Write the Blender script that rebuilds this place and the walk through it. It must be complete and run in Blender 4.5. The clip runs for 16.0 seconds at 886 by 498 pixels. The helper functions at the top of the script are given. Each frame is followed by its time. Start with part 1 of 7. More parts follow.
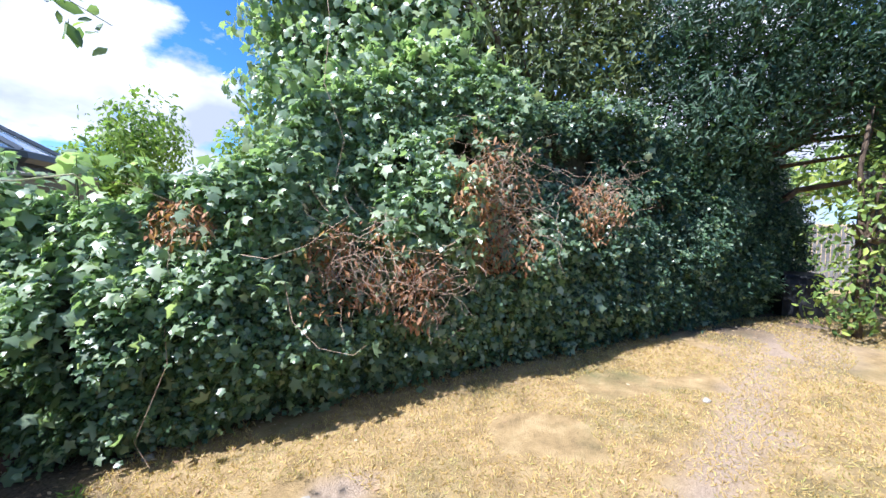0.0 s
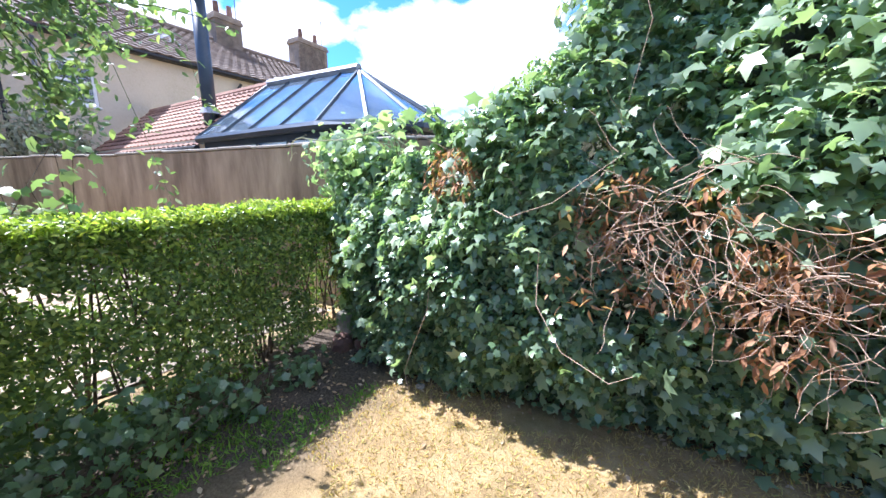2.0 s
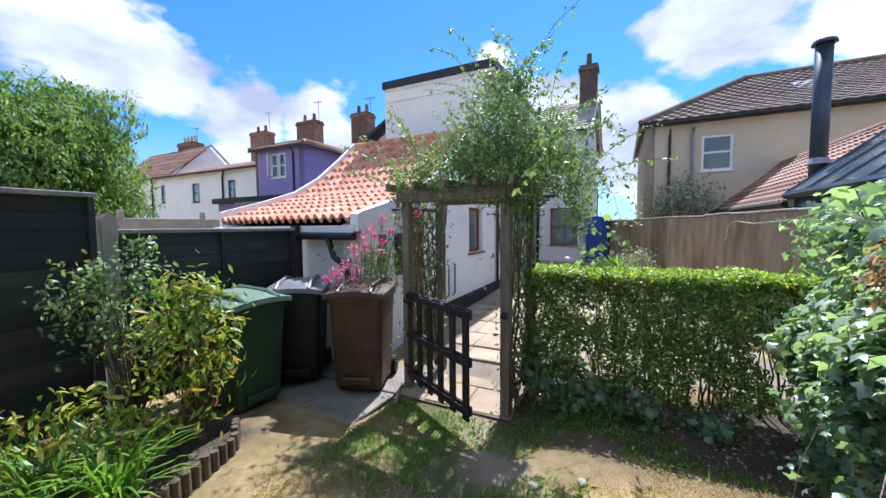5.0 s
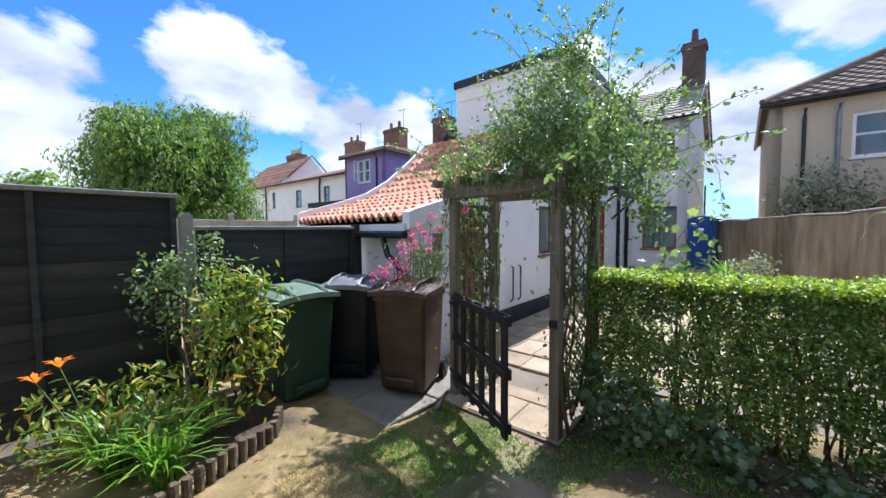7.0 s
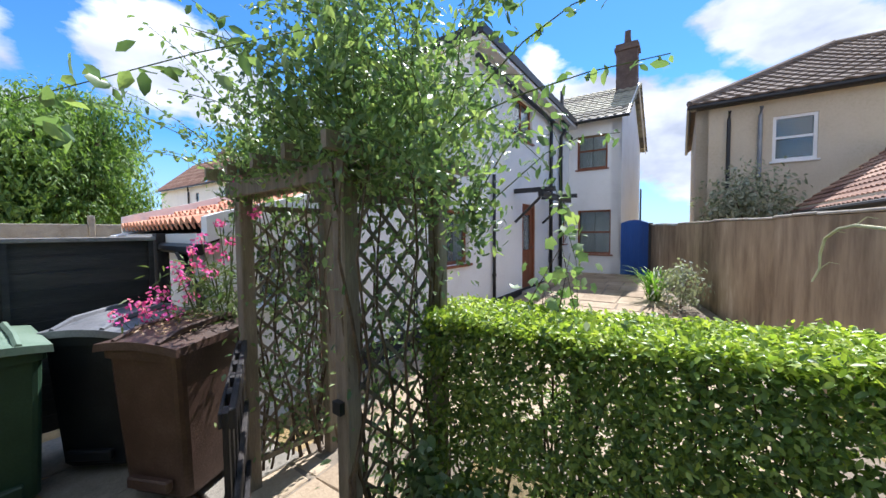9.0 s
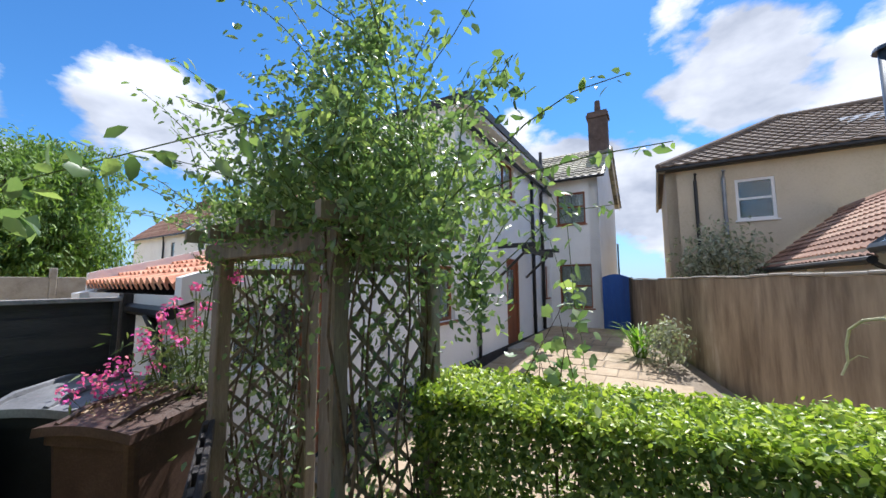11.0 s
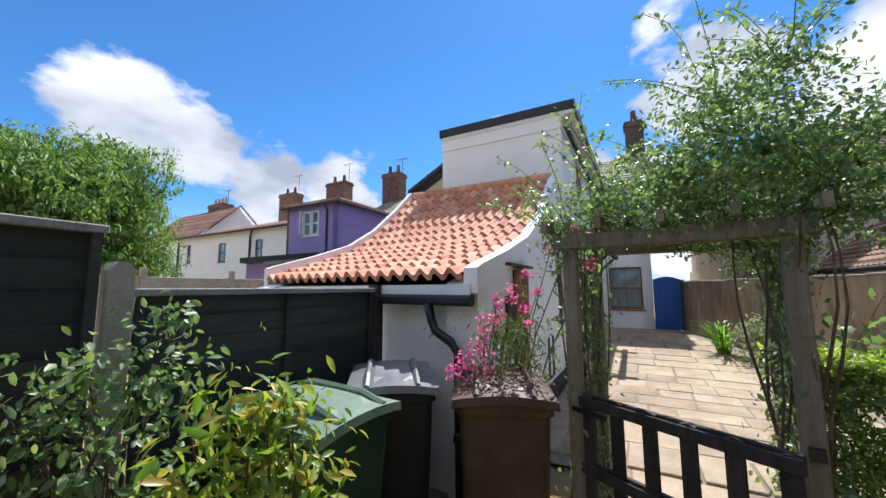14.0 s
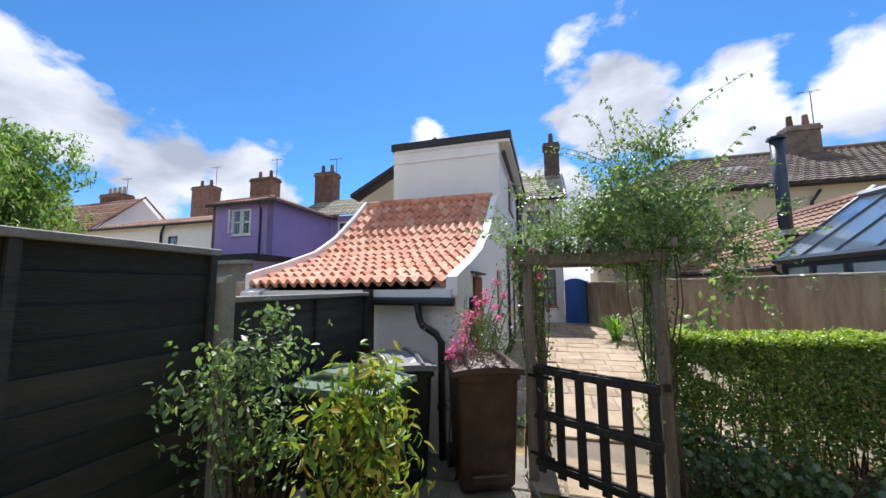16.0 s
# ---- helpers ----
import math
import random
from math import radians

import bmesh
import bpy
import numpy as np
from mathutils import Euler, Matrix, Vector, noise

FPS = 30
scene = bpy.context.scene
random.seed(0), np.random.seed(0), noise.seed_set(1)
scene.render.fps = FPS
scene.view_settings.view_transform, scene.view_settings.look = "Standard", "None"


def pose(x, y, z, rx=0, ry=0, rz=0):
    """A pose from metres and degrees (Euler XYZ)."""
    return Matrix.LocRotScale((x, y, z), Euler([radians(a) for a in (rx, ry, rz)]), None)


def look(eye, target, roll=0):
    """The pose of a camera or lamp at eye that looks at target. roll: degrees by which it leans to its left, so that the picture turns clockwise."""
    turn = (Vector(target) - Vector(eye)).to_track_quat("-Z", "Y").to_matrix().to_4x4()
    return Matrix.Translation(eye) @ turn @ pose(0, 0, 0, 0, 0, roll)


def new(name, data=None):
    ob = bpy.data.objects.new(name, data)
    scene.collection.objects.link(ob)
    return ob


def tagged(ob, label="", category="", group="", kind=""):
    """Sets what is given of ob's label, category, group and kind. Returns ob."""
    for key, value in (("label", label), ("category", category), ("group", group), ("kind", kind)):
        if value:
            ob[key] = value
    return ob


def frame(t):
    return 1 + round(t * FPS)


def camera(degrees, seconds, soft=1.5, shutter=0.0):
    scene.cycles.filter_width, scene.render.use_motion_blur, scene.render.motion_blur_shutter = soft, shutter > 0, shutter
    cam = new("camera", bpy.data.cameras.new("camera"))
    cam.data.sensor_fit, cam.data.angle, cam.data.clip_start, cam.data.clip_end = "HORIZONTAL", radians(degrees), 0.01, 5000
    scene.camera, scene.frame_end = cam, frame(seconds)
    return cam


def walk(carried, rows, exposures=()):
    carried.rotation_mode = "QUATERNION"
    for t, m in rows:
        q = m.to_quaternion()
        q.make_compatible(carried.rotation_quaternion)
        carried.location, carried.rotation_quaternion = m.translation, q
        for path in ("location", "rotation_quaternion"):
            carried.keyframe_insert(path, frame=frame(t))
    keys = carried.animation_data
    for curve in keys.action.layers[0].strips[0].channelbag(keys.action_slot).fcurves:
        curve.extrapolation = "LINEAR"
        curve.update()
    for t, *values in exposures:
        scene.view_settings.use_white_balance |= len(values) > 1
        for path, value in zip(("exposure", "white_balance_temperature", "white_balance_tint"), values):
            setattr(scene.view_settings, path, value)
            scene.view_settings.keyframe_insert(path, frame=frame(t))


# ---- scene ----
# ---- camera and walk ----
cam = camera(102.2, 16.0)
METRES, EYE, TILT, LEAN, TURN = 8.8, 1.485, 0.0, 0.0, 0.0
ROWS = [
    (0.0, 0.0, 0.0, 0.0, -0.02, -3.85, 0.33),
    (0.5, -0.0004, 0.0143, -0.0002, 12.3, -6.01, 0.21),
    (1.0, -0.0002, 0.0464, -0.0039, 23.6, -8.8, 0.1),
    (1.5, 0.0041, 0.0861, -0.0076, 38.47, -10.28, 0.17),
    (2.0, 0.0135, 0.112, -0.0046, 54.98, -10.51, 0.06),
    (2.5, 0.0324, 0.1309, -0.0006, 71.5, -10.61, 0.07),
    (3.0, 0.0523, 0.1561, -0.0002, 88.15, -10.71, 0.08),
    (3.5, 0.0785, 0.1806, -0.0, 105.19, -10.87, 0.06),
    (4.0, 0.0862, 0.2144, 0.0113, 121.36, -10.72, 0.32),
    (4.5, 0.0901, 0.2387, 0.0228, 132.28, -6.94, 0.58),
    (5.0, 0.1073, 0.2574, 0.0257, 140.32, -3.59, 0.44),
    (7.5, 0.021, 0.26, 0.0187, 154.16, -3.23, 0.52),
    (8.0, -0.0253, 0.2434, 0.0195, 150.08, -3.13, 0.55),
    (8.5, -0.0777, 0.2284, 0.025, 148.12, -3.05, 0.55),
    (9.0, -0.1217, 0.2064, 0.0274, 147.51, -2.7, 0.54),
    (11.5, -0.1177, 0.188, 0.0395, 144.29, 6.16, 0.31),
    (12.0, -0.0736, 0.16, 0.0289, 144.34, 6.19, 0.21),
    (12.5, -0.0241, 0.1221, 0.0283, 144.7, 6.17, 0.3),
    (13.0, 0.0264, 0.1002, 0.0267, 144.73, 6.19, 0.26),
    (13.5, 0.0713, 0.0691, 0.0234, 144.08, 6.33, 0.34),
    (14.0, 0.115, 0.0537, 0.0248, 142.37, 6.27, 0.28),
    (14.5, 0.1486, 0.0519, 0.0264, 139.04, 6.39, 0.43),
    (15.0, 0.1786, 0.063, 0.026, 135.96, 6.31, 0.53),
    (15.5, 0.2094, 0.0749, 0.0301, 133.28, 6.23, 0.54),
    (16.0, 0.2355, 0.0794, 0.0311, 130.04, 6.09, 0.55),
]
walk(cam, [(t, pose(0, 0, EYE, TILT, LEAN, TURN) @ pose(METRES * x, METRES * y, METRES * z, 90 + pitch, roll, yaw)) for t, x, y, z, yaw, pitch, roll in ROWS],
     [(0.0, 1.66, 5600, 17), (1.0, 1.84, 5650, 18), (1.5, 2.02, 5600, 18), (2.0, 2.12, 5500, 19), (3.0, 2.06, 5350, 20), (3.6, 1.84, 5350, 19), (4.5, 1.56, 5350, 16), (5.0, 1.36, 5550, 15), (7.5, 1.36, 5650, 13), (9.0, 1.44, 5850, 13), (12.0, 1.11, 6000, 12), (14.0, 1.1, 6000, 12), (16.0, 1.1, 6050, 13)])

# ---- world, sun ----
SUN_DIR = Vector((-0.87, -0.49, 0.0)).normalized() * math.cos(radians(55)) + Vector((0, 0, math.sin(radians(55))))


def N(nt, kind, **values):
    node = nt.nodes.new(kind)
    for key, value in values.items():
        if key in node.inputs.keys():
            node.inputs[key].default_value = value
    return node


def math_node(nt, op, a, b=None, clamp=False):
    node = nt.nodes.new("ShaderNodeMath")
    node.operation, node.use_clamp = op, clamp
    for slot, v in enumerate((a, b)):
        if v is None:
            continue
        if isinstance(v, (int, float)):
            node.inputs[slot].default_value = v
        else:
            nt.links.new(v, node.inputs[slot])
    return node.outputs[0]


def ramp(nt, fac, stops):
    node = nt.nodes.new("ShaderNodeValToRGB")
    el = node.color_ramp.elements
    while len(el) < len(stops):
        el.new(0.5)
    for e, (p, c) in zip(el, stops):
        e.position, e.color = p, (*c, 1)
    nt.links.new(fac, node.inputs[0])
    return node.outputs[0]


def mix_rgb(nt, fac, a, b, mode="MIX"):
    node = nt.nodes.new("ShaderNodeMix")
    node.data_type, node.blend_type = "RGBA", mode
    for slot, v in ((0, fac), (6, a), (7, b)):
        if isinstance(v, (int, float)):
            node.inputs[slot].default_value = v
        elif isinstance(v, tuple):
            node.inputs[slot].default_value = (*v, 1)
        else:
            nt.links.new(v, node.inputs[slot])
    return node.outputs[2]


world = bpy.data.worlds.new("sky")
scene.world = world
world.use_nodes = True
wt = world.node_tree
wt.nodes.clear()
sky = wt.nodes.new("ShaderNodeTexSky")
sky.sky_type, sky.sun_disc = "NISHITA", False
sky.sun_elevation, sky.sun_rotation = radians(55), math.atan2(SUN_DIR.x, SUN_DIR.y)
sky.air_density, sky.dust_density, sky.ozone_density = 1.0, 0.1, 3.5
wc = wt.nodes.new("ShaderNodeTexCoord")
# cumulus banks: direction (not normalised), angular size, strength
# The last seven, mostly out of view, are added to raise the ambient light.
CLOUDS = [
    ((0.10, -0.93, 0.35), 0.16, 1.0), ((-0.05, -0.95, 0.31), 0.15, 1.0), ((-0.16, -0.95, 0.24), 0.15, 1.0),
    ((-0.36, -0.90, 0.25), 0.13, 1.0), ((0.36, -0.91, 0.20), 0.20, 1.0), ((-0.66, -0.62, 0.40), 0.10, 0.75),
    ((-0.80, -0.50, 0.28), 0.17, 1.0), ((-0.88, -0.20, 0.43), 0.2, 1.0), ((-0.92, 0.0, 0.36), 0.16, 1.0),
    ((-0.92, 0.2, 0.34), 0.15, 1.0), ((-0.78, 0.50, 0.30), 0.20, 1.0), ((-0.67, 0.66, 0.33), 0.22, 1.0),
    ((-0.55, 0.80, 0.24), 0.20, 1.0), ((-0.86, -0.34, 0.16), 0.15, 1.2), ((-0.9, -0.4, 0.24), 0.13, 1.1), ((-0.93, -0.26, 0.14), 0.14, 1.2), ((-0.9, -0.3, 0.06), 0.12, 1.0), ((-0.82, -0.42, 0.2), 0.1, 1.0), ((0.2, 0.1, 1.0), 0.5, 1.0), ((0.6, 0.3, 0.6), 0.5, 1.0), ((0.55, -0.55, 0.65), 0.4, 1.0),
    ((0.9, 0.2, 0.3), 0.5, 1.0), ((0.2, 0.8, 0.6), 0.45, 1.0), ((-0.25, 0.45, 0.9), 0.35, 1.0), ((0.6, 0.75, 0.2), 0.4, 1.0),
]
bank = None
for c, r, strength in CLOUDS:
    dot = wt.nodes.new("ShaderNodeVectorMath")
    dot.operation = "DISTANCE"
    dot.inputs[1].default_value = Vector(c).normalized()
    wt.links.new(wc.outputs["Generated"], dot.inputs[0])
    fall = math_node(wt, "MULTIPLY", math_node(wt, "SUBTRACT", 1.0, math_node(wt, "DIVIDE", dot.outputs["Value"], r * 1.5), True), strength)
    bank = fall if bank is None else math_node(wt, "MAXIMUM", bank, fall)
stretch = wt.nodes.new("ShaderNodeMapping")
stretch.inputs["Scale"].default_value = (1, 1, 1.9)
wt.links.new(wc.outputs["Generated"], stretch.inputs[0])
puff = N(wt, "ShaderNodeTexNoise", Scale=5.5, Detail=9.0, Roughness=0.55)
wt.links.new(stretch.outputs[0], puff.inputs["Vector"])
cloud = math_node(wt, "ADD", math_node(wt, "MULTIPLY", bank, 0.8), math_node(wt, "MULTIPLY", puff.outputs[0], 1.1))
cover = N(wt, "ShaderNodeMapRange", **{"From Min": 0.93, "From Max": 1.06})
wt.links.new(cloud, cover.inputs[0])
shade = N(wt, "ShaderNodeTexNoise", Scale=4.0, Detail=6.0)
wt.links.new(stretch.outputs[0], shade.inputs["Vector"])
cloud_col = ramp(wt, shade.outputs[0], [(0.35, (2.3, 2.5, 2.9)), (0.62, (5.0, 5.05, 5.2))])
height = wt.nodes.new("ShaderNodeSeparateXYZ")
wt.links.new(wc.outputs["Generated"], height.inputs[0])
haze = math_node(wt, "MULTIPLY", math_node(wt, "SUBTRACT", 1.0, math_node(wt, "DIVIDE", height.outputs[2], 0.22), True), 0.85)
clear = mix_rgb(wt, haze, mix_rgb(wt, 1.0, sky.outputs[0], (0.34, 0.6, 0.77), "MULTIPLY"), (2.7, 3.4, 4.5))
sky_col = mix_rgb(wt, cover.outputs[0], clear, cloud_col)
back = N(wt, "ShaderNodeBackground", Strength=0.1)
wt.links.new(sky_col, back.inputs[0])
wo = wt.nodes.new("ShaderNodeOutputWorld")
wt.links.new(back.outputs[0], wo.inputs[0])

sun = new("sun", bpy.data.lights.new("sun", "SUN"))
sun.data.energy, sun.data.angle, sun.data.color = 3.6, radians(0.6), (1.0, 0.94, 0.85)
sun.matrix_world = look(SUN_DIR * 60, (0, 0, 0))


# ---- materials ----
def surface(name, stops, rough=0.8, scale=3.0, fine=40.0, bump=0.2, metal=0.0, streak=(1, 1, 1), island=0.0, obj_random=0.0, spec=0.4):
    """Two scales of noise through a colour ramp, with fine relief."""
    m = bpy.data.materials.new(name)
    m.use_nodes = True
    nt = m.node_tree
    p = nt.nodes["Principled BSDF"]
    p.inputs["Roughness"].default_value, p.inputs["Metallic"].default_value = rough, metal
    p.inputs["Specular IOR Level"].default_value = spec
    tc = nt.nodes.new("ShaderNodeTexCoord")
    mp = nt.nodes.new("ShaderNodeMapping")
    mp.inputs["Scale"].default_value = streak
    geo = nt.nodes.new("ShaderNodeNewGeometry")
    nt.links.new(geo.outputs["Position"], mp.inputs[0])
    big = N(nt, "ShaderNodeTexNoise", Scale=scale, Detail=5.0, Roughness=0.6)
    small = N(nt, "ShaderNodeTexNoise", Scale=fine, Detail=6.0, Roughness=0.65)
    for n in (big, small):
        nt.links.new(mp.outputs[0], n.inputs["Vector"])
    fac = math_node(nt, "ADD", math_node(nt, "MULTIPLY", big.outputs[0], 0.62), math_node(nt, "MULTIPLY", small.outputs[0], 0.38))
    if island:
        fac = math_node(nt, "ADD", fac, math_node(nt, "MULTIPLY", math_node(nt, "SUBTRACT", geo.outputs["Random Per Island"], 0.5), island))
    if obj_random:
        oi = nt.nodes.new("ShaderNodeObjectInfo")
        fac = math_node(nt, "ADD", fac, math_node(nt, "MULTIPLY", math_node(nt, "SUBTRACT", oi.outputs["Random"], 0.5), obj_random))
    k = len(stops) - 1
    col = ramp(nt, fac, [(0.3 + 0.4 * i / k, c) for i, c in enumerate(stops)])
    nt.links.new(col, p.inputs["Base Color"])
    if bump:
        b = N(nt, "ShaderNodeBump", Strength=bump, Distance=0.02)
        nt.links.new(small.outputs[0], b.inputs["Height"])
        nt.links.new(b.outputs[0], p.inputs["Normal"])
    return m


def foliage(name, stops, through_light=0.35, rough=0.42, spec=0.45):
    """Leaf: a gloss coat over colour that differs leaf by leaf, and light passing through."""
    m = bpy.data.materials.new(name)
    m.use_nodes = True
    nt = m.node_tree
    p = nt.nodes["Principled BSDF"]
    p.inputs["Roughness"].default_value = rough
    p.inputs["Specular IOR Level"].default_value = spec
    geo = nt.nodes.new("ShaderNodeNewGeometry")
    big = N(nt, "ShaderNodeTexNoise", Scale=1.6, Detail=3.0)
    nt.links.new(geo.outputs["Position"], big.inputs["Vector"])
    fac = math_node(nt, "ADD", math_node(nt, "MULTIPLY", geo.outputs["Random Per Island"], 0.65), math_node(nt, "MULTIPLY", big.outputs[0], 0.35))
    k = len(stops) - 1
    col = ramp(nt, fac, [(0.12 + 0.76 * i / k, c) for i, c in enumerate(stops)])
    nt.links.new(col, p.inputs["Base Color"])
    tr = nt.nodes.new("ShaderNodeBsdfTranslucent")
    warm = mix_rgb(nt, 1.0, col, (1.4, 1.55, 0.7), "MULTIPLY")
    nt.links.new(warm, tr.inputs[0])
    mx = nt.nodes.new("ShaderNodeMixShader")
    mx.inputs[0].default_value = through_light
    nt.links.new(p.outputs[0], mx.inputs[1])
    nt.links.new(tr.outputs[0], mx.inputs[2])
    nt.links.new(mx.outputs[0], nt.nodes["Material Output"].inputs[0])
    return m


def glass_mat(name, tint, rough=0.03):
    m = bpy.data.materials.new(name)
    m.use_nodes = True
    p = m.node_tree.nodes["Principled BSDF"]
    p.inputs["Base Color"].default_value = (*tint, 1)
    p.inputs["Roughness"].default_value = rough
    p.inputs["Transmission Weight"].default_value = 0.9
    p.inputs["IOR"].default_value = 1.5
    return m


RENDER_WHITE = surface("white_render", [(0.74, 0.74, 0.73), (0.83, 0.83, 0.825), (0.86, 0.86, 0.855)], 0.85, 1.2, 25, 0.35)
CREAM = surface("cream_render", [(0.42, 0.36, 0.26), (0.53, 0.46, 0.35), (0.58, 0.51, 0.4)], 0.9, 0.8, 20, 0.25)
PURPLE = surface("purple_render", [(0.26, 0.2, 0.46), (0.33, 0.26, 0.55), (0.37, 0.3, 0.6)], 0.85, 0.7, 20, 0.2)
PLINTH = surface("tarred_plinth", [(0.012, 0.012, 0.014), (0.03, 0.03, 0.034), (0.05, 0.05, 0.05)], 0.7, 3, 30, 0.4)
BLACK = surface("black_paint", [(0.01, 0.01, 0.012), (0.018, 0.019, 0.022), (0.035, 0.036, 0.04)], 0.42, 3, 40, 0.08)
GREY_METAL = surface("slate_grey_metal", [(0.035, 0.05, 0.07), (0.05, 0.068, 0.09), (0.08, 0.1, 0.125)], 0.4, 2, 40, 0.05, 0.35)
LEAD = surface("lead_flashing", [(0.16, 0.18, 0.21), (0.25, 0.27, 0.3), (0.36, 0.37, 0.39)], 0.55, 4, 40, 0.2, 0.4)
PANTILE = surface("clay_pantile", [(0.36, 0.145, 0.085), (0.55, 0.24, 0.145), (0.66, 0.34, 0.22), (0.72, 0.48, 0.35)], 0.8, 6, 60, 0.4, obj_random=0.22)
PANTILE_FAR = surface("weathered_red_tile", [(0.17, 0.09, 0.062), (0.3, 0.17, 0.12), (0.42, 0.28, 0.2)], 0.85, 1.5, 20, 0.3, island=0.25)
BROWN_TILE = surface("brown_concrete_tile", [(0.1, 0.075, 0.06), (0.17, 0.13, 0.105), (0.26, 0.21, 0.17)], 0.85, 1.2, 18, 0.3, island=0.2)
LICHEN_TILE = surface("lichened_grey_tile", [(0.12, 0.11, 0.09), (0.27, 0.25, 0.19), (0.42, 0.4, 0.3)], 0.9, 3, 20, 0.3, island=0.3)
BRICK = surface("sooty_red_brick", [(0.09, 0.055, 0.044), (0.17, 0.098, 0.078), (0.27, 0.165, 0.13)], 0.9, 4, 40, 0.5, obj_random=0.3)
DARK_BRICK = surface("dark_brick", [(0.06, 0.042, 0.038), (0.11, 0.08, 0.072), (0.18, 0.135, 0.12)], 0.9, 4, 40, 0.5)
GREY_BRICK = surface("grey_brown_brick", [(0.1, 0.08, 0.065), (0.19, 0.155, 0.125), (0.3, 0.25, 0.2)], 0.9, 3, 30, 0.5, obj_random=0.3)
MORTAR = surface("mortar", [(0.16, 0.13, 0.095), (0.28, 0.235, 0.18)], 0.95, 5, 60, 0.4)
WINDOW_WOOD = surface("red_brown_timber", [(0.14, 0.045, 0.02), (0.24, 0.085, 0.04), (0.33, 0.13, 0.065)], 0.55, 6, 50, 0.2, streak=(1, 1, 0.2))
WHITE_PLASTIC = surface("white_frame_plastic", [(0.7, 0.7, 0.7), (0.8, 0.8, 0.8)], 0.35, 3, 40, 0.03)
GLASS = glass_mat("window_glass", (0.75, 0.85, 0.85))
CURTAIN = surface("net_curtain", [(0.3, 0.32, 0.33), (0.5, 0.52, 0.52)], 0.9, 4, 30, 0.2, streak=(8, 8, 0.4))
DARK_ROOM = surface("unlit_room_dark", [(0.02, 0.022, 0.026), (0.05, 0.052, 0.06)], 0.9, 2, 20, 0)
BLUE = surface("blue_painted_boards", [(0.008, 0.045, 0.2), (0.012, 0.075, 0.32), (0.03, 0.11, 0.4)], 0.5, 3, 30, 0.15, streak=(1, 1, 0.15))
BROWN_WALL = surface("streaked_brown_wall", [(0.06, 0.042, 0.03), (0.22, 0.16, 0.1), (0.42, 0.32, 0.205), (0.72, 0.62, 0.46)], 0.85, 0.9, 5, 0.3, streak=(0.9, 0.9, 0.22))
COPING = surface("pale_coping", [(0.3, 0.27, 0.22), (0.5, 0.46, 0.4)], 0.9, 3, 30, 0.4)
GREY_WOOD = surface("weathered_grey_timber", [(0.11, 0.09, 0.07), (0.22, 0.185, 0.145), (0.34, 0.295, 0.24)], 0.85, 5, 60, 0.45, streak=(3, 3, 0.3), obj_random=0.2)
GATE_WOOD = surface("dark_stained_timber", [(0.012, 0.011, 0.012), (0.026, 0.023, 0.024), (0.06, 0.05, 0.045)], 0.65, 6, 60, 0.4, streak=(3, 3, 0.4), obj_random=0.2)
FENCE_WOOD = surface("dark_creosoted_boards", [(0.022, 0.024, 0.024), (0.038, 0.039, 0.038), (0.07, 0.066, 0.06)], 0.7, 3, 40, 0.5, streak=(0.5, 0.5, 4), obj_random=0.3)
FENCE_CAP = surface("silvered_fence_rail", [(0.12, 0.12, 0.11), (0.25, 0.24, 0.23), (0.38, 0.37, 0.36)], 0.7, 4, 50, 0.3)
CONCRETE = surface("rough_concrete", [(0.22, 0.2, 0.16), (0.36, 0.33, 0.28), (0.46, 0.43, 0.37)], 0.92, 4, 60, 0.6)
PAD_SLAB = surface("grey_yard_slab", [(0.13, 0.12, 0.1), (0.24, 0.22, 0.185), (0.34, 0.315, 0.27)], 0.92, 4, 60, 0.6)
SLAB = surface("buff_paving_stone", [(0.22, 0.16, 0.105), (0.36, 0.28, 0.19), (0.47, 0.38, 0.27)], 0.88, 2.5, 35, 0.45, obj_random=0.18)
GREEN_BIN = surface("green_plastic", [(0.02, 0.048, 0.026), (0.029, 0.064, 0.036), (0.046, 0.092, 0.056)], 0.5, 3, 80, 0.12)
GREEN_LID = surface("pale_green_plastic", [(0.1, 0.16, 0.11), (0.16, 0.225, 0.165), (0.24, 0.31, 0.245)], 0.42, 4, 80, 0.12)
BLACK_BIN = surface("black_plastic", [(0.008, 0.01, 0.014), (0.014, 0.017, 0.022), (0.03, 0.034, 0.04)], 0.5, 3, 80, 0.05, spec=0.25)
# dusty black lid with the pale sheen of the sky put into its colour
DUSTY_SHEEN_LID = surface("dusty_sky_sheen_plastic", [(0.1, 0.105, 0.115), (0.19, 0.195, 0.21), (0.3, 0.31, 0.33)], 0.38, 2.5, 60, 0.08)
BROWN_BIN = surface("brown_plastic", [(0.038, 0.021, 0.016), (0.062, 0.034, 0.025), (0.12, 0.075, 0.058)], 0.5, 3, 70, 0.15)
BARK = surface("bark", [(0.05, 0.035, 0.024), (0.12, 0.088, 0.06), (0.22, 0.17, 0.12)], 0.95, 8, 50, 0.8)
DEAD_TWIG = surface("dead_vine_stem", [(0.3, 0.19, 0.13), (0.5, 0.36, 0.26), (0.64, 0.5, 0.39)], 0.9, 8, 60, 0.4)
PALE_STEM = surface("pale_young_stem", [(0.42, 0.42, 0.2), (0.58, 0.56, 0.32), (0.7, 0.66, 0.44)], 0.6, 8, 60, 0.2)
GREEN_STEM = surface("green_stem", [(0.06, 0.09, 0.025), (0.12, 0.16, 0.05)], 0.7, 8, 60, 0.3)
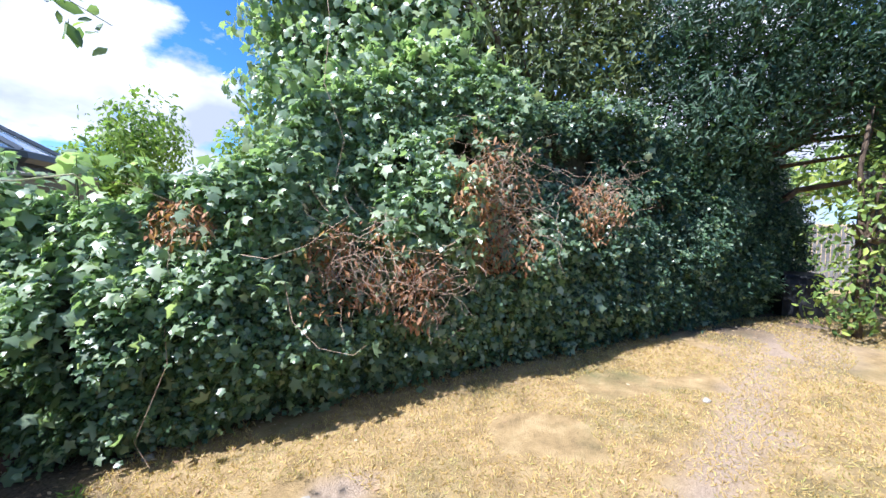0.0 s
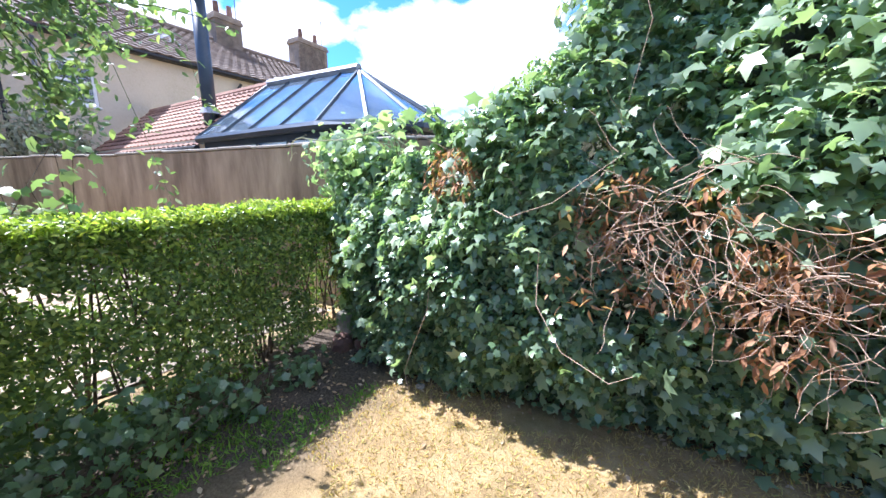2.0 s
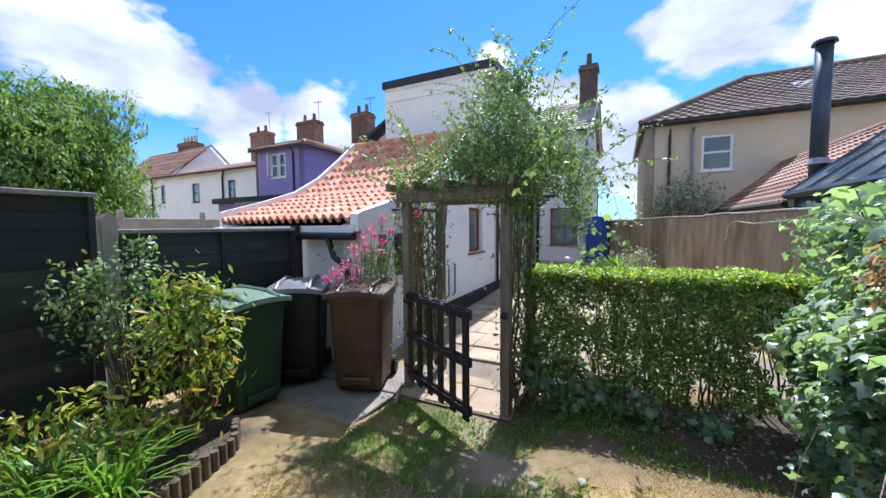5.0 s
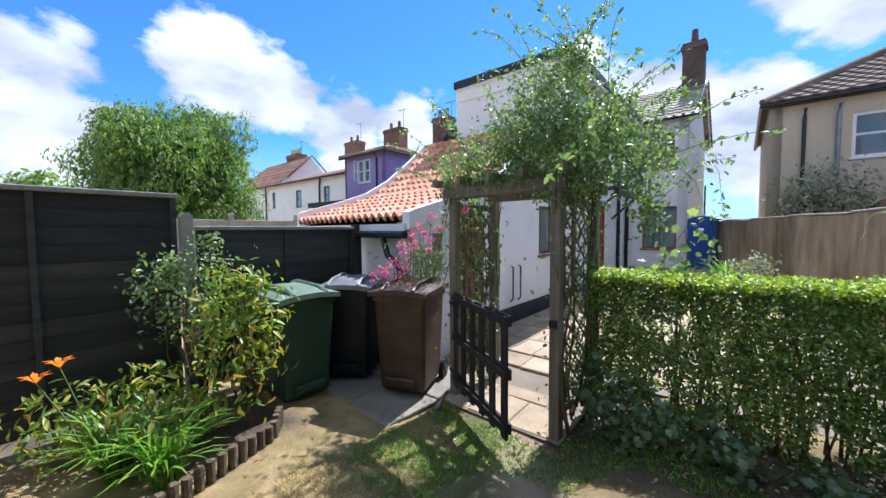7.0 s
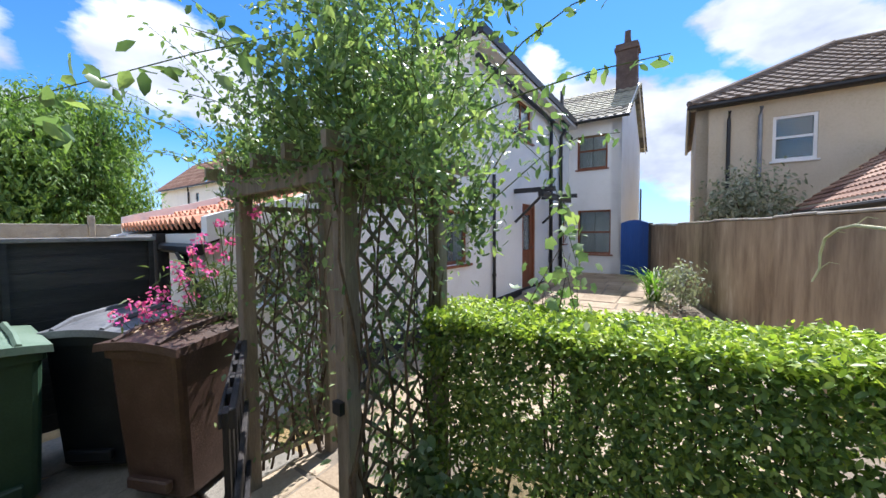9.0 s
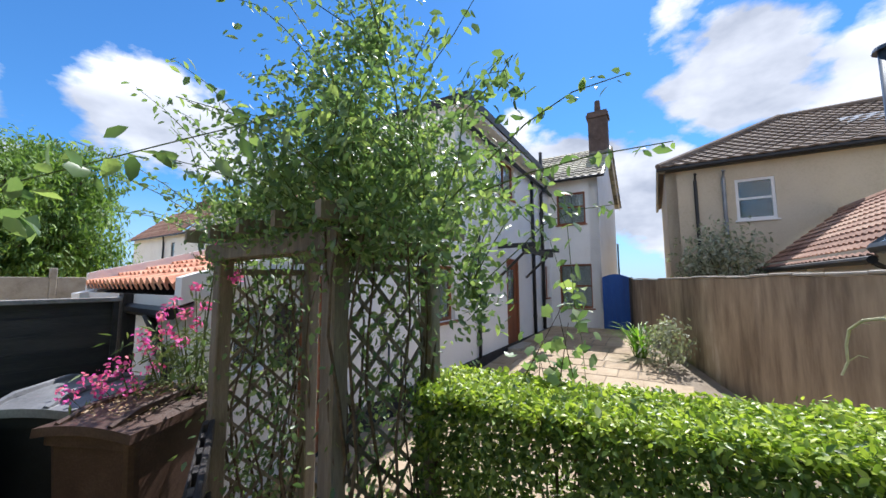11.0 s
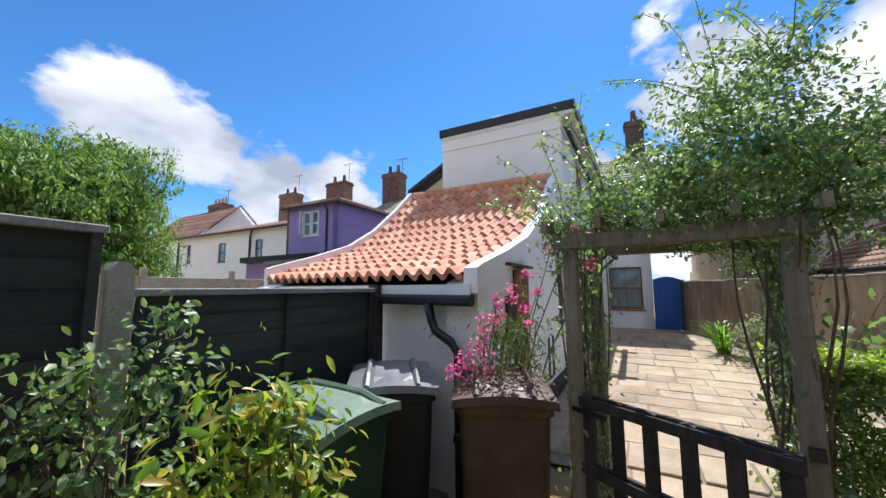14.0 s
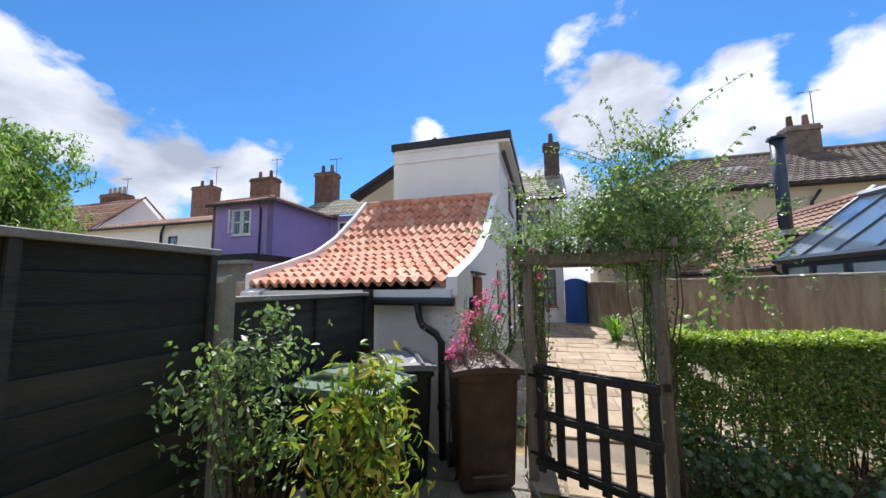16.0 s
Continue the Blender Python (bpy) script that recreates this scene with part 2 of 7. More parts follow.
SHADE_CORE = surface("dark_core_backing", [(0.03, 0.034, 0.02), (0.065, 0.066, 0.04), (0.13, 0.115, 0.075)], 1.0, 5, 40, 0.9)
IVY = foliage("vine_leaf", [(0.13, 0.2, 0.125), (0.22, 0.31, 0.195), (0.32, 0.42, 0.275), (0.46, 0.54, 0.34)], 0.45, 0.34, 0.9)
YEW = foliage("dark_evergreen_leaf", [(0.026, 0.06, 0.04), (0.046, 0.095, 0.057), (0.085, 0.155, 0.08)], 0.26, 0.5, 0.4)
IVY_DARK = foliage("dark_ivy_leaf", [(0.075, 0.135, 0.072), (0.13, 0.215, 0.112), (0.21, 0.31, 0.165)], 0.36, 0.32, 0.9)
DEAD_LEAF = foliage("dead_brown_leaf", [(0.22, 0.1, 0.055), (0.44, 0.23, 0.125), (0.6, 0.38, 0.24)], 0.3, 0.8, 0.2)
PRIVET = foliage("privet_leaf", [(0.06, 0.11, 0.035), (0.11, 0.18, 0.05), (0.2, 0.29, 0.075), (0.42, 0.5, 0.11)], 0.24, 0.38, 0.4)
YOUNG_PRIVET = foliage("young_privet_leaf", [(0.16, 0.24, 0.045), (0.28, 0.37, 0.06), (0.42, 0.5, 0.09), (0.52, 0.56, 0.13)], 0.4, 0.4, 0.4)
ROSE = foliage("rose_leaf", [(0.085, 0.145, 0.075), (0.14, 0.215, 0.11), (0.215, 0.3, 0.155), (0.37, 0.44, 0.2)], 0.4, 0.4, 0.45)
SHRUB = foliage("shrub_leaf", [(0.06, 0.12, 0.025), (0.13, 0.23, 0.04), (0.26, 0.35, 0.06), (0.44, 0.42, 0.09), (0.4, 0.2, 0.06)], 0.38, 0.4, 0.45)
WILLOW = foliage("willow_leaf", [(0.075, 0.135, 0.04), (0.16, 0.25, 0.072), (0.29, 0.4, 0.12)], 0.4, 0.5, 0.35)
CONIFER = foliage("dull_grey_green_leaf", [(0.09, 0.13, 0.06), (0.15, 0.2, 0.09), (0.24, 0.28, 0.12)], 0.25, 0.6, 0.3)
GREY_LEAF = foliage("silvery_leaf", [(0.18, 0.2, 0.15), (0.3, 0.32, 0.25), (0.45, 0.46, 0.38)], 0.25, 0.6, 0.3)
BLADE = foliage("strap_leaf", [(0.072, 0.168, 0.024), (0.156, 0.3, 0.042), (0.288, 0.432, 0.072)], 0.4, 0.45, 0.4)
PINK = foliage("pink_petal", [(0.62, 0.06, 0.36), (0.8, 0.13, 0.53), (0.88, 0.36, 0.7)], 0.4, 0.6, 0.2)
ORANGE = foliage("orange_petal", [(0.9, 0.161, 0.0115), (0.9, 0.253, 0.023), (0.9, 0.345, 0.0575)], 0.4, 0.5, 0.2)
STRAW = foliage("dry_grass_blade", [(0.36, 0.25, 0.1), (0.53, 0.38, 0.155), (0.64, 0.5, 0.24), (0.3, 0.33, 0.09)], 0.3, 0.7, 0.2)
LITTER = foliage("fallen_leaf", [(0.23, 0.138, 0.0805), (0.414, 0.287, 0.172), (0.575, 0.46, 0.322)], 0.1, 0.85, 0.2)


# ---- building helpers ----
def part(name, bm, material, parent=None, label="", smooth=False):
    """Links a bmesh as one mesh object, under a thing or a part."""
    me = bpy.data.meshes.new(name)
    bm.to_mesh(me)
    bm.free()
    me.materials.append(material)
    if smooth:
        me.polygons.foreach_set("use_smooth", [True] * len(me.polygons))
    ob = new(name, me)
    if parent is not None:
        ob.parent = parent
    if label:
        tagged(ob, label)
    return ob


def thing(name, m, label, category, group="", kind=""):
    e = new(name)
    e.matrix_world = m
    e.empty_display_size = 0.1
    return tagged(e, label, category, group, kind)


def box(bm, x0, x1, y0, y1, z0, z1, m=None, bevel=0.0):
    made = bmesh.ops.create_cube(bm, size=1.0)["verts"]
    t = Matrix.Translation(((x0 + x1) / 2, (y0 + y1) / 2, (z0 + z1) / 2)) @ Matrix.Diagonal((x1 - x0, y1 - y0, z1 - z0, 1))
    bmesh.ops.transform(bm, matrix=t if m is None else m @ t, verts=made)
    if bevel:
        edges = list({e for v in made for e in v.link_edges})
        bmesh.ops.bevel(bm, geom=edges, offset=bevel, segments=1, affect="EDGES")
    return bm


def boxed(x0, x1, y0, y1, z0, z1, m=None, bevel=0.0):
    return box(bmesh.new(), x0, x1, y0, y1, z0, z1, m, bevel)


def tube(bm, pts, r0, r1=None, sides=6):
    """A round bar along points, tapered from r0 to r1."""
    pts = [Vector(p) for p in pts]
    r1 = r0 if r1 is None else r1
    rings = []
    for i, p in enumerate(pts):
        d = (pts[min(i + 1, len(pts) - 1)] - pts[max(i - 1, 0)]).normalized()
        a = d.cross(Vector((0.31, 0.17, 0.93)))
        a = a.normalized() if a.length > 0.05 else d.cross(Vector((1, 0, 0))).normalized()
        b = d.cross(a)
        r = r0 + (r1 - r0) * i / max(1, len(pts) - 1)
        rings.append([bm.verts.new(p + r * (math.cos(k * math.tau / sides) * a + math.sin(k * math.tau / sides) * b)) for k in range(sides)])
    for q, w in zip(rings, rings[1:]):
        for k in range(sides):
            bm.faces.new((q[k], q[(k + 1) % sides], w[(k + 1) % sides], w[k]))
    bm.faces.new(rings[0][::-1])
    bm.faces.new(rings[-1])
    return bm


def tubed(pts, r0, r1=None, sides=6):
    return tube(bmesh.new(), pts, r0, r1, sides)


def prism(bm, outline, y0, y1, m=None):
    """An outline in x and z, pushed from y0 to y1."""
    a = [bm.verts.new((x, y0, z)) for x, z in outline]
    b = [bm.verts.new((x, y1, z)) for x, z in outline]
    n = len(outline)
    bm.faces.new(a)
    bm.faces.new(b[::-1])
    for i in range(n):
        bm.faces.new((a[i], b[i], b[(i + 1) % n], a[(i + 1) % n]))
    if m is not None:
        bmesh.ops.transform(bm, matrix=m, verts=a + b)
    bmesh.ops.recalc_face_normals(bm, faces=bm.faces[:])
    return bm


# house frame: a runs along the side wall away from the lawn, b from the wall out over the patio
HO, HU = Vector((-1.11, -1.79, 0)), Vector((-0.914, -0.405, 0)).normalized()
HV = Vector((HU.y, -HU.x, 0))


def rise(a):
    t = min(1, max(0, (a - 3.5) / 6.0))
    return 0.27 * t * t * (3 - 2 * t)


def at(a, b, z=0.0):
    a, b = float(a), float(b)
    return HO + a * HU + b * HV + Vector((0, 0, z))


def facing(p, d):
    """Frame of an upright panel: x along d, y into the wall, z up."""
    d = Vector((d[0], d[1], 0)).normalized()
    m = Matrix.Identity(4)
    m.col[0][:3], m.col[1][:3], m.col[2][:3], m.col[3][:3] = d, Vector((-d.y, d.x, 0)), (0, 0, 1), p
    return m


def panel(bm, width, z0, z1, depth, holes=(), top=None):
    """A wall with rectangular holes; top(x) bends its upper edge."""
    xs = sorted({0, width, *[h[0] for h in holes], *[h[1] for h in holes], *([] if top is None else [width * i / 12 for i in range(13)])})
    zs = sorted({z0, z1, *[h[2] for h in holes], *[h[3] for h in holes]})
    lift = lambda x, z: (top(x) if top is not None and abs(z - z1) < 1e-6 else z)
    full = {}
    for i in range(len(xs) - 1):
        for k in range(len(zs) - 1):
            cx, cz = (xs[i] + xs[i + 1]) / 2, (zs[k] + zs[k + 1]) / 2
            full[i, k] = not any(h[0] < cx < h[1] and h[2] < cz < h[3] for h in holes)
    vert = {}

    def v(i, k, side):
        key = (i, k, side)
        if key not in vert:
            vert[key] = bm.verts.new((xs[i], depth * side, lift(xs[i], zs[k])))
        return vert[key]

    for (i, k), on in full.items():
        if not on:
            continue
        bm.faces.new((v(i, k, 0), v(i + 1, k, 0), v(i + 1, k + 1, 0), v(i, k + 1, 0)))
        bm.faces.new((v(i, k, 1), v(i, k + 1, 1), v(i + 1, k + 1, 1), v(i + 1, k, 1)))
        for di, dk, c in ((-1, 0, ((i, k), (i, k + 1))), (1, 0, ((i + 1, k), (i + 1, k + 1))), (0, -1, ((i, k), (i + 1, k))), (0, 1, ((i, k + 1), (i + 1, k + 1)))):
            if not full.get((i + di, k + dk), False):
                (p, q), (r, s) = c
                bm.faces.new((v(p, q, 0), v(p, q, 1), v(r, s, 1), v(r, s, 0)))
    bmesh.ops.recalc_face_normals(bm, faces=bm.faces[:])
    return bm


def wall(name, m, width, z0, z1, depth, material, holes=(), top=None, label="", parent=None):
    ob = part(name, panel(bmesh.new(), width, z0, z1, depth, holes, top), material, parent)
    ob.matrix_world = m
    if parent is None:
        tagged(ob, label, "wall", kind="structure")
    elif label:
        tagged(ob, label)
    return ob


def window(name, m, x0, x1, z0, z1, material, label, parent=None, bar=0.06, rails=(0.5,), posts=(), inset=0.06, sill=True, cloth=None, group=""):
    """Frame, glass, sill and what hangs behind, set into a hole of a panel."""
    w = thing(name, m, label, "window" if parent is None else "", group, "structure" if parent is None else "")
    if parent is not None:
        w.parent = parent
        w.matrix_parent_inverse = parent.matrix_world.inverted()
    bm = bmesh.new()
    box(bm, x0, x0 + bar, inset, inset + 0.06, z0, z1)
    box(bm, x1 - bar, x1, inset, inset + 0.06, z0, z1)
    box(bm, x0 + bar, x1 - bar, inset, inset + 0.06, z0, z0 + bar)
    box(bm, x0 + bar, x1 - bar, inset, inset + 0.06, z1 - bar, z1)
    part("window_frame", bm, material, w)
    for r in rails:
        zc = z0 + (z1 - z0) * r
        part("glazing_bar", boxed(x0 + bar, x1 - bar, inset + 0.004, inset + 0.05, zc - bar * 0.4, zc + bar * 0.4), material, w)
    for q in posts:
        xc = x0 + (x1 - x0) * q
        part("mullion", boxed(xc - bar * 0.4, xc + bar * 0.4, inset + 0.002, inset + 0.052, z0 + bar, z1 - bar), material, w)
    g = part("pane", boxed(x0 + bar, x1 - bar, inset + 0.025, inset + 0.031, z0 + bar, z1 - bar), GLASS, w)
    g.visible_shadow = False
    # near-black board behind the pane, standing in for the unlit room
    part("unlit_room_panel", boxed(x0, x1, inset + 0.28, inset + 0.3, z0, z1), DARK_ROOM, w)
    if cloth is not None:
        bm = bmesh.new()
        n = 26
        for lo, hi in ((0.0, 0.49), (0.51, 1.0)):
            prev = None
            for i in range(n + 1):
                x = x0 + bar + (x1 - x0 - 2 * bar) * (lo + (hi - lo) * i / n)
                y = inset + 0.14 + 0.02 * math.sin(i * 1.9)
                cur = (bm.verts.new((x, y, z0 + 0.02)), bm.verts.new((x, y, z1 - 0.02)))
                if prev:
                    bm.faces.new((prev[0], cur[0], cur[1], prev[1]))
                prev = cur
        part("curtain", bm, cloth, w, "gathered net curtain", True)
    if sill:
        part("window_sill", boxed(x0 - 0.05, x1 + 0.05, -0.05, inset + 0.02, z0 - 0.05, z0 - 0.003, bevel=0.006), material, w)
    return w


def tile_sheet(corners, across, rows, depth=0.03, step=0.03, sub=4):
    """A roof of overlapping waved tiles between four corners: eave left, eave right, top right, top left."""
    el, er, tr, tl = [Vector(c) for c in corners]
    nrm = (er - el).cross(tl - el).normalized()
    if nrm.z < 0:
        nrm = -nrm
    bm = bmesh.new()
    n = across * sub
    for r in range(rows):
        lo, hi = r / rows, (r + 1) / rows
        prev = None
        for i in range(n + 1):
            s = i / n
            wave = depth * (0.5 + 0.5 * math.sin(s * across * math.tau))
            a = el.lerp(tl, lo).lerp(er.lerp(tr, lo), s) + nrm * (wave + step)
            c = el.lerp(tl, hi).lerp(er.lerp(tr, hi), s) + nrm * wave
            b = a - nrm * (step + 0.015)
            cur = (bm.verts.new(b), bm.verts.new(a), bm.verts.new(c))
            if prev:
                bm.faces.new((prev[0], cur[0], cur[1], prev[1]))
                bm.faces.new((prev[1], cur[1], cur[2], prev[2]))
            prev = cur
    return bm


PALM = ([(0.05, 0, 0), (-0.08, -0.38, -0.1), (0.25, -0.3, 0.02), (0.56, -0.54, -0.12), (0.6, -0.24, 0.03), (1, 0, -0.18), (0.6, 0.24, 0.03), (0.56, 0.54, -0.12), (0.25, 0.3, 0.02), (-0.08, 0.38, -0.1), (0.32, 0, 0.06)],
        [(10, k, (k + 1) % 10) for k in range(10)])
LOBED = ([(0, 0, 0), (0.06, -0.34, -0.05), (0.33, -0.3, 0.03), (0.52, -0.5, -0.08), (0.66, -0.27, 0.03), (1, 0, -0.14), (0.66, 0.27, 0.03), (0.52, 0.5, -0.08), (0.33, 0.3, 0.03), (0.06, 0.34, -0.05), (0.42, 0, 0.05)],
         [(0, 1, 10), (1, 2, 10), (2, 3, 10), (3, 4, 10), (4, 5, 10), (5, 6, 10), (6, 7, 10), (7, 8, 10), (8, 9, 10), (9, 0, 10)])
OVATE = ([(0, 0, 0), (0.35, -0.24, 0.05), (0.75, -0.17, 0.02), (1, 0, -0.1), (0.75, 0.17, 0.02), (0.35, 0.24, 0.05), (0.5, 0, -0.02)],
         [(0, 1, 6), (1, 2, 6), (2, 3, 6), (3, 4, 6), (4, 5, 6), (5, 0, 6)])
SLIM = ([(0, 0, 0), (0.4, -0.09, 0.03), (1, 0, -0.1), (0.4, 0.09, 0.03)], [(0, 1, 2), (0, 2, 3)])
LANCE = ([(0, 0, 0), (0.3, -0.15, 0.05), (0.65, -0.13, 0.0), (1, 0, -0.16), (0.65, 0.13, 0.0), (0.3, 0.15, 0.05), (0.5, 0, -0.03)],
         [(0, 1, 6), (1, 2, 6), (2, 3, 6), (3, 4, 6), (4, 5, 6), (5, 0, 6)])
PETAL = ([(0, 0, 0), (0.5, -0.4, 0.12), (1, -0.2, 0.2), (1, 0.2, 0.2), (0.5, 0.4, 0.12)], [(0, 1, 2), (0, 2, 3), (0, 3, 4)])


def leaves(name, places, facings, sizes, shape, material, parent=None, droop=0.7, seed=1, label="", spread=0.45):
    """Many small leaves as one mesh, each turned its own way round the facing given."""
    rng = np.random.default_rng(seed)
    P, F = np.asarray(places, float), np.asarray(facings, float)
    n = len(P)
    F = F / (np.linalg.norm(F, axis=1, keepdims=True) + 1e-9) + rng.normal(0, spread, (n, 3))
    F /= np.linalg.norm(F, axis=1, keepdims=True) + 1e-9
    T = rng.normal(0, 1, (n, 3)) + np.array([0, 0, -1.6 * droop])
    T -= (T * F).sum(1, keepdims=True) * F
    T /= np.linalg.norm(T, axis=1, keepdims=True) + 1e-9
    B = np.cross(F, T)
    S = np.broadcast_to(np.asarray(sizes, float), (n,))[:, None, None]
    sv = np.array(shape[0])
    verts = P[:, None, :] + S * (sv[None, :, 0:1] * T[:, None, :] + sv[None, :, 1:2] * B[:, None, :] + sv[None, :, 2:3] * F[:, None, :])
    faces = np.array(shape[1])
    k = len(sv)
    idx = (np.arange(n)[:, None, None] * k + faces[None]).reshape(-1, 3)
    me = bpy.data.meshes.new(name)
    me.vertices.add(n * k)
    me.vertices.foreach_set("co", verts.reshape(-1))
    me.loops.add(idx.size)
    me.loops.foreach_set("vertex_index", idx.reshape(-1).astype(np.int32))
    me.polygons.add(len(idx))
    me.polygons.foreach_set("loop_start", np.arange(0, idx.size, 3, dtype=np.int32))
    me.update(calc_edges=True)
    me.materials.append(material)
    ob = new(name, me)
    if parent is not None:
        ob.parent = parent
        ob.matrix_parent_inverse = parent.matrix_world.inverted()
    return tagged(ob, label, kind="stuff")


def blob_points(blobs, per_m2, seed, lump=0.25, inner=0.25):
    """Points on and just under the skin of lumpy ellipsoids, with the way they face."""
    rng = np.random.default_rng(seed)
    ps, fs = [], []
    for (cx, cy, cz), (rx, ry, rz) in blobs:
        area = 4 * math.pi * ((rx * ry) ** 1.6 / 3 + (rx * rz) ** 1.6 / 3 + (ry * rz) ** 1.6 / 3) ** (1 / 1.6)
        n = max(6, int(area * per_m2))
        d = rng.normal(0, 1, (n, 3))
        d /= np.linalg.norm(d, axis=1, keepdims=True)
        wob = np.array([noise.noise(Vector(q) * 2.6 + Vector((cx, cy, cz))) for q in d])
        rad = (1 + lump * 1.6 * wob - inner * rng.random(n) ** 2)[:, None]
        ps.append(np.array([cx, cy, cz]) + d * np.array([rx, ry, rz]) * rad)
        fs.append(d / np.array([rx, ry, rz]))
    return np.concatenate(ps), np.concatenate(fs)


def limbs(name, root, blobs, r, material, parent, seed, forks=2):
    rnd = random.Random(seed)
    bm = bmesh.new()
    for c, rad in blobs:
        for _ in range(forks):
            tip = Vector(c) + Vector([rnd.uniform(-0.6, 0.6) * q for q in rad])
            start = Vector(root) + Vector((rnd.uniform(-r, r), rnd.uniform(-r, r), 0))
            mid = start.lerp(tip, 0.5) + Vector((rnd.uniform(-0.15, 0.15), rnd.uniform(-0.15, 0.15), rnd.uniform(0, 0.2))) * (tip - start).length
            tube(bm, [start, start.lerp(mid, 0.5), mid, mid.lerp(tip, 0.6), tip], r, r * 0.2, 5)
    ob = part(name, bm, material, parent)
    ob.matrix_parent_inverse = parent.matrix_world.inverted()
    return tagged(ob, kind="stuff")


# ---- ground ----
def dip(a, b):
    """The ground falls a little towards the arch and the bins."""
    ease = lambda t: (lambda u: u * u * (3 - 2 * u))(min(1.0, max(0.0, t)))
    return 0.09 * ease((a + 1.5) / 0.8) * ease((1.1 - a) / 0.7) * ease((2.7 - b) / 0.6)


def ground_z(x, y):
    a = (Vector((x, y, 0)) - HO).dot(HU)
    b = (Vector((x, y, 0)) - HO).dot(HV)
    near = max(0.0, 1 - max(abs(x) - 7, abs(y) - 6, 0) / 4)
    return rise(a) - dip(a, b) - (0.05 if a > 1.0 and 0.1 < b < 4.2 else 0.0) + near * 0.018 * noise.noise(Vector((x * 1.1, y * 1.1, 3)))


def ground_material():
    m = surface("dry_lawn", [(0.17, 0.12, 0.055), (0.43, 0.305, 0.14), (0.6, 0.465, 0.25)], 0.95, 5, 120, 1.0)
    nt = m.node_tree
    p = nt.nodes["Principled BSDF"]
    straw = p.inputs["Base Color"].links[0].from_socket
    geo = nt.nodes.new("ShaderNodeNewGeometry")
    green_n = N(nt, "ShaderNodeTexNoise", Scale=0.9, Detail=5.0, Roughness=0.65)
    dirt_n = N(nt, "ShaderNodeTexNoise", Scale=1.3, Detail=6.0, Roughness=0.6)
    grain = N(nt, "ShaderNodeTexNoise", Scale=70.0, Detail=4.0)
    for n in (green_n, dirt_n, grain):
        nt.links.new(geo.outputs["Position"], n.inputs["Vector"])

    def near_line(p0, p1, width):
        """1 along a trodden line, falling to 0 beside it."""
        d = (Vector(p1) - Vector(p0)).to_3d()
        length = d.length
        d.normalize()
        off = nt.nodes.new("ShaderNodeVectorMath")
        off.operation = "SUBTRACT"
        off.inputs[1].default_value = (*p0, 0)
        nt.links.new(geo.outputs["Position"], off.inputs[0])
        along, side = nt.nodes.new("ShaderNodeVectorMath"), nt.nodes.new("ShaderNodeVectorMath")
        for q, axis in ((along, d), (side, Vector((-d.y, d.x, 0)))):
            q.operation = "DOT_PRODUCT"
            q.inputs[1].default_value = axis
            nt.links.new(off.outputs[0], q.inputs[0])
        over = math_node(nt, "MAXIMUM", math_node(nt, "SUBTRACT", math_node(nt, "ABSOLUTE", math_node(nt, "SUBTRACT", along.outputs["Value"], length / 2)), length / 2), 0.0)
        dist = math_node(nt, "ADD", math_node(nt, "ABSOLUTE", side.outputs["Value"]), over)
        return math_node(nt, "SUBTRACT", 1.0, math_node(nt, "DIVIDE", dist, width), True)

    trod = near_line((1.2, 1.6), (3.4, 3.7), 0.42)
    for p0, p1, w in (((3.4, 3.7), (5.4, 4.9), 1.0), ((-1.5, -0.2), (-0.9, 0.7), 0.5), ((-0.65, 1.85), (-0.5, 1.95), 0.35), ((2.2, 2.35), (2.35, 2.4), 0.35)):
        trod = math_node(nt, "MAXIMUM", trod, near_line(p0, p1, w))
    # Dark soil at hedge and bank feet, with the shade there worked into its colour.
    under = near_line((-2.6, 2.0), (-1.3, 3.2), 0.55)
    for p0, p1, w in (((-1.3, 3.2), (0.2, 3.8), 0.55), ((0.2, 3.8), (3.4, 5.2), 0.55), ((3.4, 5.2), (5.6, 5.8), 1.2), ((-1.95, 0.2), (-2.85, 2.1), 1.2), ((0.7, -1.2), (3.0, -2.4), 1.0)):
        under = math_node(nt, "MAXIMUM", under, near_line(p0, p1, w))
    green = N(nt, "ShaderNodeMapRange", **{"From Min": 0.5, "From Max": 0.68})
    nt.links.new(green_n.outputs[0], green.inputs[0])
    near_green = math_node(nt, "MULTIPLY", near_line((-1.2, -0.5), (-0.5, 0.5), 1.0), 1.3)
    col = mix_rgb(nt, math_node(nt, "MULTIPLY", math_node(nt, "MAXIMUM", green.outputs[0], near_green), 0.7), straw, (0.1, 0.12, 0.04))
    earth = ramp(nt, grain.outputs[0], [(0.3, (0.35, 0.265, 0.185)), (0.7, (0.48, 0.375, 0.27))])
    shaded_soil = ramp(nt, grain.outputs[0], [(0.35, (0.05, 0.04, 0.03)), (0.65, (0.16, 0.125, 0.09))])
    for mask, c, edge in ((trod, earth, 0.5), (under, shaded_soil, 0.36)):
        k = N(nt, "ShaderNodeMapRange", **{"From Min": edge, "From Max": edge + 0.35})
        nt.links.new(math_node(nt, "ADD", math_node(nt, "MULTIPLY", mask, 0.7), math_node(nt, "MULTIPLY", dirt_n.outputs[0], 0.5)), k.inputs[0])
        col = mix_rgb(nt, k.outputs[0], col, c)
    nt.links.new(col, p.inputs["Base Color"])
    return m


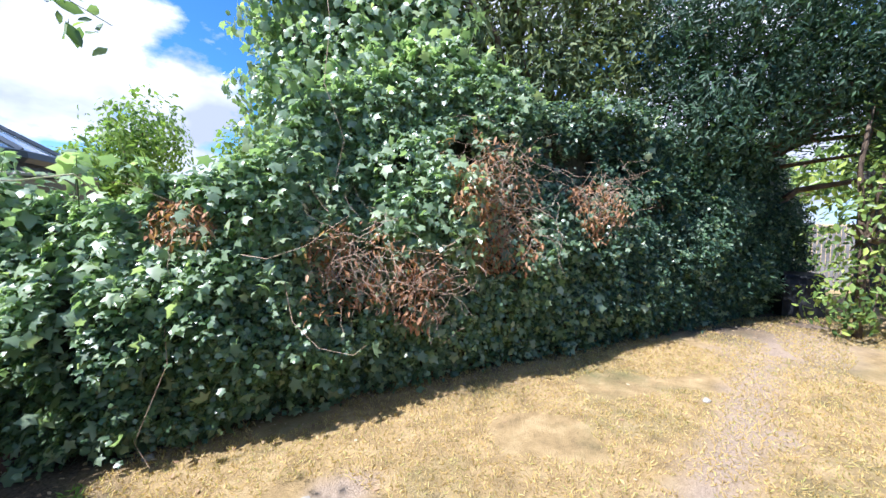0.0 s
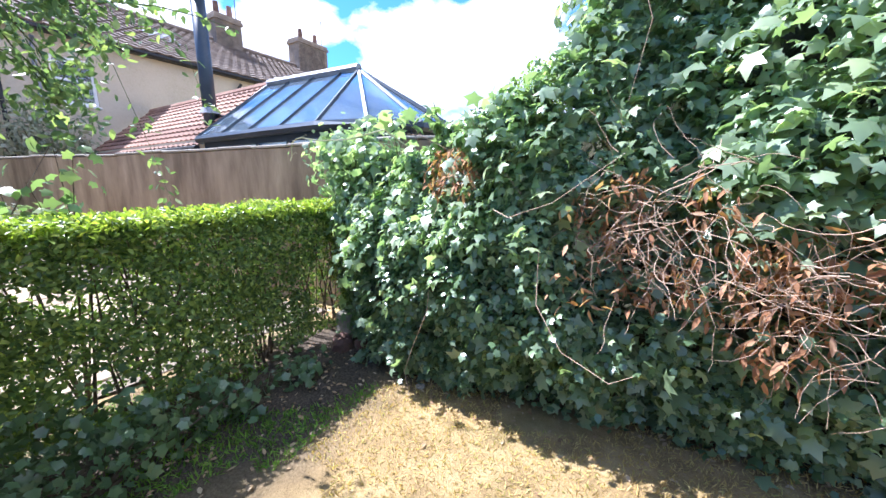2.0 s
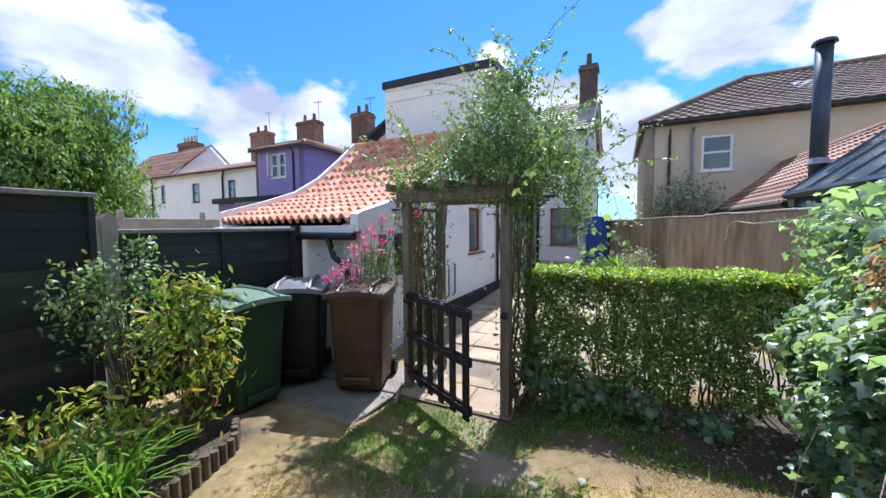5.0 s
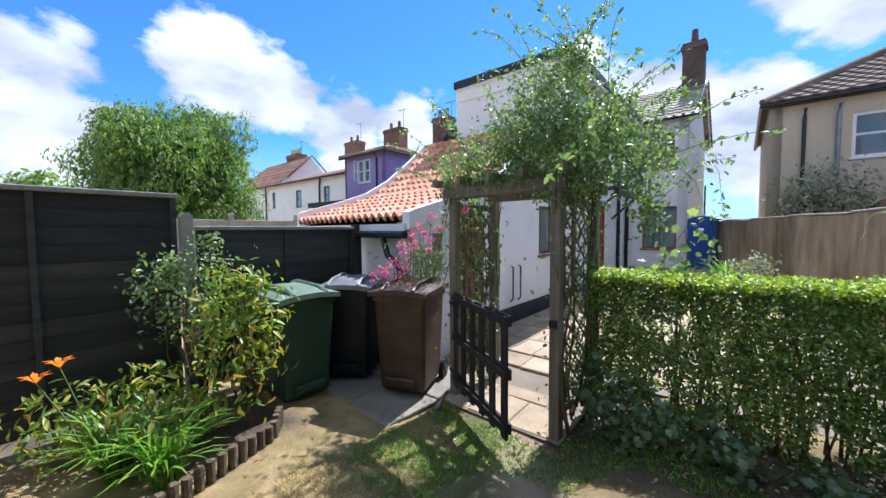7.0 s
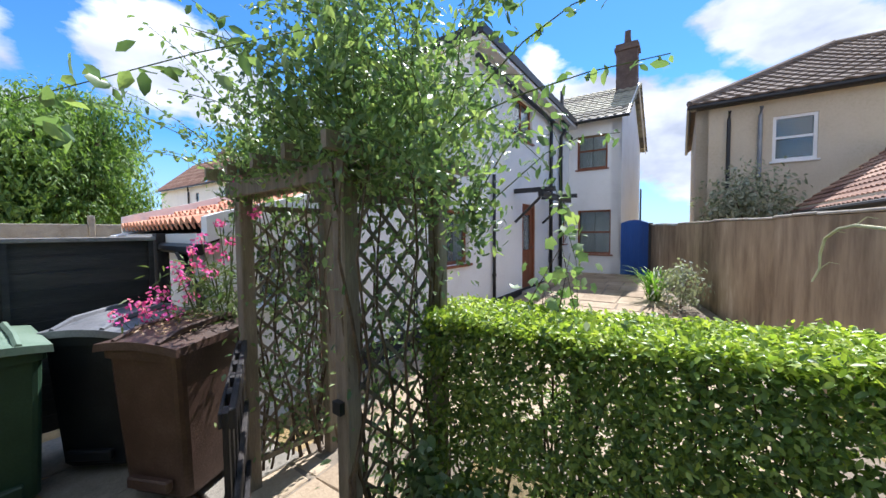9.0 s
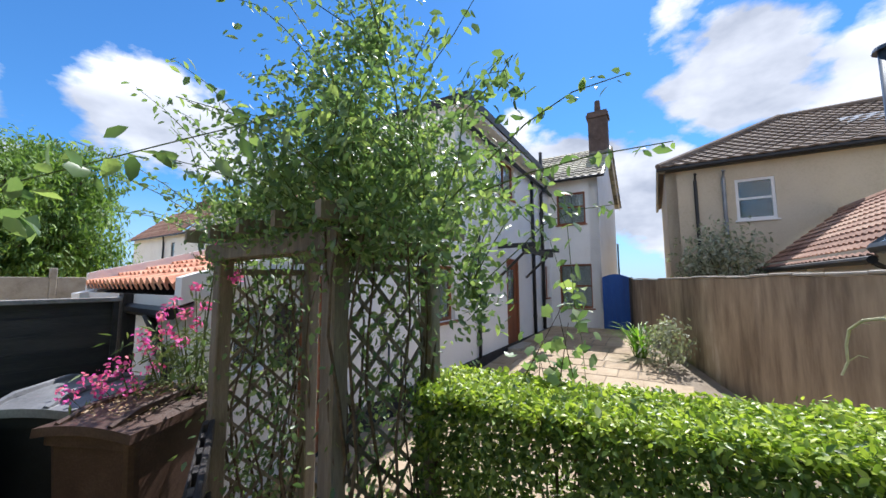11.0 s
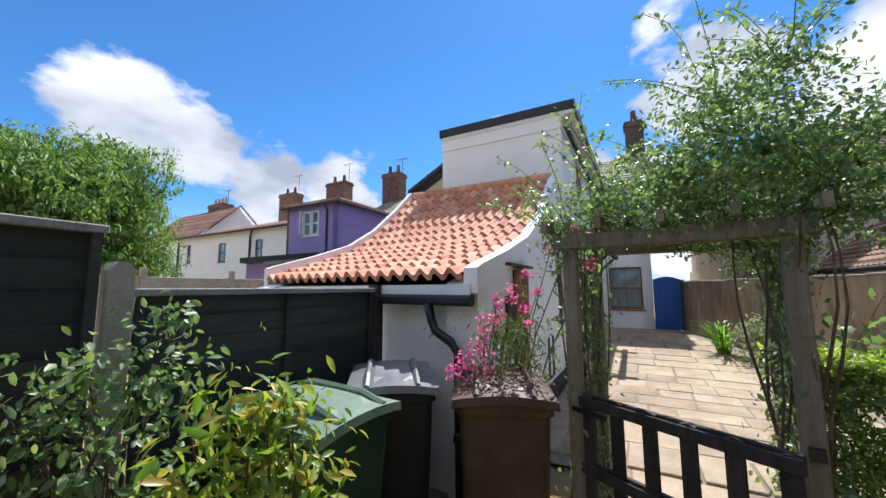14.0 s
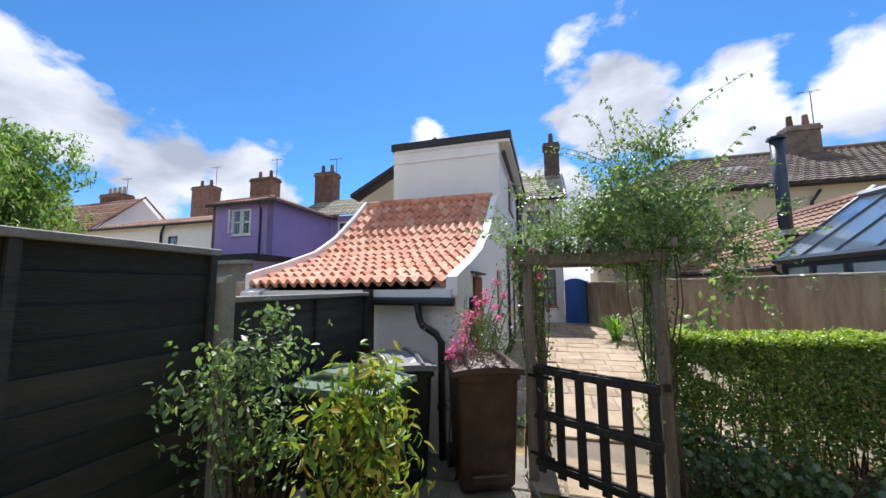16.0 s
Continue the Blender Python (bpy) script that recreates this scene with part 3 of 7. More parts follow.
def build_ground():
    def axis(lo, hi, step):
        far = [400, 220, 120, 70, 40, 25, 16, 11]
        return [-f + lo for f in far] + list(np.arange(lo, hi, step)) + [hi + f for f in far[::-1]]
    xs, ys = axis(-14, 8, 0.2), axis(-9, 8, 0.2)
    bm = bmesh.new()
    g = [[bm.verts.new((x, y, ground_z(x, y))) for x in xs] for y in ys]
    for r, s in zip(g, g[1:]):
        for i in range(len(xs) - 1):
            bm.faces.new((r[i], r[i + 1], s[i + 1], s[i]))
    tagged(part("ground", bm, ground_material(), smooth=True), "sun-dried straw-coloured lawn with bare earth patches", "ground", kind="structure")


build_ground()


# ---- own house: lean-to, side wall, cross wing ----
PROFILE = [(-0.12, 1.76), (0.0, 1.80), (0.7, 1.98), (1.5, 2.22), (2.17, 2.56), (2.9, 3.08), (3.5, 3.56)]


def slope_z(a):
    for (a0, z0), (a1, z1) in zip(PROFILE, PROFILE[1:]):
        if a <= a1:
            return z0 + (z1 - z0) * (a - a0) / (a1 - a0)
    return PROFILE[-1][1] - (a - 3.5) * 0.9


SIDE = facing(at(0, 0), HU)
wall("wall_side", SIDE, 3.3, -0.2, 1.8, 0.3, RENDER_WHITE, [(0.28, 0.62, 1.05, 1.66)], lambda x: max(1.7, slope_z(x) - 0.05), "white rendered side wall of the lean-to")
wall("wall_side_inner", facing(at(3.3, 0), HU), 1.1, -0.2, 3.4, 0.3, RENDER_WHITE, [(0.2, 1.02, 1.15, 2.12)], lambda x: min(3.6, slope_z(x + 3.3) - 0.05), "white rendered side wall beside the small window")
wall("wall_long", facing(at(4.4, 0), HU), 7.0, -0.2, 5.2, 0.3, RENDER_WHITE, [(2.6, 3.55, 0.25, 2.42), (2.0, 3.3, 4.0, 4.92), (6.25, 6.65, 1.3, 2.35)], None, "white rendered two-storey side wall")
wall("wall_lean_to_front", facing(at(0.27, -3.0), at(0.01, 0) - at(0.27, -3.0)), 3.01 - 0.002, -0.2, 1.72, 0.3, RENDER_WHITE, [], None, "white rendered front wall under the eave")
wall("wall_tower", facing(at(4.4, -2.72), HV), 2.72 - 0.003, 0, 5.2, 0.3, RENDER_WHITE, [], None, "white rendered end wall of the upper storey").location = at(4.402, -2.72)
wall("wall_tower_far", facing(at(11.4, -2.72), -HU), 7.0, 0, 5.2, 0.3, RENDER_WHITE, [], None, "white rendered far side wall")
wall("wall_lean_to_far", facing(at(4.4, -3.0), -HU), 4.4, -0.2, 1.8, 0.3, RENDER_WHITE, [], lambda x: max(1.7, slope_z(4.4 - x) - 0.08), "white rendered far wall of the lean-to")
CROSS = facing(at(11.4, -5.0), HV)
wall("wall_cross", CROSS, 6.65, 0, 5.5, 0.3, RENDER_WHITE, [(5.3, 6.37, 0.94, 2.42), (5.27, 6.23, 3.81, 4.93)], None, "white rendered cross wing wall with timber windows")
gable = bmesh.new()
prism(gable, [(0, 0), (6.0, 0), (6.0, 5.5), (3.0, 7.32), (0, 5.5)], 0.0, 0.3, facing(at(11.4, 1.648), HU))
tagged(part("wall_gable", gable, RENDER_WHITE), "white rendered gable end wall", "wall", kind="structure")
tagged(part("wall_back", boxed(0, 7.3, -0.3, 0.0, 0, 5.3, facing(at(17.4, -6), HV)), RENDER_WHITE), "plain white back wall of the house", "wall", kind="structure")
# roofs
for nm, quad in (("roof_front", (at(11.12, -5.2, 5.37), at(11.12, 1.93, 5.37), at(14.4, 1.93, 7.36), at(14.4, -5.2, 7.36))), ("roof_rear", (at(17.7, 1.93, 5.35), at(17.7, -5.2, 5.35), at(14.4, -5.2, 7.36), at(14.4, 1.93, 7.36)))):
    tagged(part(nm, tile_sheet(quad, 28, 12, 0.035, 0.03), LICHEN_TILE), "lichen-grey tiled pitched roof of the cross wing", "roof", kind="structure")
bm = bmesh.new()
prism(bm, [(-0.3, 5.26), (3.0, 7.26), (6.3, 5.26), (6.3, 5.4), (3.0, 7.4), (-0.3, 5.4)], -0.21, -0.17, facing(at(11.4, 1.648), HU))
tagged(part("bargeboard", bm, WHITE_PLASTIC), "white bargeboard along the gable verge", "trim", kind="structure")
FLAT = Matrix.LocRotScale(at(4.4, 0), facing((0, 0, 0), HU).to_quaternion(), None)
tagged(part("ceiling_upper", boxed(-0.02, 7.1, -0.26, 2.71, 5.2, 5.28, FLAT), WHITE_PLASTIC), "flat white soffit and ceiling under the flat roof", "ceiling", kind="structure")
tagged(part("flat_roof", boxed(-0.06, 6.95, -0.3, 2.77, 5.285, 5.46, FLAT), BLACK), "black felt flat roof with deep fascia", "roof", kind="structure")
tagged(part("gutter", tubed([at(4.5, 0.1, 4.98), at(11.3, 0.1, 4.9)], 0.055, sides=8), BLACK), "black plastic gutter under the flat roof", "gutter", kind="structure")
tagged(part("gutter", tubed([at(11.1, 0.1, 5.34), at(11.1, 1.9, 5.34)], 0.055, sides=8), BLACK), "black plastic gutter along the cross wing eave", "gutter", kind="structure")
tagged(part("string_course", boxed(-2.72, 0.0, -0.02, 0.0, 4.93, 4.96, facing(at(4.398, 0), HV)), RENDER_WHITE), "raised render line near the roof edge", "trim", kind="structure")
tagged(part("plinth", boxed(1.2, 11.3, -0.03, 0.0, -0.1, 0.3, SIDE), PLINTH), "black tarred plinth along the house wall", "trim", kind="structure")

# windows and door
W4 = window("window_1", facing(at(0, 0.0), HU), 3.5, 4.32, 1.15, 2.12, WINDOW_WOOD, "small timber-framed window in the white side wall", rails=(), inset=0.08)
window("window_2", facing(at(4.4, 0), HU), 2.0, 3.3, 4.0, 4.92, WINDOW_WOOD, "upper timber window in the white side wall", rails=(), posts=(0.5,))
window("window_3", CROSS, 5.3, 6.37, 0.94, 2.42, WINDOW_WOOD, "tall red-brown timber sash window with net curtain", rails=(0.5,), cloth=CURTAIN)
window("window_4", CROSS, 5.27, 6.23, 3.81, 4.93, WINDOW_WOOD, "upper red-brown timber window with net curtain", rails=(0.55,), cloth=CURTAIN)
window("window_5", facing(at(4.4, 0), HU), 6.25, 6.65, 1.3, 2.35, WINDOW_WOOD, "narrow timber window beside the door", rails=(0.5,))
window("window_6", SIDE, 0.28, 0.62, 1.05, 1.66, WHITE_PLASTIC, "small white window at the lean-to corner", rails=(0.5,), bar=0.05, inset=0.02)


def build_door():
    m = facing(at(4.4, 0), HU)
    d = thing("door_1", m, "red-brown timber back door with glazed panel", "door", kind="structure")
    bm = bmesh.new()
    box(bm, 2.6, 2.68, 0.02, 0.12, 0.25, 2.42)
    box(bm, 3.47, 3.55, 0.02, 0.12, 0.25, 2.42)
    box(bm, 2.68, 3.47, 0.02, 0.12, 2.34, 2.42)
    part("door_frame", bm, WINDOW_WOOD, d)
    part("door_leaf", panel(bmesh.new(), 0.79, 0.27, 2.34, 0.05, [(0.15, 0.64, 1.25, 2.15)]), WINDOW_WOOD, d).location = (2.68, 0.06, 0)
    part("door_glass", boxed(2.83, 3.32, 0.08, 0.086, 1.25, 2.15), GLASS, d)
    # dark board in place of the unlit room behind the door
    part("unlit_room_panel", boxed(2.6, 3.55, 0.27, 0.29, 0.25, 2.4), DARK_ROOM, d)
    part("door_handle", tubed([(3.4, 0.02, 1.3), (3.28, 0.02, 1.3)], 0.012), GREY_METAL, d)
    part("doorstep", boxed(2.5, 3.7, -0.35, 0.02, 0.1, 0.25, bevel=0.02), CONCRETE, d)
    c = thing("porch_canopy", m, "black painted timber beam canopy over the back door", "canopy")
    part("beam", boxed(1.9, 4.3, -0.75, -0.63, 2.5, 2.62), BLACK, c)
    for x in (2.1, 4.1):
        part("joist", boxed(x - 0.05, x + 0.05, -0.95, 0.0, 2.62, 2.72), BLACK, c)
        bm = bmesh.new()
        tube(bm, [(x, -0.62, 2.5), (x, -0.02, 1.95)], 0.04, sides=4)
        part("brace", bm, BLACK, c)


build_door()


def downpipe(pts, label, r=0.036, group="downpipes"):
    d = thing("downpipe", Matrix.Translation(pts[-1]), label, "downpipe", group)
    ob = part("pipe", tubed([Vector(p) - Vector(pts[-1]) for p in pts], r, sides=8), BLACK, d, smooth=True)
    z1, z0 = max(p[2] for p in pts) - 0.5, min(p[2] for p in pts) + 0.5
    k = max(1, int((z1 - z0) / 1.4))
    for i in range(k):
        z = z0 + (z1 - z0) * i / k
        q = min(pts, key=lambda p: abs(p[2] - z)) if len(pts) > 2 else pts[-1]
        part("bracket", tubed([(q[0] - pts[-1][0], q[1] - pts[-1][1], z - pts[-1][2]), (q[0] - pts[-1][0], q[1] - pts[-1][1], z - pts[-1][2] + 0.05)], r * 1.35, sides=8), BLACK, d)
    return d


downpipe([at(5.27, 0.06, 2.9), at(5.27, 0.06, 0.3)], "black plastic downpipe on the white side wall")
downpipe([at(9.15, 0.06, 4.9), at(9.15, 0.06, 0.3)], "black plastic soil pipe on the white side wall", 0.05)
downpipe([at(10.1, 0.1, 6.1), at(10.1, 0.1, 5.2), at(10.1, 0.3, 5.0), at(10.1, 0.08, 4.7), at(10.1, 0.08, 0.35)], "black cast soil stack rising past the roof edge", 0.055)
downpipe([at(17.2, 1.72, 3.6), at(17.2, 1.72, 0.3)], "black downpipe on the gable wall")
downpipe([at(-0.16, -0.4, 1.58), at(-0.1, -0.4, 1.42), at(-0.11, -0.36, 1.34), at(-0.12, -0.2, 1.25), at(-0.11, -0.14, 1.16), at(-0.1, -0.14, -0.04)], "black plastic downpipe with swan neck below the lean-to gutter", 0.04)
tagged(part("gutter", tubed([at(0.09, -3.0, 1.615), at(-0.17, 0.02, 1.6)], 0.05, sides=8), BLACK), "black plastic gutter under the pantile eave", "gutter", kind="structure")
tagged(part("fascia", boxed(0.0, 3.0, -0.022, 0.0, 1.61, 1.735, facing(at(0.13, -3.0), at(-0.125, 0) - at(0.13, -3.0))), WHITE_PLASTIC), "white fascia board under the pantile eave", "trim", kind="structure")
for a in (2.35, 2.62):
    tagged(part("wall_pipe", tubed([at(a, 0.03, 1.02), at(a, 0.07, 1.0), at(a, 0.07, 0.45), at(a, 0.02, 0.4)], 0.016), GREY_METAL), "thin grey pipe on the white wall", "pipe", "wall pipes")
for a0, a1, z0, z1 in ((0.7, 0.92, 1.02, 1.62),):
    tagged(part("shutter_board", boxed(a0, a1, -0.05, -0.004, z0, z1, SIDE, bevel=0.008), GATE_WOOD), "dark timber board fixed to the white wall", "board", "wall boards")
side_door = thing("door_2", SIDE, "narrow dark red-brown boarded door in the white wall", "door", kind="structure")
for k in range(4):
    part("board", boxed(0.98 + 0.125 * k, 1.1 + 0.125 * k, -0.045, -0.004, 0.06, 1.9, bevel=0.006), WINDOW_WOOD, side_door)
tagged(part("ledge", boxed(0.6, 1.5, -0.1, -0.004, 1.93, 1.96, SIDE), BLACK), "thin black ledge on the white wall", "ledge")


def build_lean_to_roof():
    roof = new("roof_lean_to")
    roof.matrix_world = Matrix.LocRotScale(at(0, 0), facing((0, 0, 0), HU).to_quaternion(), None)
    tagged(roof, "orange clay pantile roof with swept eave", "roof", kind="structure")

    def skew(a, y):
        """The eave stands at a slant to the side wall; the ridge does not."""
        return a + 0.085 * y * max(0.0, 1 - (a + 0.12) / 3.62)

    def skewed(bm):
        for v in bm.verts:
            v.co.x = skew(v.co.x, v.co.y)
        return bm

    bm = bmesh.new()
    prism(bm, [(a, z - 0.06) for a, z in PROFILE] + [(4.4, 3.0)] + [(a, z - 0.13) for a, z in PROFILE[::-1]], 0.02, 2.98)
    part("roof_deck", skewed(bm), GATE_WOOD, roof)
    for y0, nm in ((-0.05, "verge"), (2.99, "verge")):
        bm = bmesh.new()
        top = [(a, z + 0.075 + (0.04 if y0 < 0 else 0.13)) for a, z in PROFILE]
        prism(bm, top + [(a, z - 0.1) for a, z in PROFILE[::-1]], y0, y0 + 0.13 if y0 < 0 else y0 + 0.08)
        part(nm, skewed(bm), RENDER_WHITE, roof, "white mortared verge")
    cols, rows = 18, 12
    wt_, ln = 2.88 / cols, None
    # one S-shaped tile: x up the slope, y across, z out of the slope
    length = 0.46
    bm = bmesh.new()
    sect = [(-0.5, 0.004), (-0.36, -0.012), (-0.18, -0.01), (0.0, 0.02), (0.15, 0.046), (0.32, 0.045), (0.46, 0.016), (0.56, -0.004)]
    grid = []
    for x, lift in ((0.0, 0.0), (length, 0.0)):
        grid.append([bm.verts.new((x, y * wt_, z + 0.044)) for y, z in sect])
    under = [bm.verts.new((0.012, y * wt_, z - 0.012)) for y, z in sect]
    lip = [bm.verts.new((0.0, y * wt_, z + 0.044)) for y, z in sect]
    for i in range(len(sect) - 1):
        bm.faces.new((grid[0][i], grid[0][i + 1], grid[1][i + 1], grid[1][i]))
        bm.faces.new((under[i], under[i + 1], lip[i + 1], lip[i]))
    me = bpy.data.meshes.new("pantile")
    bm.to_mesh(me)
    bm.free()
    me.materials.append(PANTILE)
    me.polygons.foreach_set("use_smooth", [True] * len(me.polygons))
    # walk up the slope by arc length
    arc = [0.0]
    for (a0, z0), (a1, z1) in zip(PROFILE, PROFILE[1:]):
        arc.append(arc[-1] + math.hypot(a1 - a0, z1 - z0))
    gauge = (arc[-1] - 0.02) / rows

    def on(s):
        s = min(s, arc[-1])
        for i in range(len(arc) - 1):
            if s <= arc[i + 1] + 1e-9:
                f = (s - arc[i]) / (arc[i + 1] - arc[i])
                return PROFILE[i][0] + f * (PROFILE[i + 1][0] - PROFILE[i][0]), PROFILE[i][1] + f * (PROFILE[i + 1][1] - PROFILE[i][1])
    rnd = random.Random(5)
    for r in range(rows):
        (a0, z0), (a1, z1) = on(r * gauge - 0.0), on(r * gauge + gauge)
        ang = math.atan2(z1 - z0, a1 - a0)
        for c in range(cols):
            t = new("pantile", me)
            t.parent = roof
            y = 0.1 + (c + 0.5) * wt_ + rnd.uniform(-0.004, 0.004)
            t.matrix_local = Matrix.Translation((skew(a0, y), y, z0 + 0.035)) @ Matrix.Rotation(-ang + 0.085 + rnd.uniform(-0.012, 0.012), 4, "Y") @ Matrix.Rotation(rnd.uniform(-0.01, 0.01), 4, "Z") @ Matrix.Scale((gauge + (0.07 if r < rows - 1 else 0.0)) / length, 4, (1, 0, 0))
    for i in range(8):
        y0 = 0.06 + i * 0.36
        bm = bmesh.new()
        tube(bm, [(3.54, y0, 3.66), (3.54, y0 + 0.37, 3.665)], 0.1, 0.107, 10)
        part("ridge_tile", bm, PANTILE, roof, smooth=True)


build_lean_to_roof()
bm = bmesh.new()
prism(bm, [(-5.6, 0), (-2.9, 0), (-2.9, 6.55), (-5.6, 5.1)], 0, 0.3, facing(at(8.0, 0), HV))
tagged(part("wall_behind_roof", bm, CREAM), "pale rendered gable wall of the house behind", "wall", kind="structure")
bm = bmesh.new()
prism(bm, [(-5.95, 5.12), (-2.6, 6.92), (-2.6, 7.05), (-5.95, 5.25)], -0.3, 0.4, facing(at(8.0, 0), HV))
tagged(part("roof_behind", bm, BLACK), "dark roof verge showing behind the white wall", "roof", kind="structure")


def chimney(p, w, d, z0, z1, pots, material, label, pot_material=None, mast=0.0):
    c = thing("chimney", Matrix.LocRotScale((p[0], p[1], 0), facing((0, 0, 0), HV).to_quaternion(), None), label, "chimney", "roof chimneys")
    part("shaft", boxed(-w / 2, w / 2, -d / 2, d / 2, z0, z1 - 0.25), material, c)
    part("cap", boxed(-w / 2 - 0.06, w / 2 + 0.06, -d / 2 - 0.06, d / 2 + 0.06, z1 - 0.25, z1 - 0.12), material, c)
    part("cap", boxed(-w / 2 - 0.02, w / 2 + 0.02, -d / 2 - 0.02, d / 2 + 0.02, z1 - 0.12, z1), material, c)
    rows = int((z1 - 0.25 - z0) / 0.085)
    bm = bmesh.new()
    for r in range(rows):
        for s in (-1, 1):
            for k in range(int(w / 0.24)):
                x = -w / 2 + 0.02 + 0.24 * k + (0.06 if r % 2 else 0)
                box(bm, x, min(x + 0.22, w / 2), s * d / 2 - 0.008, s * d / 2 + 0.008, z0 + r * 0.085, z0 + r * 0.085 + 0.073)
    tagged(part("brickwork", bm, material, c), kind="stuff")
    for i in range(pots):
        x = (i - (pots - 1) / 2) * w / max(pots, 1)
        part("chimney_pot", tubed([(x, 0, z1), (x, 0, z1 + 0.3), (x, 0, z1 + 0.55)], 0.13, 0.1, 10), pot_material or BRICK, c)
    if mast:
        bm = bmesh.new()
        tube(bm, [(w / 2, 0, z1 - 0.4), (w / 2, 0, z1 + mast)], 0.018, sides=5)
        tube(bm, [(w / 2 - 0.5, 0, z1 + mast), (w / 2 + 0.35, 0, z1 + mast)], 0.012, sides=4)
        for k in range(7):
            x = w / 2 - 0.45 + k * 0.12
            tube(bm, [(x, -0.18, z1 + mast), (x, 0.18, z1 + mast)], 0.008, sides=4)
        part("aerial", bm, GREY_METAL, c, "thin metal television aerial")
    return c


chimney(at(14.3, 1.44), 0.72, 0.6, 7.0, 8.85, 1, DARK_BRICK, "dark grey-brown brick chimney on the cross wing ridge", DARK_BRICK)


# ---- blue gate and brown boundary wall ----
def build_blue_gate():
    m = facing(at(11.35, 1.66), HV)
    g = thing("garden_gate", m, "blue painted boarded gate with curved top beside the house", "gate")
    n, w = 6, 0.78
    for i in range(n):
        x0, x1 = i * w / n, (i + 1) * w / n - 0.0015
        z = lambda x: 1.96 + 0.1 * math.sin(math.pi * min(1, max(0, x / w)))
        bm = bmesh.new()
        prism(bm, [(x0, 0.3), (x1, 0.3), (x1, z(x1)), ((x0 + x1) / 2, z((x0 + x1) / 2)), (x0, z(x0))], 0, 0.03)
        part("board", bm, BLUE, g)
    for z in (0.5, 1.7):
        part("ledge", boxed(0.0, w, 0.03, 0.06, z, z + 0.1), BLUE, g)
    part("gate_post", boxed(w, w + 0.12, 0.0, 0.12, 0.1, 1.95), GATE_WOOD, g)


build_blue_gate()


def boundary(points, z_top, label):
    for i, (p, q) in enumerate(zip(points, points[1:])):
        p, q = Vector((*p, 0)), Vector((*q, 0))
        length = (q - p).length
        m = facing(p, q - p)
        ob = part("boundary_wall", panel(bmesh.new(), length, -0.1, z_top, 0.14, [], lambda x: z_top + 0.03 * noise.noise(Vector((x * 0.7, i * 5.0, 0)))), BROWN_WALL)
        ob.matrix_world = m
        tagged(ob, label, "wall", kind="structure")
        bm = bmesh.new()
        n = max(2, int(length / 0.6))
        for k in range(n):
            x0, x1 = length * k / n, length * (k + 1) / n - 0.008
            z = z_top + 0.03 * noise.noise(Vector(((x0 + x1) * 0.35, i * 5.0, 0))) + 0.012
            box(bm, x0, x1, -0.02, 0.16, z, z + 0.03, None, 0.008)
        c = part("coping", bm, COPING, ob, "thin pale coping")


boundary([at(11.4, 2.5)[:2], (-7.6, 0.1), (-4.5, 2.0), (-3.2, 2.7), (-2.95, 3.1)], 1.86, "tall brown boundary wall streaked with pale weathering")


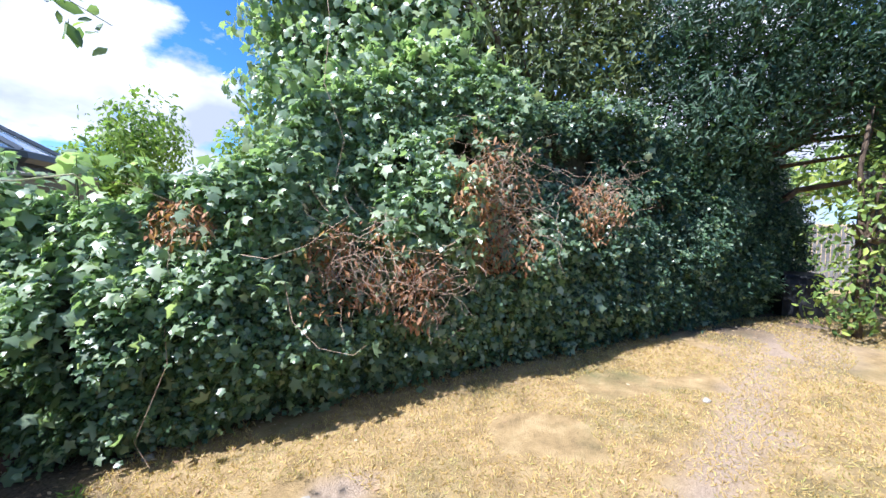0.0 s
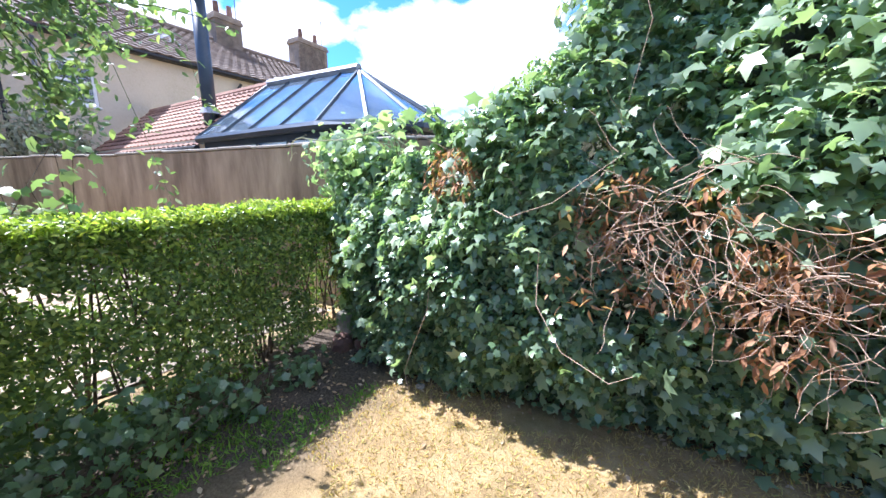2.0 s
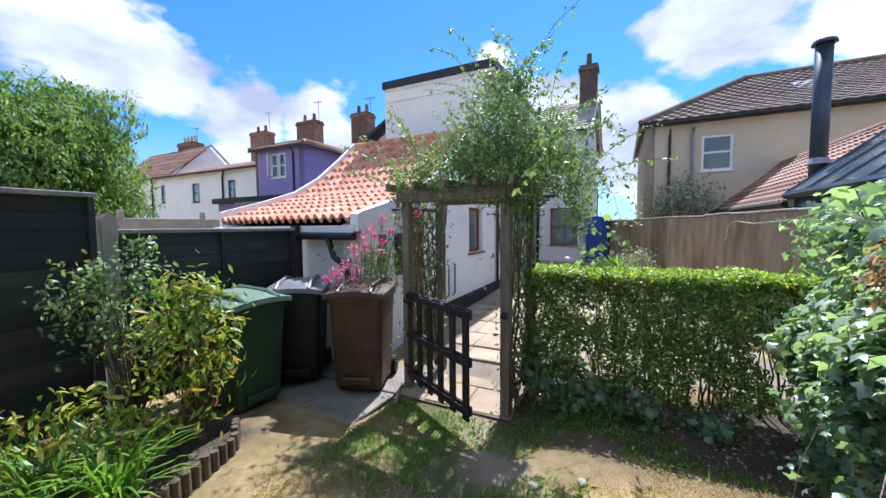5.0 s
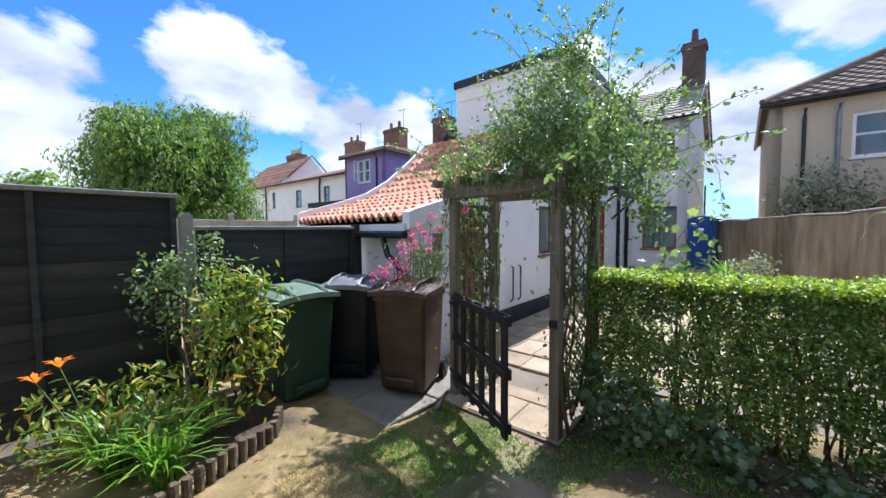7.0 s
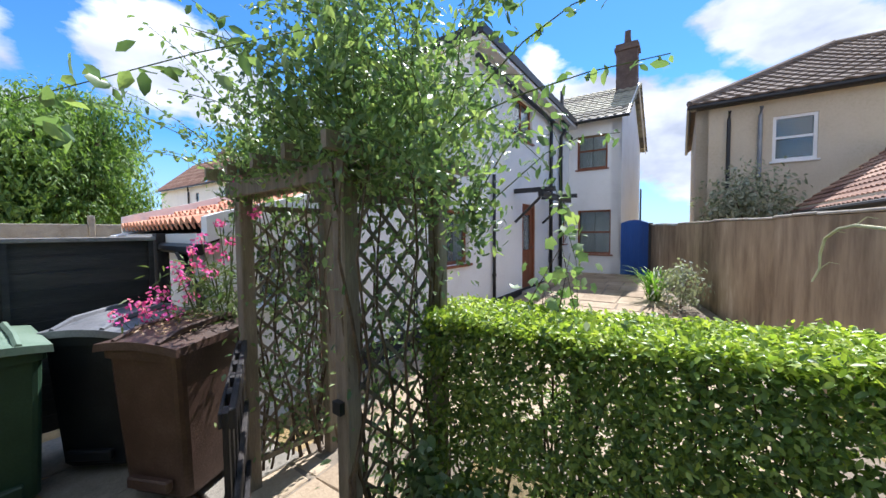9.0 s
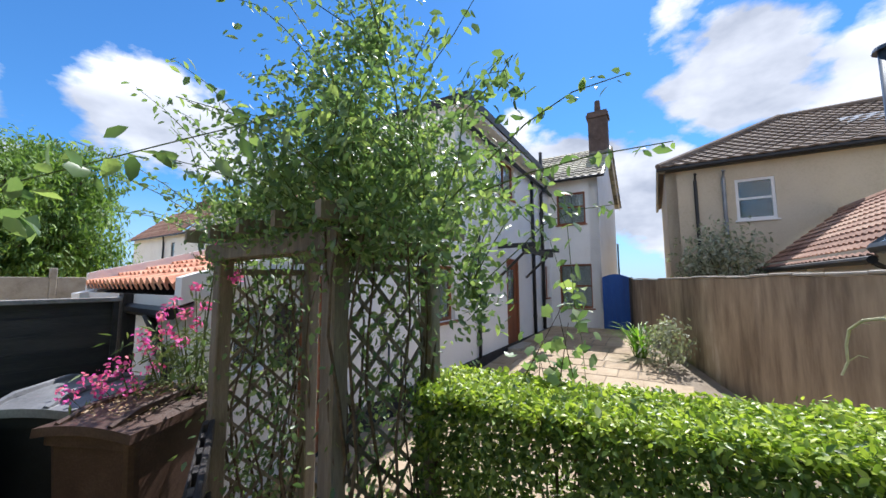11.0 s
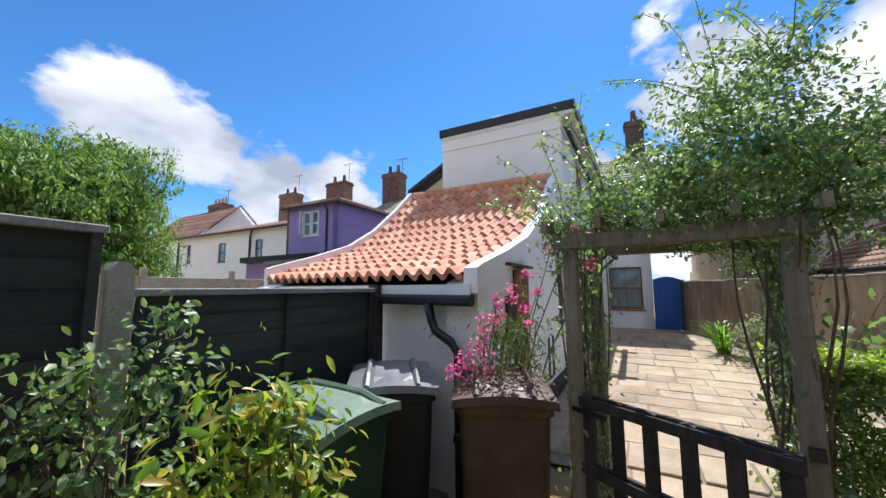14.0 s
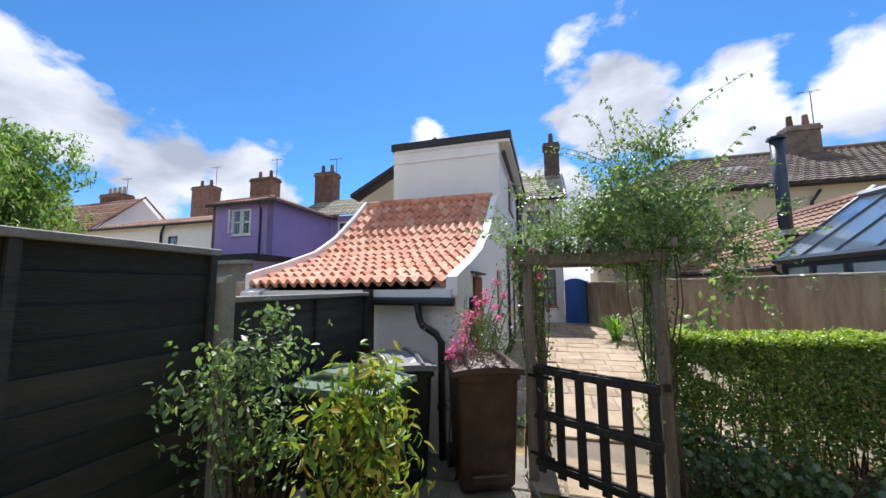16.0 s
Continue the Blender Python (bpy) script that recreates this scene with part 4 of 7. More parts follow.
# ---- cream neighbour ----
def build_cream_house():
    h = thing("neighbour_house", Matrix.Identity(4), "cream rendered two-storey house with hipped brown tiled roof", "house")
    m = facing(at(11.5, 3.6), HV)
    wall("wall", m, 17.0, 0, 5.33, 0.3, CREAM, [(1.68, 2.55, 3.53, 4.72), (9.5, 10.4, 3.53, 4.72)], parent=h)
    w = wall("wall", facing(at(18.5, 3.6), -HU), 7.0, 0, 5.33, 0.3, CREAM, parent=h)
    for x in (1.68, 9.5):
        window("window", m, x, x + 0.87, 3.53, 4.72, WHITE_PLASTIC, "white plastic casement window", h, rails=(0.52,), bar=0.075, inset=0.03)
    e = 0.28
    A, B, C, D = at(11.5 - e, 3.7 - e, 5.3), at(11.5 - e, 20.6, 5.3), at(15, 20.6, 7.5), at(15, 7.2, 7.5)
    tagged(part("roof", tile_sheet((A, B, C, D), 50, 18, 0.035, 0.035), BROWN_TILE, h), kind="stuff")
    E_ = at(18.8, 3.7 - e, 5.3)
    tagged(part("roof", tile_sheet((E_, A, D, D + Vector((0.01, 0, 0))), 24, 18, 0.035, 0.035), BROWN_TILE, h), kind="stuff")
    deck = bmesh.new()
    for quad in ((A, B, C, D), (E_, A, D)):
        deck.faces.new([deck.verts.new(v + Vector((0, 0, -0.06))) for v in quad])
    part("roof_deck", deck, BROWN_TILE, h)
    for p, q in ((A, D), (D, C)):
        part("ridge", tubed([p + Vector((0, 0, 0.04)), q + Vector((0, 0, 0.06))], 0.1, sides=8), BROWN_TILE, h)
    bm = bmesh.new()
    tube(bm, [A + Vector((0, 0, -0.07)), B + Vector((0, 0, -0.07))], 0.06, sides=8)
    tube(bm, [A + Vector((0, 0, -0.07)), E_ + Vector((0, 0, -0.07))], 0.06, sides=8)
    part("gutter", bm, BLACK, h)
    part("fascia", boxed(-0.15, 17.0, -0.2, -0.0, 5.18, 5.3, m), BLACK, h)
    part("downpipe", tubed([at(11.3, 4.35, 5.0), at(11.44, 4.35, 4.8), at(11.44, 4.35, 0.2)], 0.045), BLACK, h)
    part("downpipe", tubed([at(11.3, 5.02, 5.0), at(11.44, 5.02, 4.8), at(11.44, 5.02, 3.0)], 0.05), LEAD, h)
    part("downpipe", tubed([at(11.3, 10.2, 5.0), at(11.44, 10.0, 4.6), at(11.44, 9.9, 3.0)], 0.05), BLACK, h)
    s = facing(at(12.9, 9.2), HV)
    up = Matrix.LocRotScale(at(13.2, 8.6, 6.35), facing((0, 0, 0), HV).to_quaternion(), None) @ Matrix.Rotation(math.atan2(2.38, 3.78), 4, "X")
    part("skylight", boxed(-0.5, 0.5, -0.4, 0.4, 0.06, 0.12, up), LEAD, h, "pale roof window")


build_cream_house()
chimney(at(15, 11.9), 1.15, 0.7, 7.0, 8.6, 2, GREY_BRICK, "grey-brown brick chimney with clay pots on the cream house", None, 1.6)
chimney(at(15, 16.4), 1.9, 0.8, 7.0, 8.9, 2, GREY_BRICK, "broad grey-brown brick chimney on the cream house", None, 1.4)


def build_extension():
    x = thing("neighbour_extension", Matrix.Identity(4), "single-storey rendered extension with red tiled roof", "building")
    A, B, C, D = at(11.4, 5.62, 2.12), at(5.2, 5.62, 2.12), at(5.2, 7.35, 3.58), at(11.4, 7.35, 3.58)
    tagged(part("roof", tile_sheet((A, B, C, D), 30, 11, 0.035, 0.035), PANTILE_FAR, x), kind="stuff")
    part("ridge", tubed([D, C], 0.1, sides=8), PANTILE_FAR, x)
    bm = bmesh.new()
    prism(bm, [(5.9, 0), (9.2, 0), (9.2, 2.0), (7.35, 3.45), (5.9, 2.25)], 0, 0.25, facing(at(5.45, 0), HV))
    part("wall", bm, RENDER_WHITE, x)
    wall("wall", facing(at(5.45, 5.9), HU), 5.9, 0, 2.25, 0.25, CREAM, [(1.6, 2.4, 1.2, 2.05)], parent=x)
    part("gutter", tubed([at(11.3, 5.56, 2.08), at(5.2, 5.56, 2.08)], 0.055, sides=8), BLACK, x)
    part("flashing", tubed([at(5.16, 5.6, 2.2), at(5.16, 7.35, 3.66)], 0.07, sides=6), LEAD, x, "lead flashing at the verge")
    part("downpipe", tubed([at(5.3, 5.56, 2.08), at(5.35, 5.75, 1.95), at(5.35, 5.8, 0.2)], 0.04), BLACK, x)
    f = thing("flue_pipe", Matrix.Translation(at(5.95, 6.25)), "dark slate-grey metal stove flue with rain cap", "flue")
    part("pipe", tubed([(0, 0, 2.5), (0, 0, 5.1)], 0.13, sides=16), GREY_METAL, f, smooth=True)
    part("cap", tubed([(0, 0, 5.1), (0, 0, 5.16)], 0.19, 0.17, 16), GREY_METAL, f)
    part("storm_collar", tubed([(0, 0, 2.85), (0, 0, 2.97)], 0.2, 0.14, 16), LEAD, f, "lead collar at the roof")


build_extension()


def build_conservatory():
    c = thing("conservatory", Matrix.Identity(4), "dark grey metal-framed conservatory with hipped glass roof", "conservatory")
    ridge = [at(5.0, 7.0, 3.42), at(2.35, 6.9, 3.3)]
    eave = [at(5.1, 5.55, 2.24), at(4.3, 5.55, 2.24), at(3.5, 5.55, 2.24), at(2.7, 5.55, 2.24), at(1.9, 5.55, 2.24), at(1.15, 5.75, 2.24), at(0.7, 6.35, 2.24), at(0.6, 7.0, 2.24), at(0.75, 7.7, 2.24), at(1.3, 8.3, 2.24)]
    tops = [ridge[0].lerp(ridge[1], t) for t in (0.0, 0.28, 0.56, 0.84)] + [ridge[1]] * 6
    for i in range(len(eave) - 1):
        bm = bmesh.new()
        vs = [eave[i], eave[i + 1], tops[i + 1]] + ([tops[i]] if (tops[i] - tops[i + 1]).length > 0.01 else [])
        n = (vs[1] - vs[0]).cross(vs[2] - vs[0]).normalized() * 0.024
        lo = [bm.verts.new(v) for v in vs]
        hi = [bm.verts.new(v + n) for v in vs]
        bm.faces.new(lo[::-1])
        bm.faces.new(hi)
        for k in range(len(vs)):
            bm.faces.new((lo[k], lo[(k + 1) % len(vs)], hi[(k + 1) % len(vs)], hi[k]))
        part("roof_pane", bm, ROOF_GLASS, c)
    for e, t in zip(eave, tops):
        up = Vector((0, 0, 0.03))
        part("rafter", tubed([e + up, t + up], 0.035, sides=4), GREY_METAL, c)
    part("ridge_cap", tubed([r + Vector((0, 0, 0.07)) for r in ridge], 0.07, sides=6), LEAD, c)
    bm = bmesh.new()
    tube(bm, [e + Vector((0, 0, -0.02)) for e in eave], 0.07, sides=6)
    part("eave_gutter", bm, GREY_METAL, c)
    for p, q in zip(eave, eave[1:]):
        d = q - p
        inward = Vector((-d.y, d.x, 0)).normalized()
        cen = at(3, 7)
        if (cen - p).dot(inward) < 0:
            inward = -inward
        p2, q2 = p + inward * 0.12, q + inward * 0.12
        m = facing(Vector((p2.x, p2.y, 0)), q2 - p2)
        part("sill_wall", boxed(0, d.length, 0, 0.1, 0, 0.7, m), CREAM, c)
        part("side_pane", boxed(0.04, d.length - 0.04, 0.03, 0.04, 0.7, 2.18, m), ROOF_GLASS, c)
        part("side_post", boxed(-0.04, 0.04, 0, 0.08, 0.7, 2.2, m), GREY_METAL, c)
        part("head_rail", boxed(0.04, d.length, 0.0, 0.08, 2.08, 2.2, m), GREY_METAL, c)


ROOF_GLASS = glass_mat("blue_roof_glass", (0.45, 0.6, 0.75), 0.06)
build_conservatory()


# ---- purple house and the terrace beyond ----
def build_purple_house():
    h = thing("purple_house", Matrix.Identity(4), "purple rendered house with hipped tile roof and a lower wing", "house")
    a0, b0, b1, deep, top = 8.1, -9.75, -12.8, 4.2, 5.38
    m = facing(at(a0, b1), HV)
    wall("wall", m, b0 - b1, 0, top, 0.3, PURPLE, [(0.95, 1.9, 4.03, 5.14)], parent=h)
    side = facing(at(a0, b0), HU)
    wall("wall", side, deep, 0, top, 0.3, PURPLE, parent=h)
    part("brick_return", boxed(-0.16, -0.004, 0.0, deep, 0, top, m), BRICK, h, "bare red brick return at the corner")
    window("window", m, 0.95, 1.4, 4.03, 5.14, WHITE_PLASTIC, "white casement window, one leaf ajar", h, rails=(0.5,), bar=0.07, inset=0.0)
    window("window", m, 1.45, 1.9, 4.03, 5.14, WHITE_PLASTIC, "white casement window", h, rails=(0.5,), bar=0.07, inset=0.0)
    leaf = bmesh.new()
    tilted = m @ Matrix.Translation((0.95, 0, 0)) @ Matrix.Rotation(radians(-60), 4, "Z")
    for q in ((0, 0.05, 4.08, 5.1), (0.38, 0.43, 4.08, 5.1), (0.05, 0.38, 4.08, 4.13), (0.05, 0.38, 5.05, 5.1), (0.05, 0.38, 4.57, 4.61)):
        box(leaf, q[0], q[1], -0.04, 0.0, q[2], q[3], tilted)
    part("open_leaf", leaf, WHITE_PLASTIC, h)
    e = 0.28
    A, B, C = at(a0 - e, b1 - e, top), at(a0 - e, b0 + e, top), at(a0 + deep, b0 + e, top)
    P = at(a0 + 1.5, (b0 + b1) / 2, top + 0.62)
    Q = at(a0 + deep, (b0 + b1) / 2, top + 0.62)
    tagged(part("roof", tile_sheet((A, B, P + Vector((0.02, 0, 0)), P), 16, 7, 0.04, 0.03), PANTILE_FAR, h), kind="stuff")
    tagged(part("roof", tile_sheet((B, C, Q, P), 20, 7, 0.04, 0.03), PANTILE_FAR, h), kind="stuff")
    tagged(part("roof", tile_sheet((at(a0 + deep, b1 - e, top), A, P, Q), 20, 7, 0.04, 0.03), PANTILE_FAR, h), kind="stuff")
    for p, q in ((A, P), (B, P), (P, Q)):
        part("hip", tubed([p + Vector((0, 0, 0.05)), q + Vector((0, 0, 0.06))], 0.08, sides=6), PANTILE_FAR, h)
    bm = bmesh.new()
    tube(bm, [A + Vector((0, 0, -0.06)), B + Vector((0, 0, -0.06)), C + Vector((0, 0, -0.06))], 0.05, sides=6)
    part("gutter", bm, BLACK, h)
    part("downpipe", tubed([at(a0 - 0.25, b0 - 0.55, top - 0.06), at(a0 - 0.06, b0 - 0.6, top - 0.3), at(a0 - 0.06, b0 - 0.6, 3.2)], 0.045), BLACK, h)
    # wing behind, with its own small window and weathered roof
    w = facing(at(a0 + deep + 0.004, b0 + 0.004), HV)
    wall("wall", w, 4.0, 0, 5.5, 0.3, PURPLE, [(0.35, 0.95, 4.3, 5.2)], parent=h)
    window("window", w, 0.35, 0.95, 4.3, 5.2, WHITE_PLASTIC, "small white window in the wing", h, rails=(0.5,), bar=0.07, inset=0.0)
    E1, E2 = at(a0 + deep - 0.3, b0 - 2.6, 5.5), at(a0 + deep - 0.3, b0 + 4.2, 5.5)
    tagged(part("roof", tile_sheet((E1, E2, at(a0 + deep + 2.6, b0 + 2.6, 7.1), at(a0 + deep + 2.6, b0 - 2.6, 7.1)), 26, 10, 0.045, 0.035), LICHEN_TILE, h), kind="stuff")
    ext = facing(at(6.2, -12.9), HV)
    part("rear_extension", boxed(0, 4.1, 0.0, a0 - 6.21, 0, 2.75, ext), PURPLE, h)
    part("extension_roof", boxed(-0.15, 4.3, -0.2, a0 - 6.21, 2.76, 2.98, ext), BLACK, h, "black felt flat roof")
    part("extension_gutter", boxed(1.8, 4.3, -0.5, -0.21, 2.62, 2.74, ext), LEAD, h)
    part("roller_shutter", boxed(1.9, 4.1, -0.04, -0.004, 1.2, 2.6, ext), LEAD, h, "pale blue-grey shutter")


build_purple_house()
chimney(at(14.95, -11.9), 1.25, 0.8, 6.0, 8.85, 2, BRICK, "tall red-brown brick chimney with two pots", None, 0.9)
chimney(at(15.8, -17.4), 1.8, 0.8, 7.0, 9.3, 2, BRICK, "red-brown brick chimney with clay pots behind the purple house", None, 1.3)
chimney(at(16.7, -23.7), 1.8, 0.9, 6.5, 9.5, 2, BRICK, "broad red-brown brick chimney on the terrace roof", None, 1.5)


def build_terrace():
    h = thing("terrace_house", Matrix.Identity(4), "white rendered terrace with weathered red tiled roofs", "house", "terrace houses")
    a0, top = 10.2, 5.2
    m = facing(at(a0, -32.0), HV)
    holes = [(6.2, 6.7, 3.5, 4.7), (9.9, 10.7, 3.4, 4.6), (13.6, 14.3, 3.5, 4.6)]
    wall("wall", m, 19.0, 0, top, 0.3, RENDER_WHITE, holes, parent=h)
    for x0, x1, z0, z1 in holes:
        window("window", m, x0, x1, z0, z1, GREY_METAL, "dark framed sash window", h, rails=(0.5,), bar=0.08, inset=0.04)
    tagged(part("roof", tile_sheet((at(a0 - 0.3, -24.2, top), at(a0 - 0.3, -13.0, top), at(a0 + 3.6, -13.0, 6.45), at(a0 + 3.6, -24.2, 6.45)), 40, 12, 0.05, 0.04), PANTILE_FAR, h), kind="stuff")
    tagged(part("roof", tile_sheet((at(a0 - 0.3, -32.2, top), at(a0 - 0.3, -24.2, top), at(a0 + 2.6, -24.2, 7.75), at(a0 + 2.6, -32.2, 7.75)), 26, 12, 0.05, 0.04), PANTILE_FAR, h), kind="stuff")
    bm = bmesh.new()
    prism(bm, [(0, top - 0.3), (5.2, top - 0.3), (5.2, top), (2.6, 7.66), (0, top)], 0, 0.25, facing(at(a0, -24.45), HU))
    part("gable", bm, RENDER_WHITE, h)
    part("gable_verge", tubed([at(a0 - 0.3, -24.2, top + 0.06), at(a0 + 2.6, -24.2, 7.82), at(a0 + 5.4, -24.2, 5.2)], 0.07), PANTILE_FAR, h)
    part("gutter", tubed([at(a0 - 0.35, -32.0, top - 0.04), at(a0 - 0.35, -13.0, top - 0.04)], 0.06), BLACK, h)
    for b in (-26.8, -18.8, -14.6):
        part("downpipe", tubed([at(a0 - 0.3, b + 0.5, top - 0.1), at(a0 - 0.08, b, top - 0.4), at(a0 - 0.08, b, 2.0)], 0.06), BLACK, h)


build_terrace()
chimney(at(13.6, -28.2), 1.9, 0.9, 6.6, 8.5, 4, BRICK, "red-brown brick chimney with a row of pots on the white terrace", COPING, 1.1)
tagged(part("distant_building", boxed(0, 14, 0, 8, 0, 3.2, facing(at(34, 6), HV)), CREAM), "low pale building far beyond the gap", "building")


# ---- fences ----
def lap_panel(p, q, z0, z1, label, rows=12):
    """A larch-lap panel: overlapping boards, frame battens and a cap rail."""
    p, q = Vector((*p, 0)), Vector((*q, 0))
    n = (q - p).length
    f = thing("lap_fence", facing(p, q - p), label, "fence", "dark fence panels")
    h = (z1 - 0.04 - z0) / rows
    rnd = random.Random(int(p.x * 100))
    for r in range(rows):
        bm = bmesh.new()
        a = z0 + r * h
        k = 9
        lo = [rnd.uniform(-0.006, 0.006) for _ in range(k + 1)]
        ring = []
        for i in range(k + 1):
            x = 0.02 + (n - 0.04) * i / k
            ring.append([bm.verts.new((x, y, z)) for y, z in ((-0.034, a + lo[i]), (-0.004, a + h + 0.014), (0.004, a + h + 0.014), (-0.016, a + lo[i]))])
        for u, v in zip(ring, ring[1:]):
            for e in range(4):
                bm.faces.new((u[e], v[e], v[(e + 1) % 4], u[(e + 1) % 4]))
        bm.faces.new(ring[0]), bm.faces.new(ring[-1][::-1])
        part("board", bm, FENCE_WOOD, f)
    for x in (0.02, n * 0.5, n - 0.06):
        part("batten", boxed(x, x + 0.04, 0.006, 0.03, z0, z1 - 0.04), FENCE_WOOD, f)
    part("cap_rail", boxed(0.0, n, -0.04, 0.04, z1 - 0.04, z1, bevel=0.005), FENCE_CAP, f, "silvered cap rail")
    return f


def concrete_post(x, y, z, label="rough concrete fence post with chamfered top"):
    bm = bmesh.new()
    prism(bm, [(-0.05, -0.1), (0.05, -0.1), (0.05, z - 0.04), (0.02, z), (-0.02, z), (-0.05, z - 0.04)], -0.05, 0.05)
    ob = part("fence_post", bm, CONCRETE)
    ob.matrix_world = facing((x, y, 0), HU)
    tagged(ob, label, "post", "fence posts")


fence_at = lambda s: Vector((1.2, -1.9, 0)) + s * HU
lap_panel(fence_at(1.93)[:2], fence_at(0.06)[:2], 0.1, 1.71, "dark creosoted lap fence panel beside the lean-to")
for k in range(3):
    lap_panel(fence_at(-0.06 - 1.86 * k)[:2], fence_at(-1.86 - 1.86 * k)[:2], 0.1, 2.01, "tall dark creosoted lap fence panel behind the shrubs", 13)
    concrete_post(*fence_at(-1.86 * k)[:2], 1.84 if k == 0 else 2.0)
tagged(part("fence_post", boxed(-0.05, 0.05, -0.05, 0.05, 0, 1.74, facing(fence_at(1.98), HU)), GATE_WOOD), "dark timber post at the lean-to wall", "post", "fence posts")


def build_far_fence():
    f = thing("concrete_fence", Matrix.Identity(4), "pale grey concrete fence with posts across the next garden", "fence")
    for k in range(9):
        p, q = at(-9 + 2.0 * k, -8.5), at(-7 + 2.0 * k, -8.5)
        m = facing(p, q - p)
        for r in range(4):
            part("gravel_board", boxed(0.06, 1.94, 0, 0.05, 0.5 * r, 0.5 * r + 0.494, m, bevel=0.01), CONCRETE, f)
        part("post", boxed(-0.06, 0.055, -0.03, 0.09, 0, 2.2, m, bevel=0.01), CONCRETE, f)


build_far_fence()


# ---- arch, lattice and gate ----
FL, LB, FR, RB = Vector((-1.24, -0.97, 0)), Vector((-1.83, -1.12, 0)), Vector((-1.60, 0.11, 0)), Vector((-2.25, -0.1, 0))


def build_arch():
    arch = thing("rose_arch", Matrix.Identity(4), "weathered timber garden arch with lattice sides, overgrown by roses", "arch")
    for p in (FL, LB, FR, RB):
        m = facing(p, FR - FL)
        part("post", boxed(-0.045, 0.045, -0.045, 0.045, -0.22, 2.02, m, bevel=0.008), GREY_WOOD, arch)
    for p, q in ((FL, FR), (LB, RB)):
        m = facing(p, q - p)
        n = (q - p).length
        for y in (-0.075, 0.05):
            part("beam", boxed(-0.1, n + 0.1, y, y + 0.03, 1.97, 2.07, m, bevel=0.006), GREY_WOOD, arch)
    for t in (-0.1, 0.2, 0.5, 0.8, 1.1):
        p, q = FL.lerp(FR, t), LB.lerp(RB, t)
        d = (q - p).normalized()
        part("joist", boxed(-0.18, (q - p).length + 0.18, -0.02, 0.02, 2.085, 2.16, facing(p, d)), GREY_WOOD, arch)
    for p, q in ((FL, LB), (FR, RB)):
        m = facing(p, q - p)
        w0, w1, z0, z1 = 0.06, (q - p).length - 0.06, 0.12, 1.9
        for z in (z0, z1):
            part("lattice_rail", boxed(w0, w1, -0.015, 0.015, z - 0.02, z + 0.02, m), GREY_WOOD, arch)
        w = w1 - w0
        for lean in (1, -1):
            c = z0 - w
            while c < z1:
                s0, s1 = max(0, z0 - c), min(w, z1 - c)
                if s1 - s0 > 0.04:
                    xa, xb = (w0 + s0, w0 + s1) if lean > 0 else (w1 - s0, w1 - s1)
                    bm = bmesh.new()
                    y = 0.004 if lean > 0 else -0.008
                    pts = [(xa, c + s0 - 0.014), (xa, c + s0 + 0.014), (xb, c + s1 + 0.014), (xb, c + s1 - 0.014)]
                    prism(bm, pts, y, y + 0.008, m)
                    part("lattice_strip", bm, GREY_WOOD, arch)
                c += 0.17
    latch = part("latch", boxed(-0.03, 0.03, -0.075, -0.046, 0.86, 0.92, facing(FR, FR - FL)), BLACK, arch, "black iron latch")
    return arch


arch = build_arch()
GATE_A, GATE_B = Vector((-1.19, -0.91, 0)), Vector((-1.08, 0.15, 0))


def build_gate():
    m = facing(GATE_A + Vector((0, 0, 0.0)), GATE_B - GATE_A)
    w = (GATE_B - GATE_A).length
    g = thing("picket_gate", m, "dark stained timber picket gate standing ajar", "gate")
    for i in range(6):
        x = 0.02 + i * (w - 0.1) / 5
        top = 1.03 - 0.02 * i / 5
        bm = bmesh.new()
        prism(bm, [(x, 0.06), (x + 0.075, 0.06), (x + 0.075, top - 0.01), (x + 0.037, top), (x, top - 0.01)], -0.012, 0.01)
        part("picket", bm, GATE_WOOD, g)
    for z in (0.1, 0.52, 0.93):
        part("rail", boxed(0.0, w, 0.011, 0.04, z, z + 0.085, bevel=0.005), GATE_WOOD, g)
        part("facing_rail", boxed(0.0, w, -0.026, -0.0125, z + 0.01, z + 0.075, bevel=0.004), GATE_WOOD, g)
    for z in (0.2, 0.9):
        part("hinge", boxed(-0.05, 0.2, -0.032, -0.0265, z, z + 0.03), BLACK, g, "black strap hinge")


build_gate()


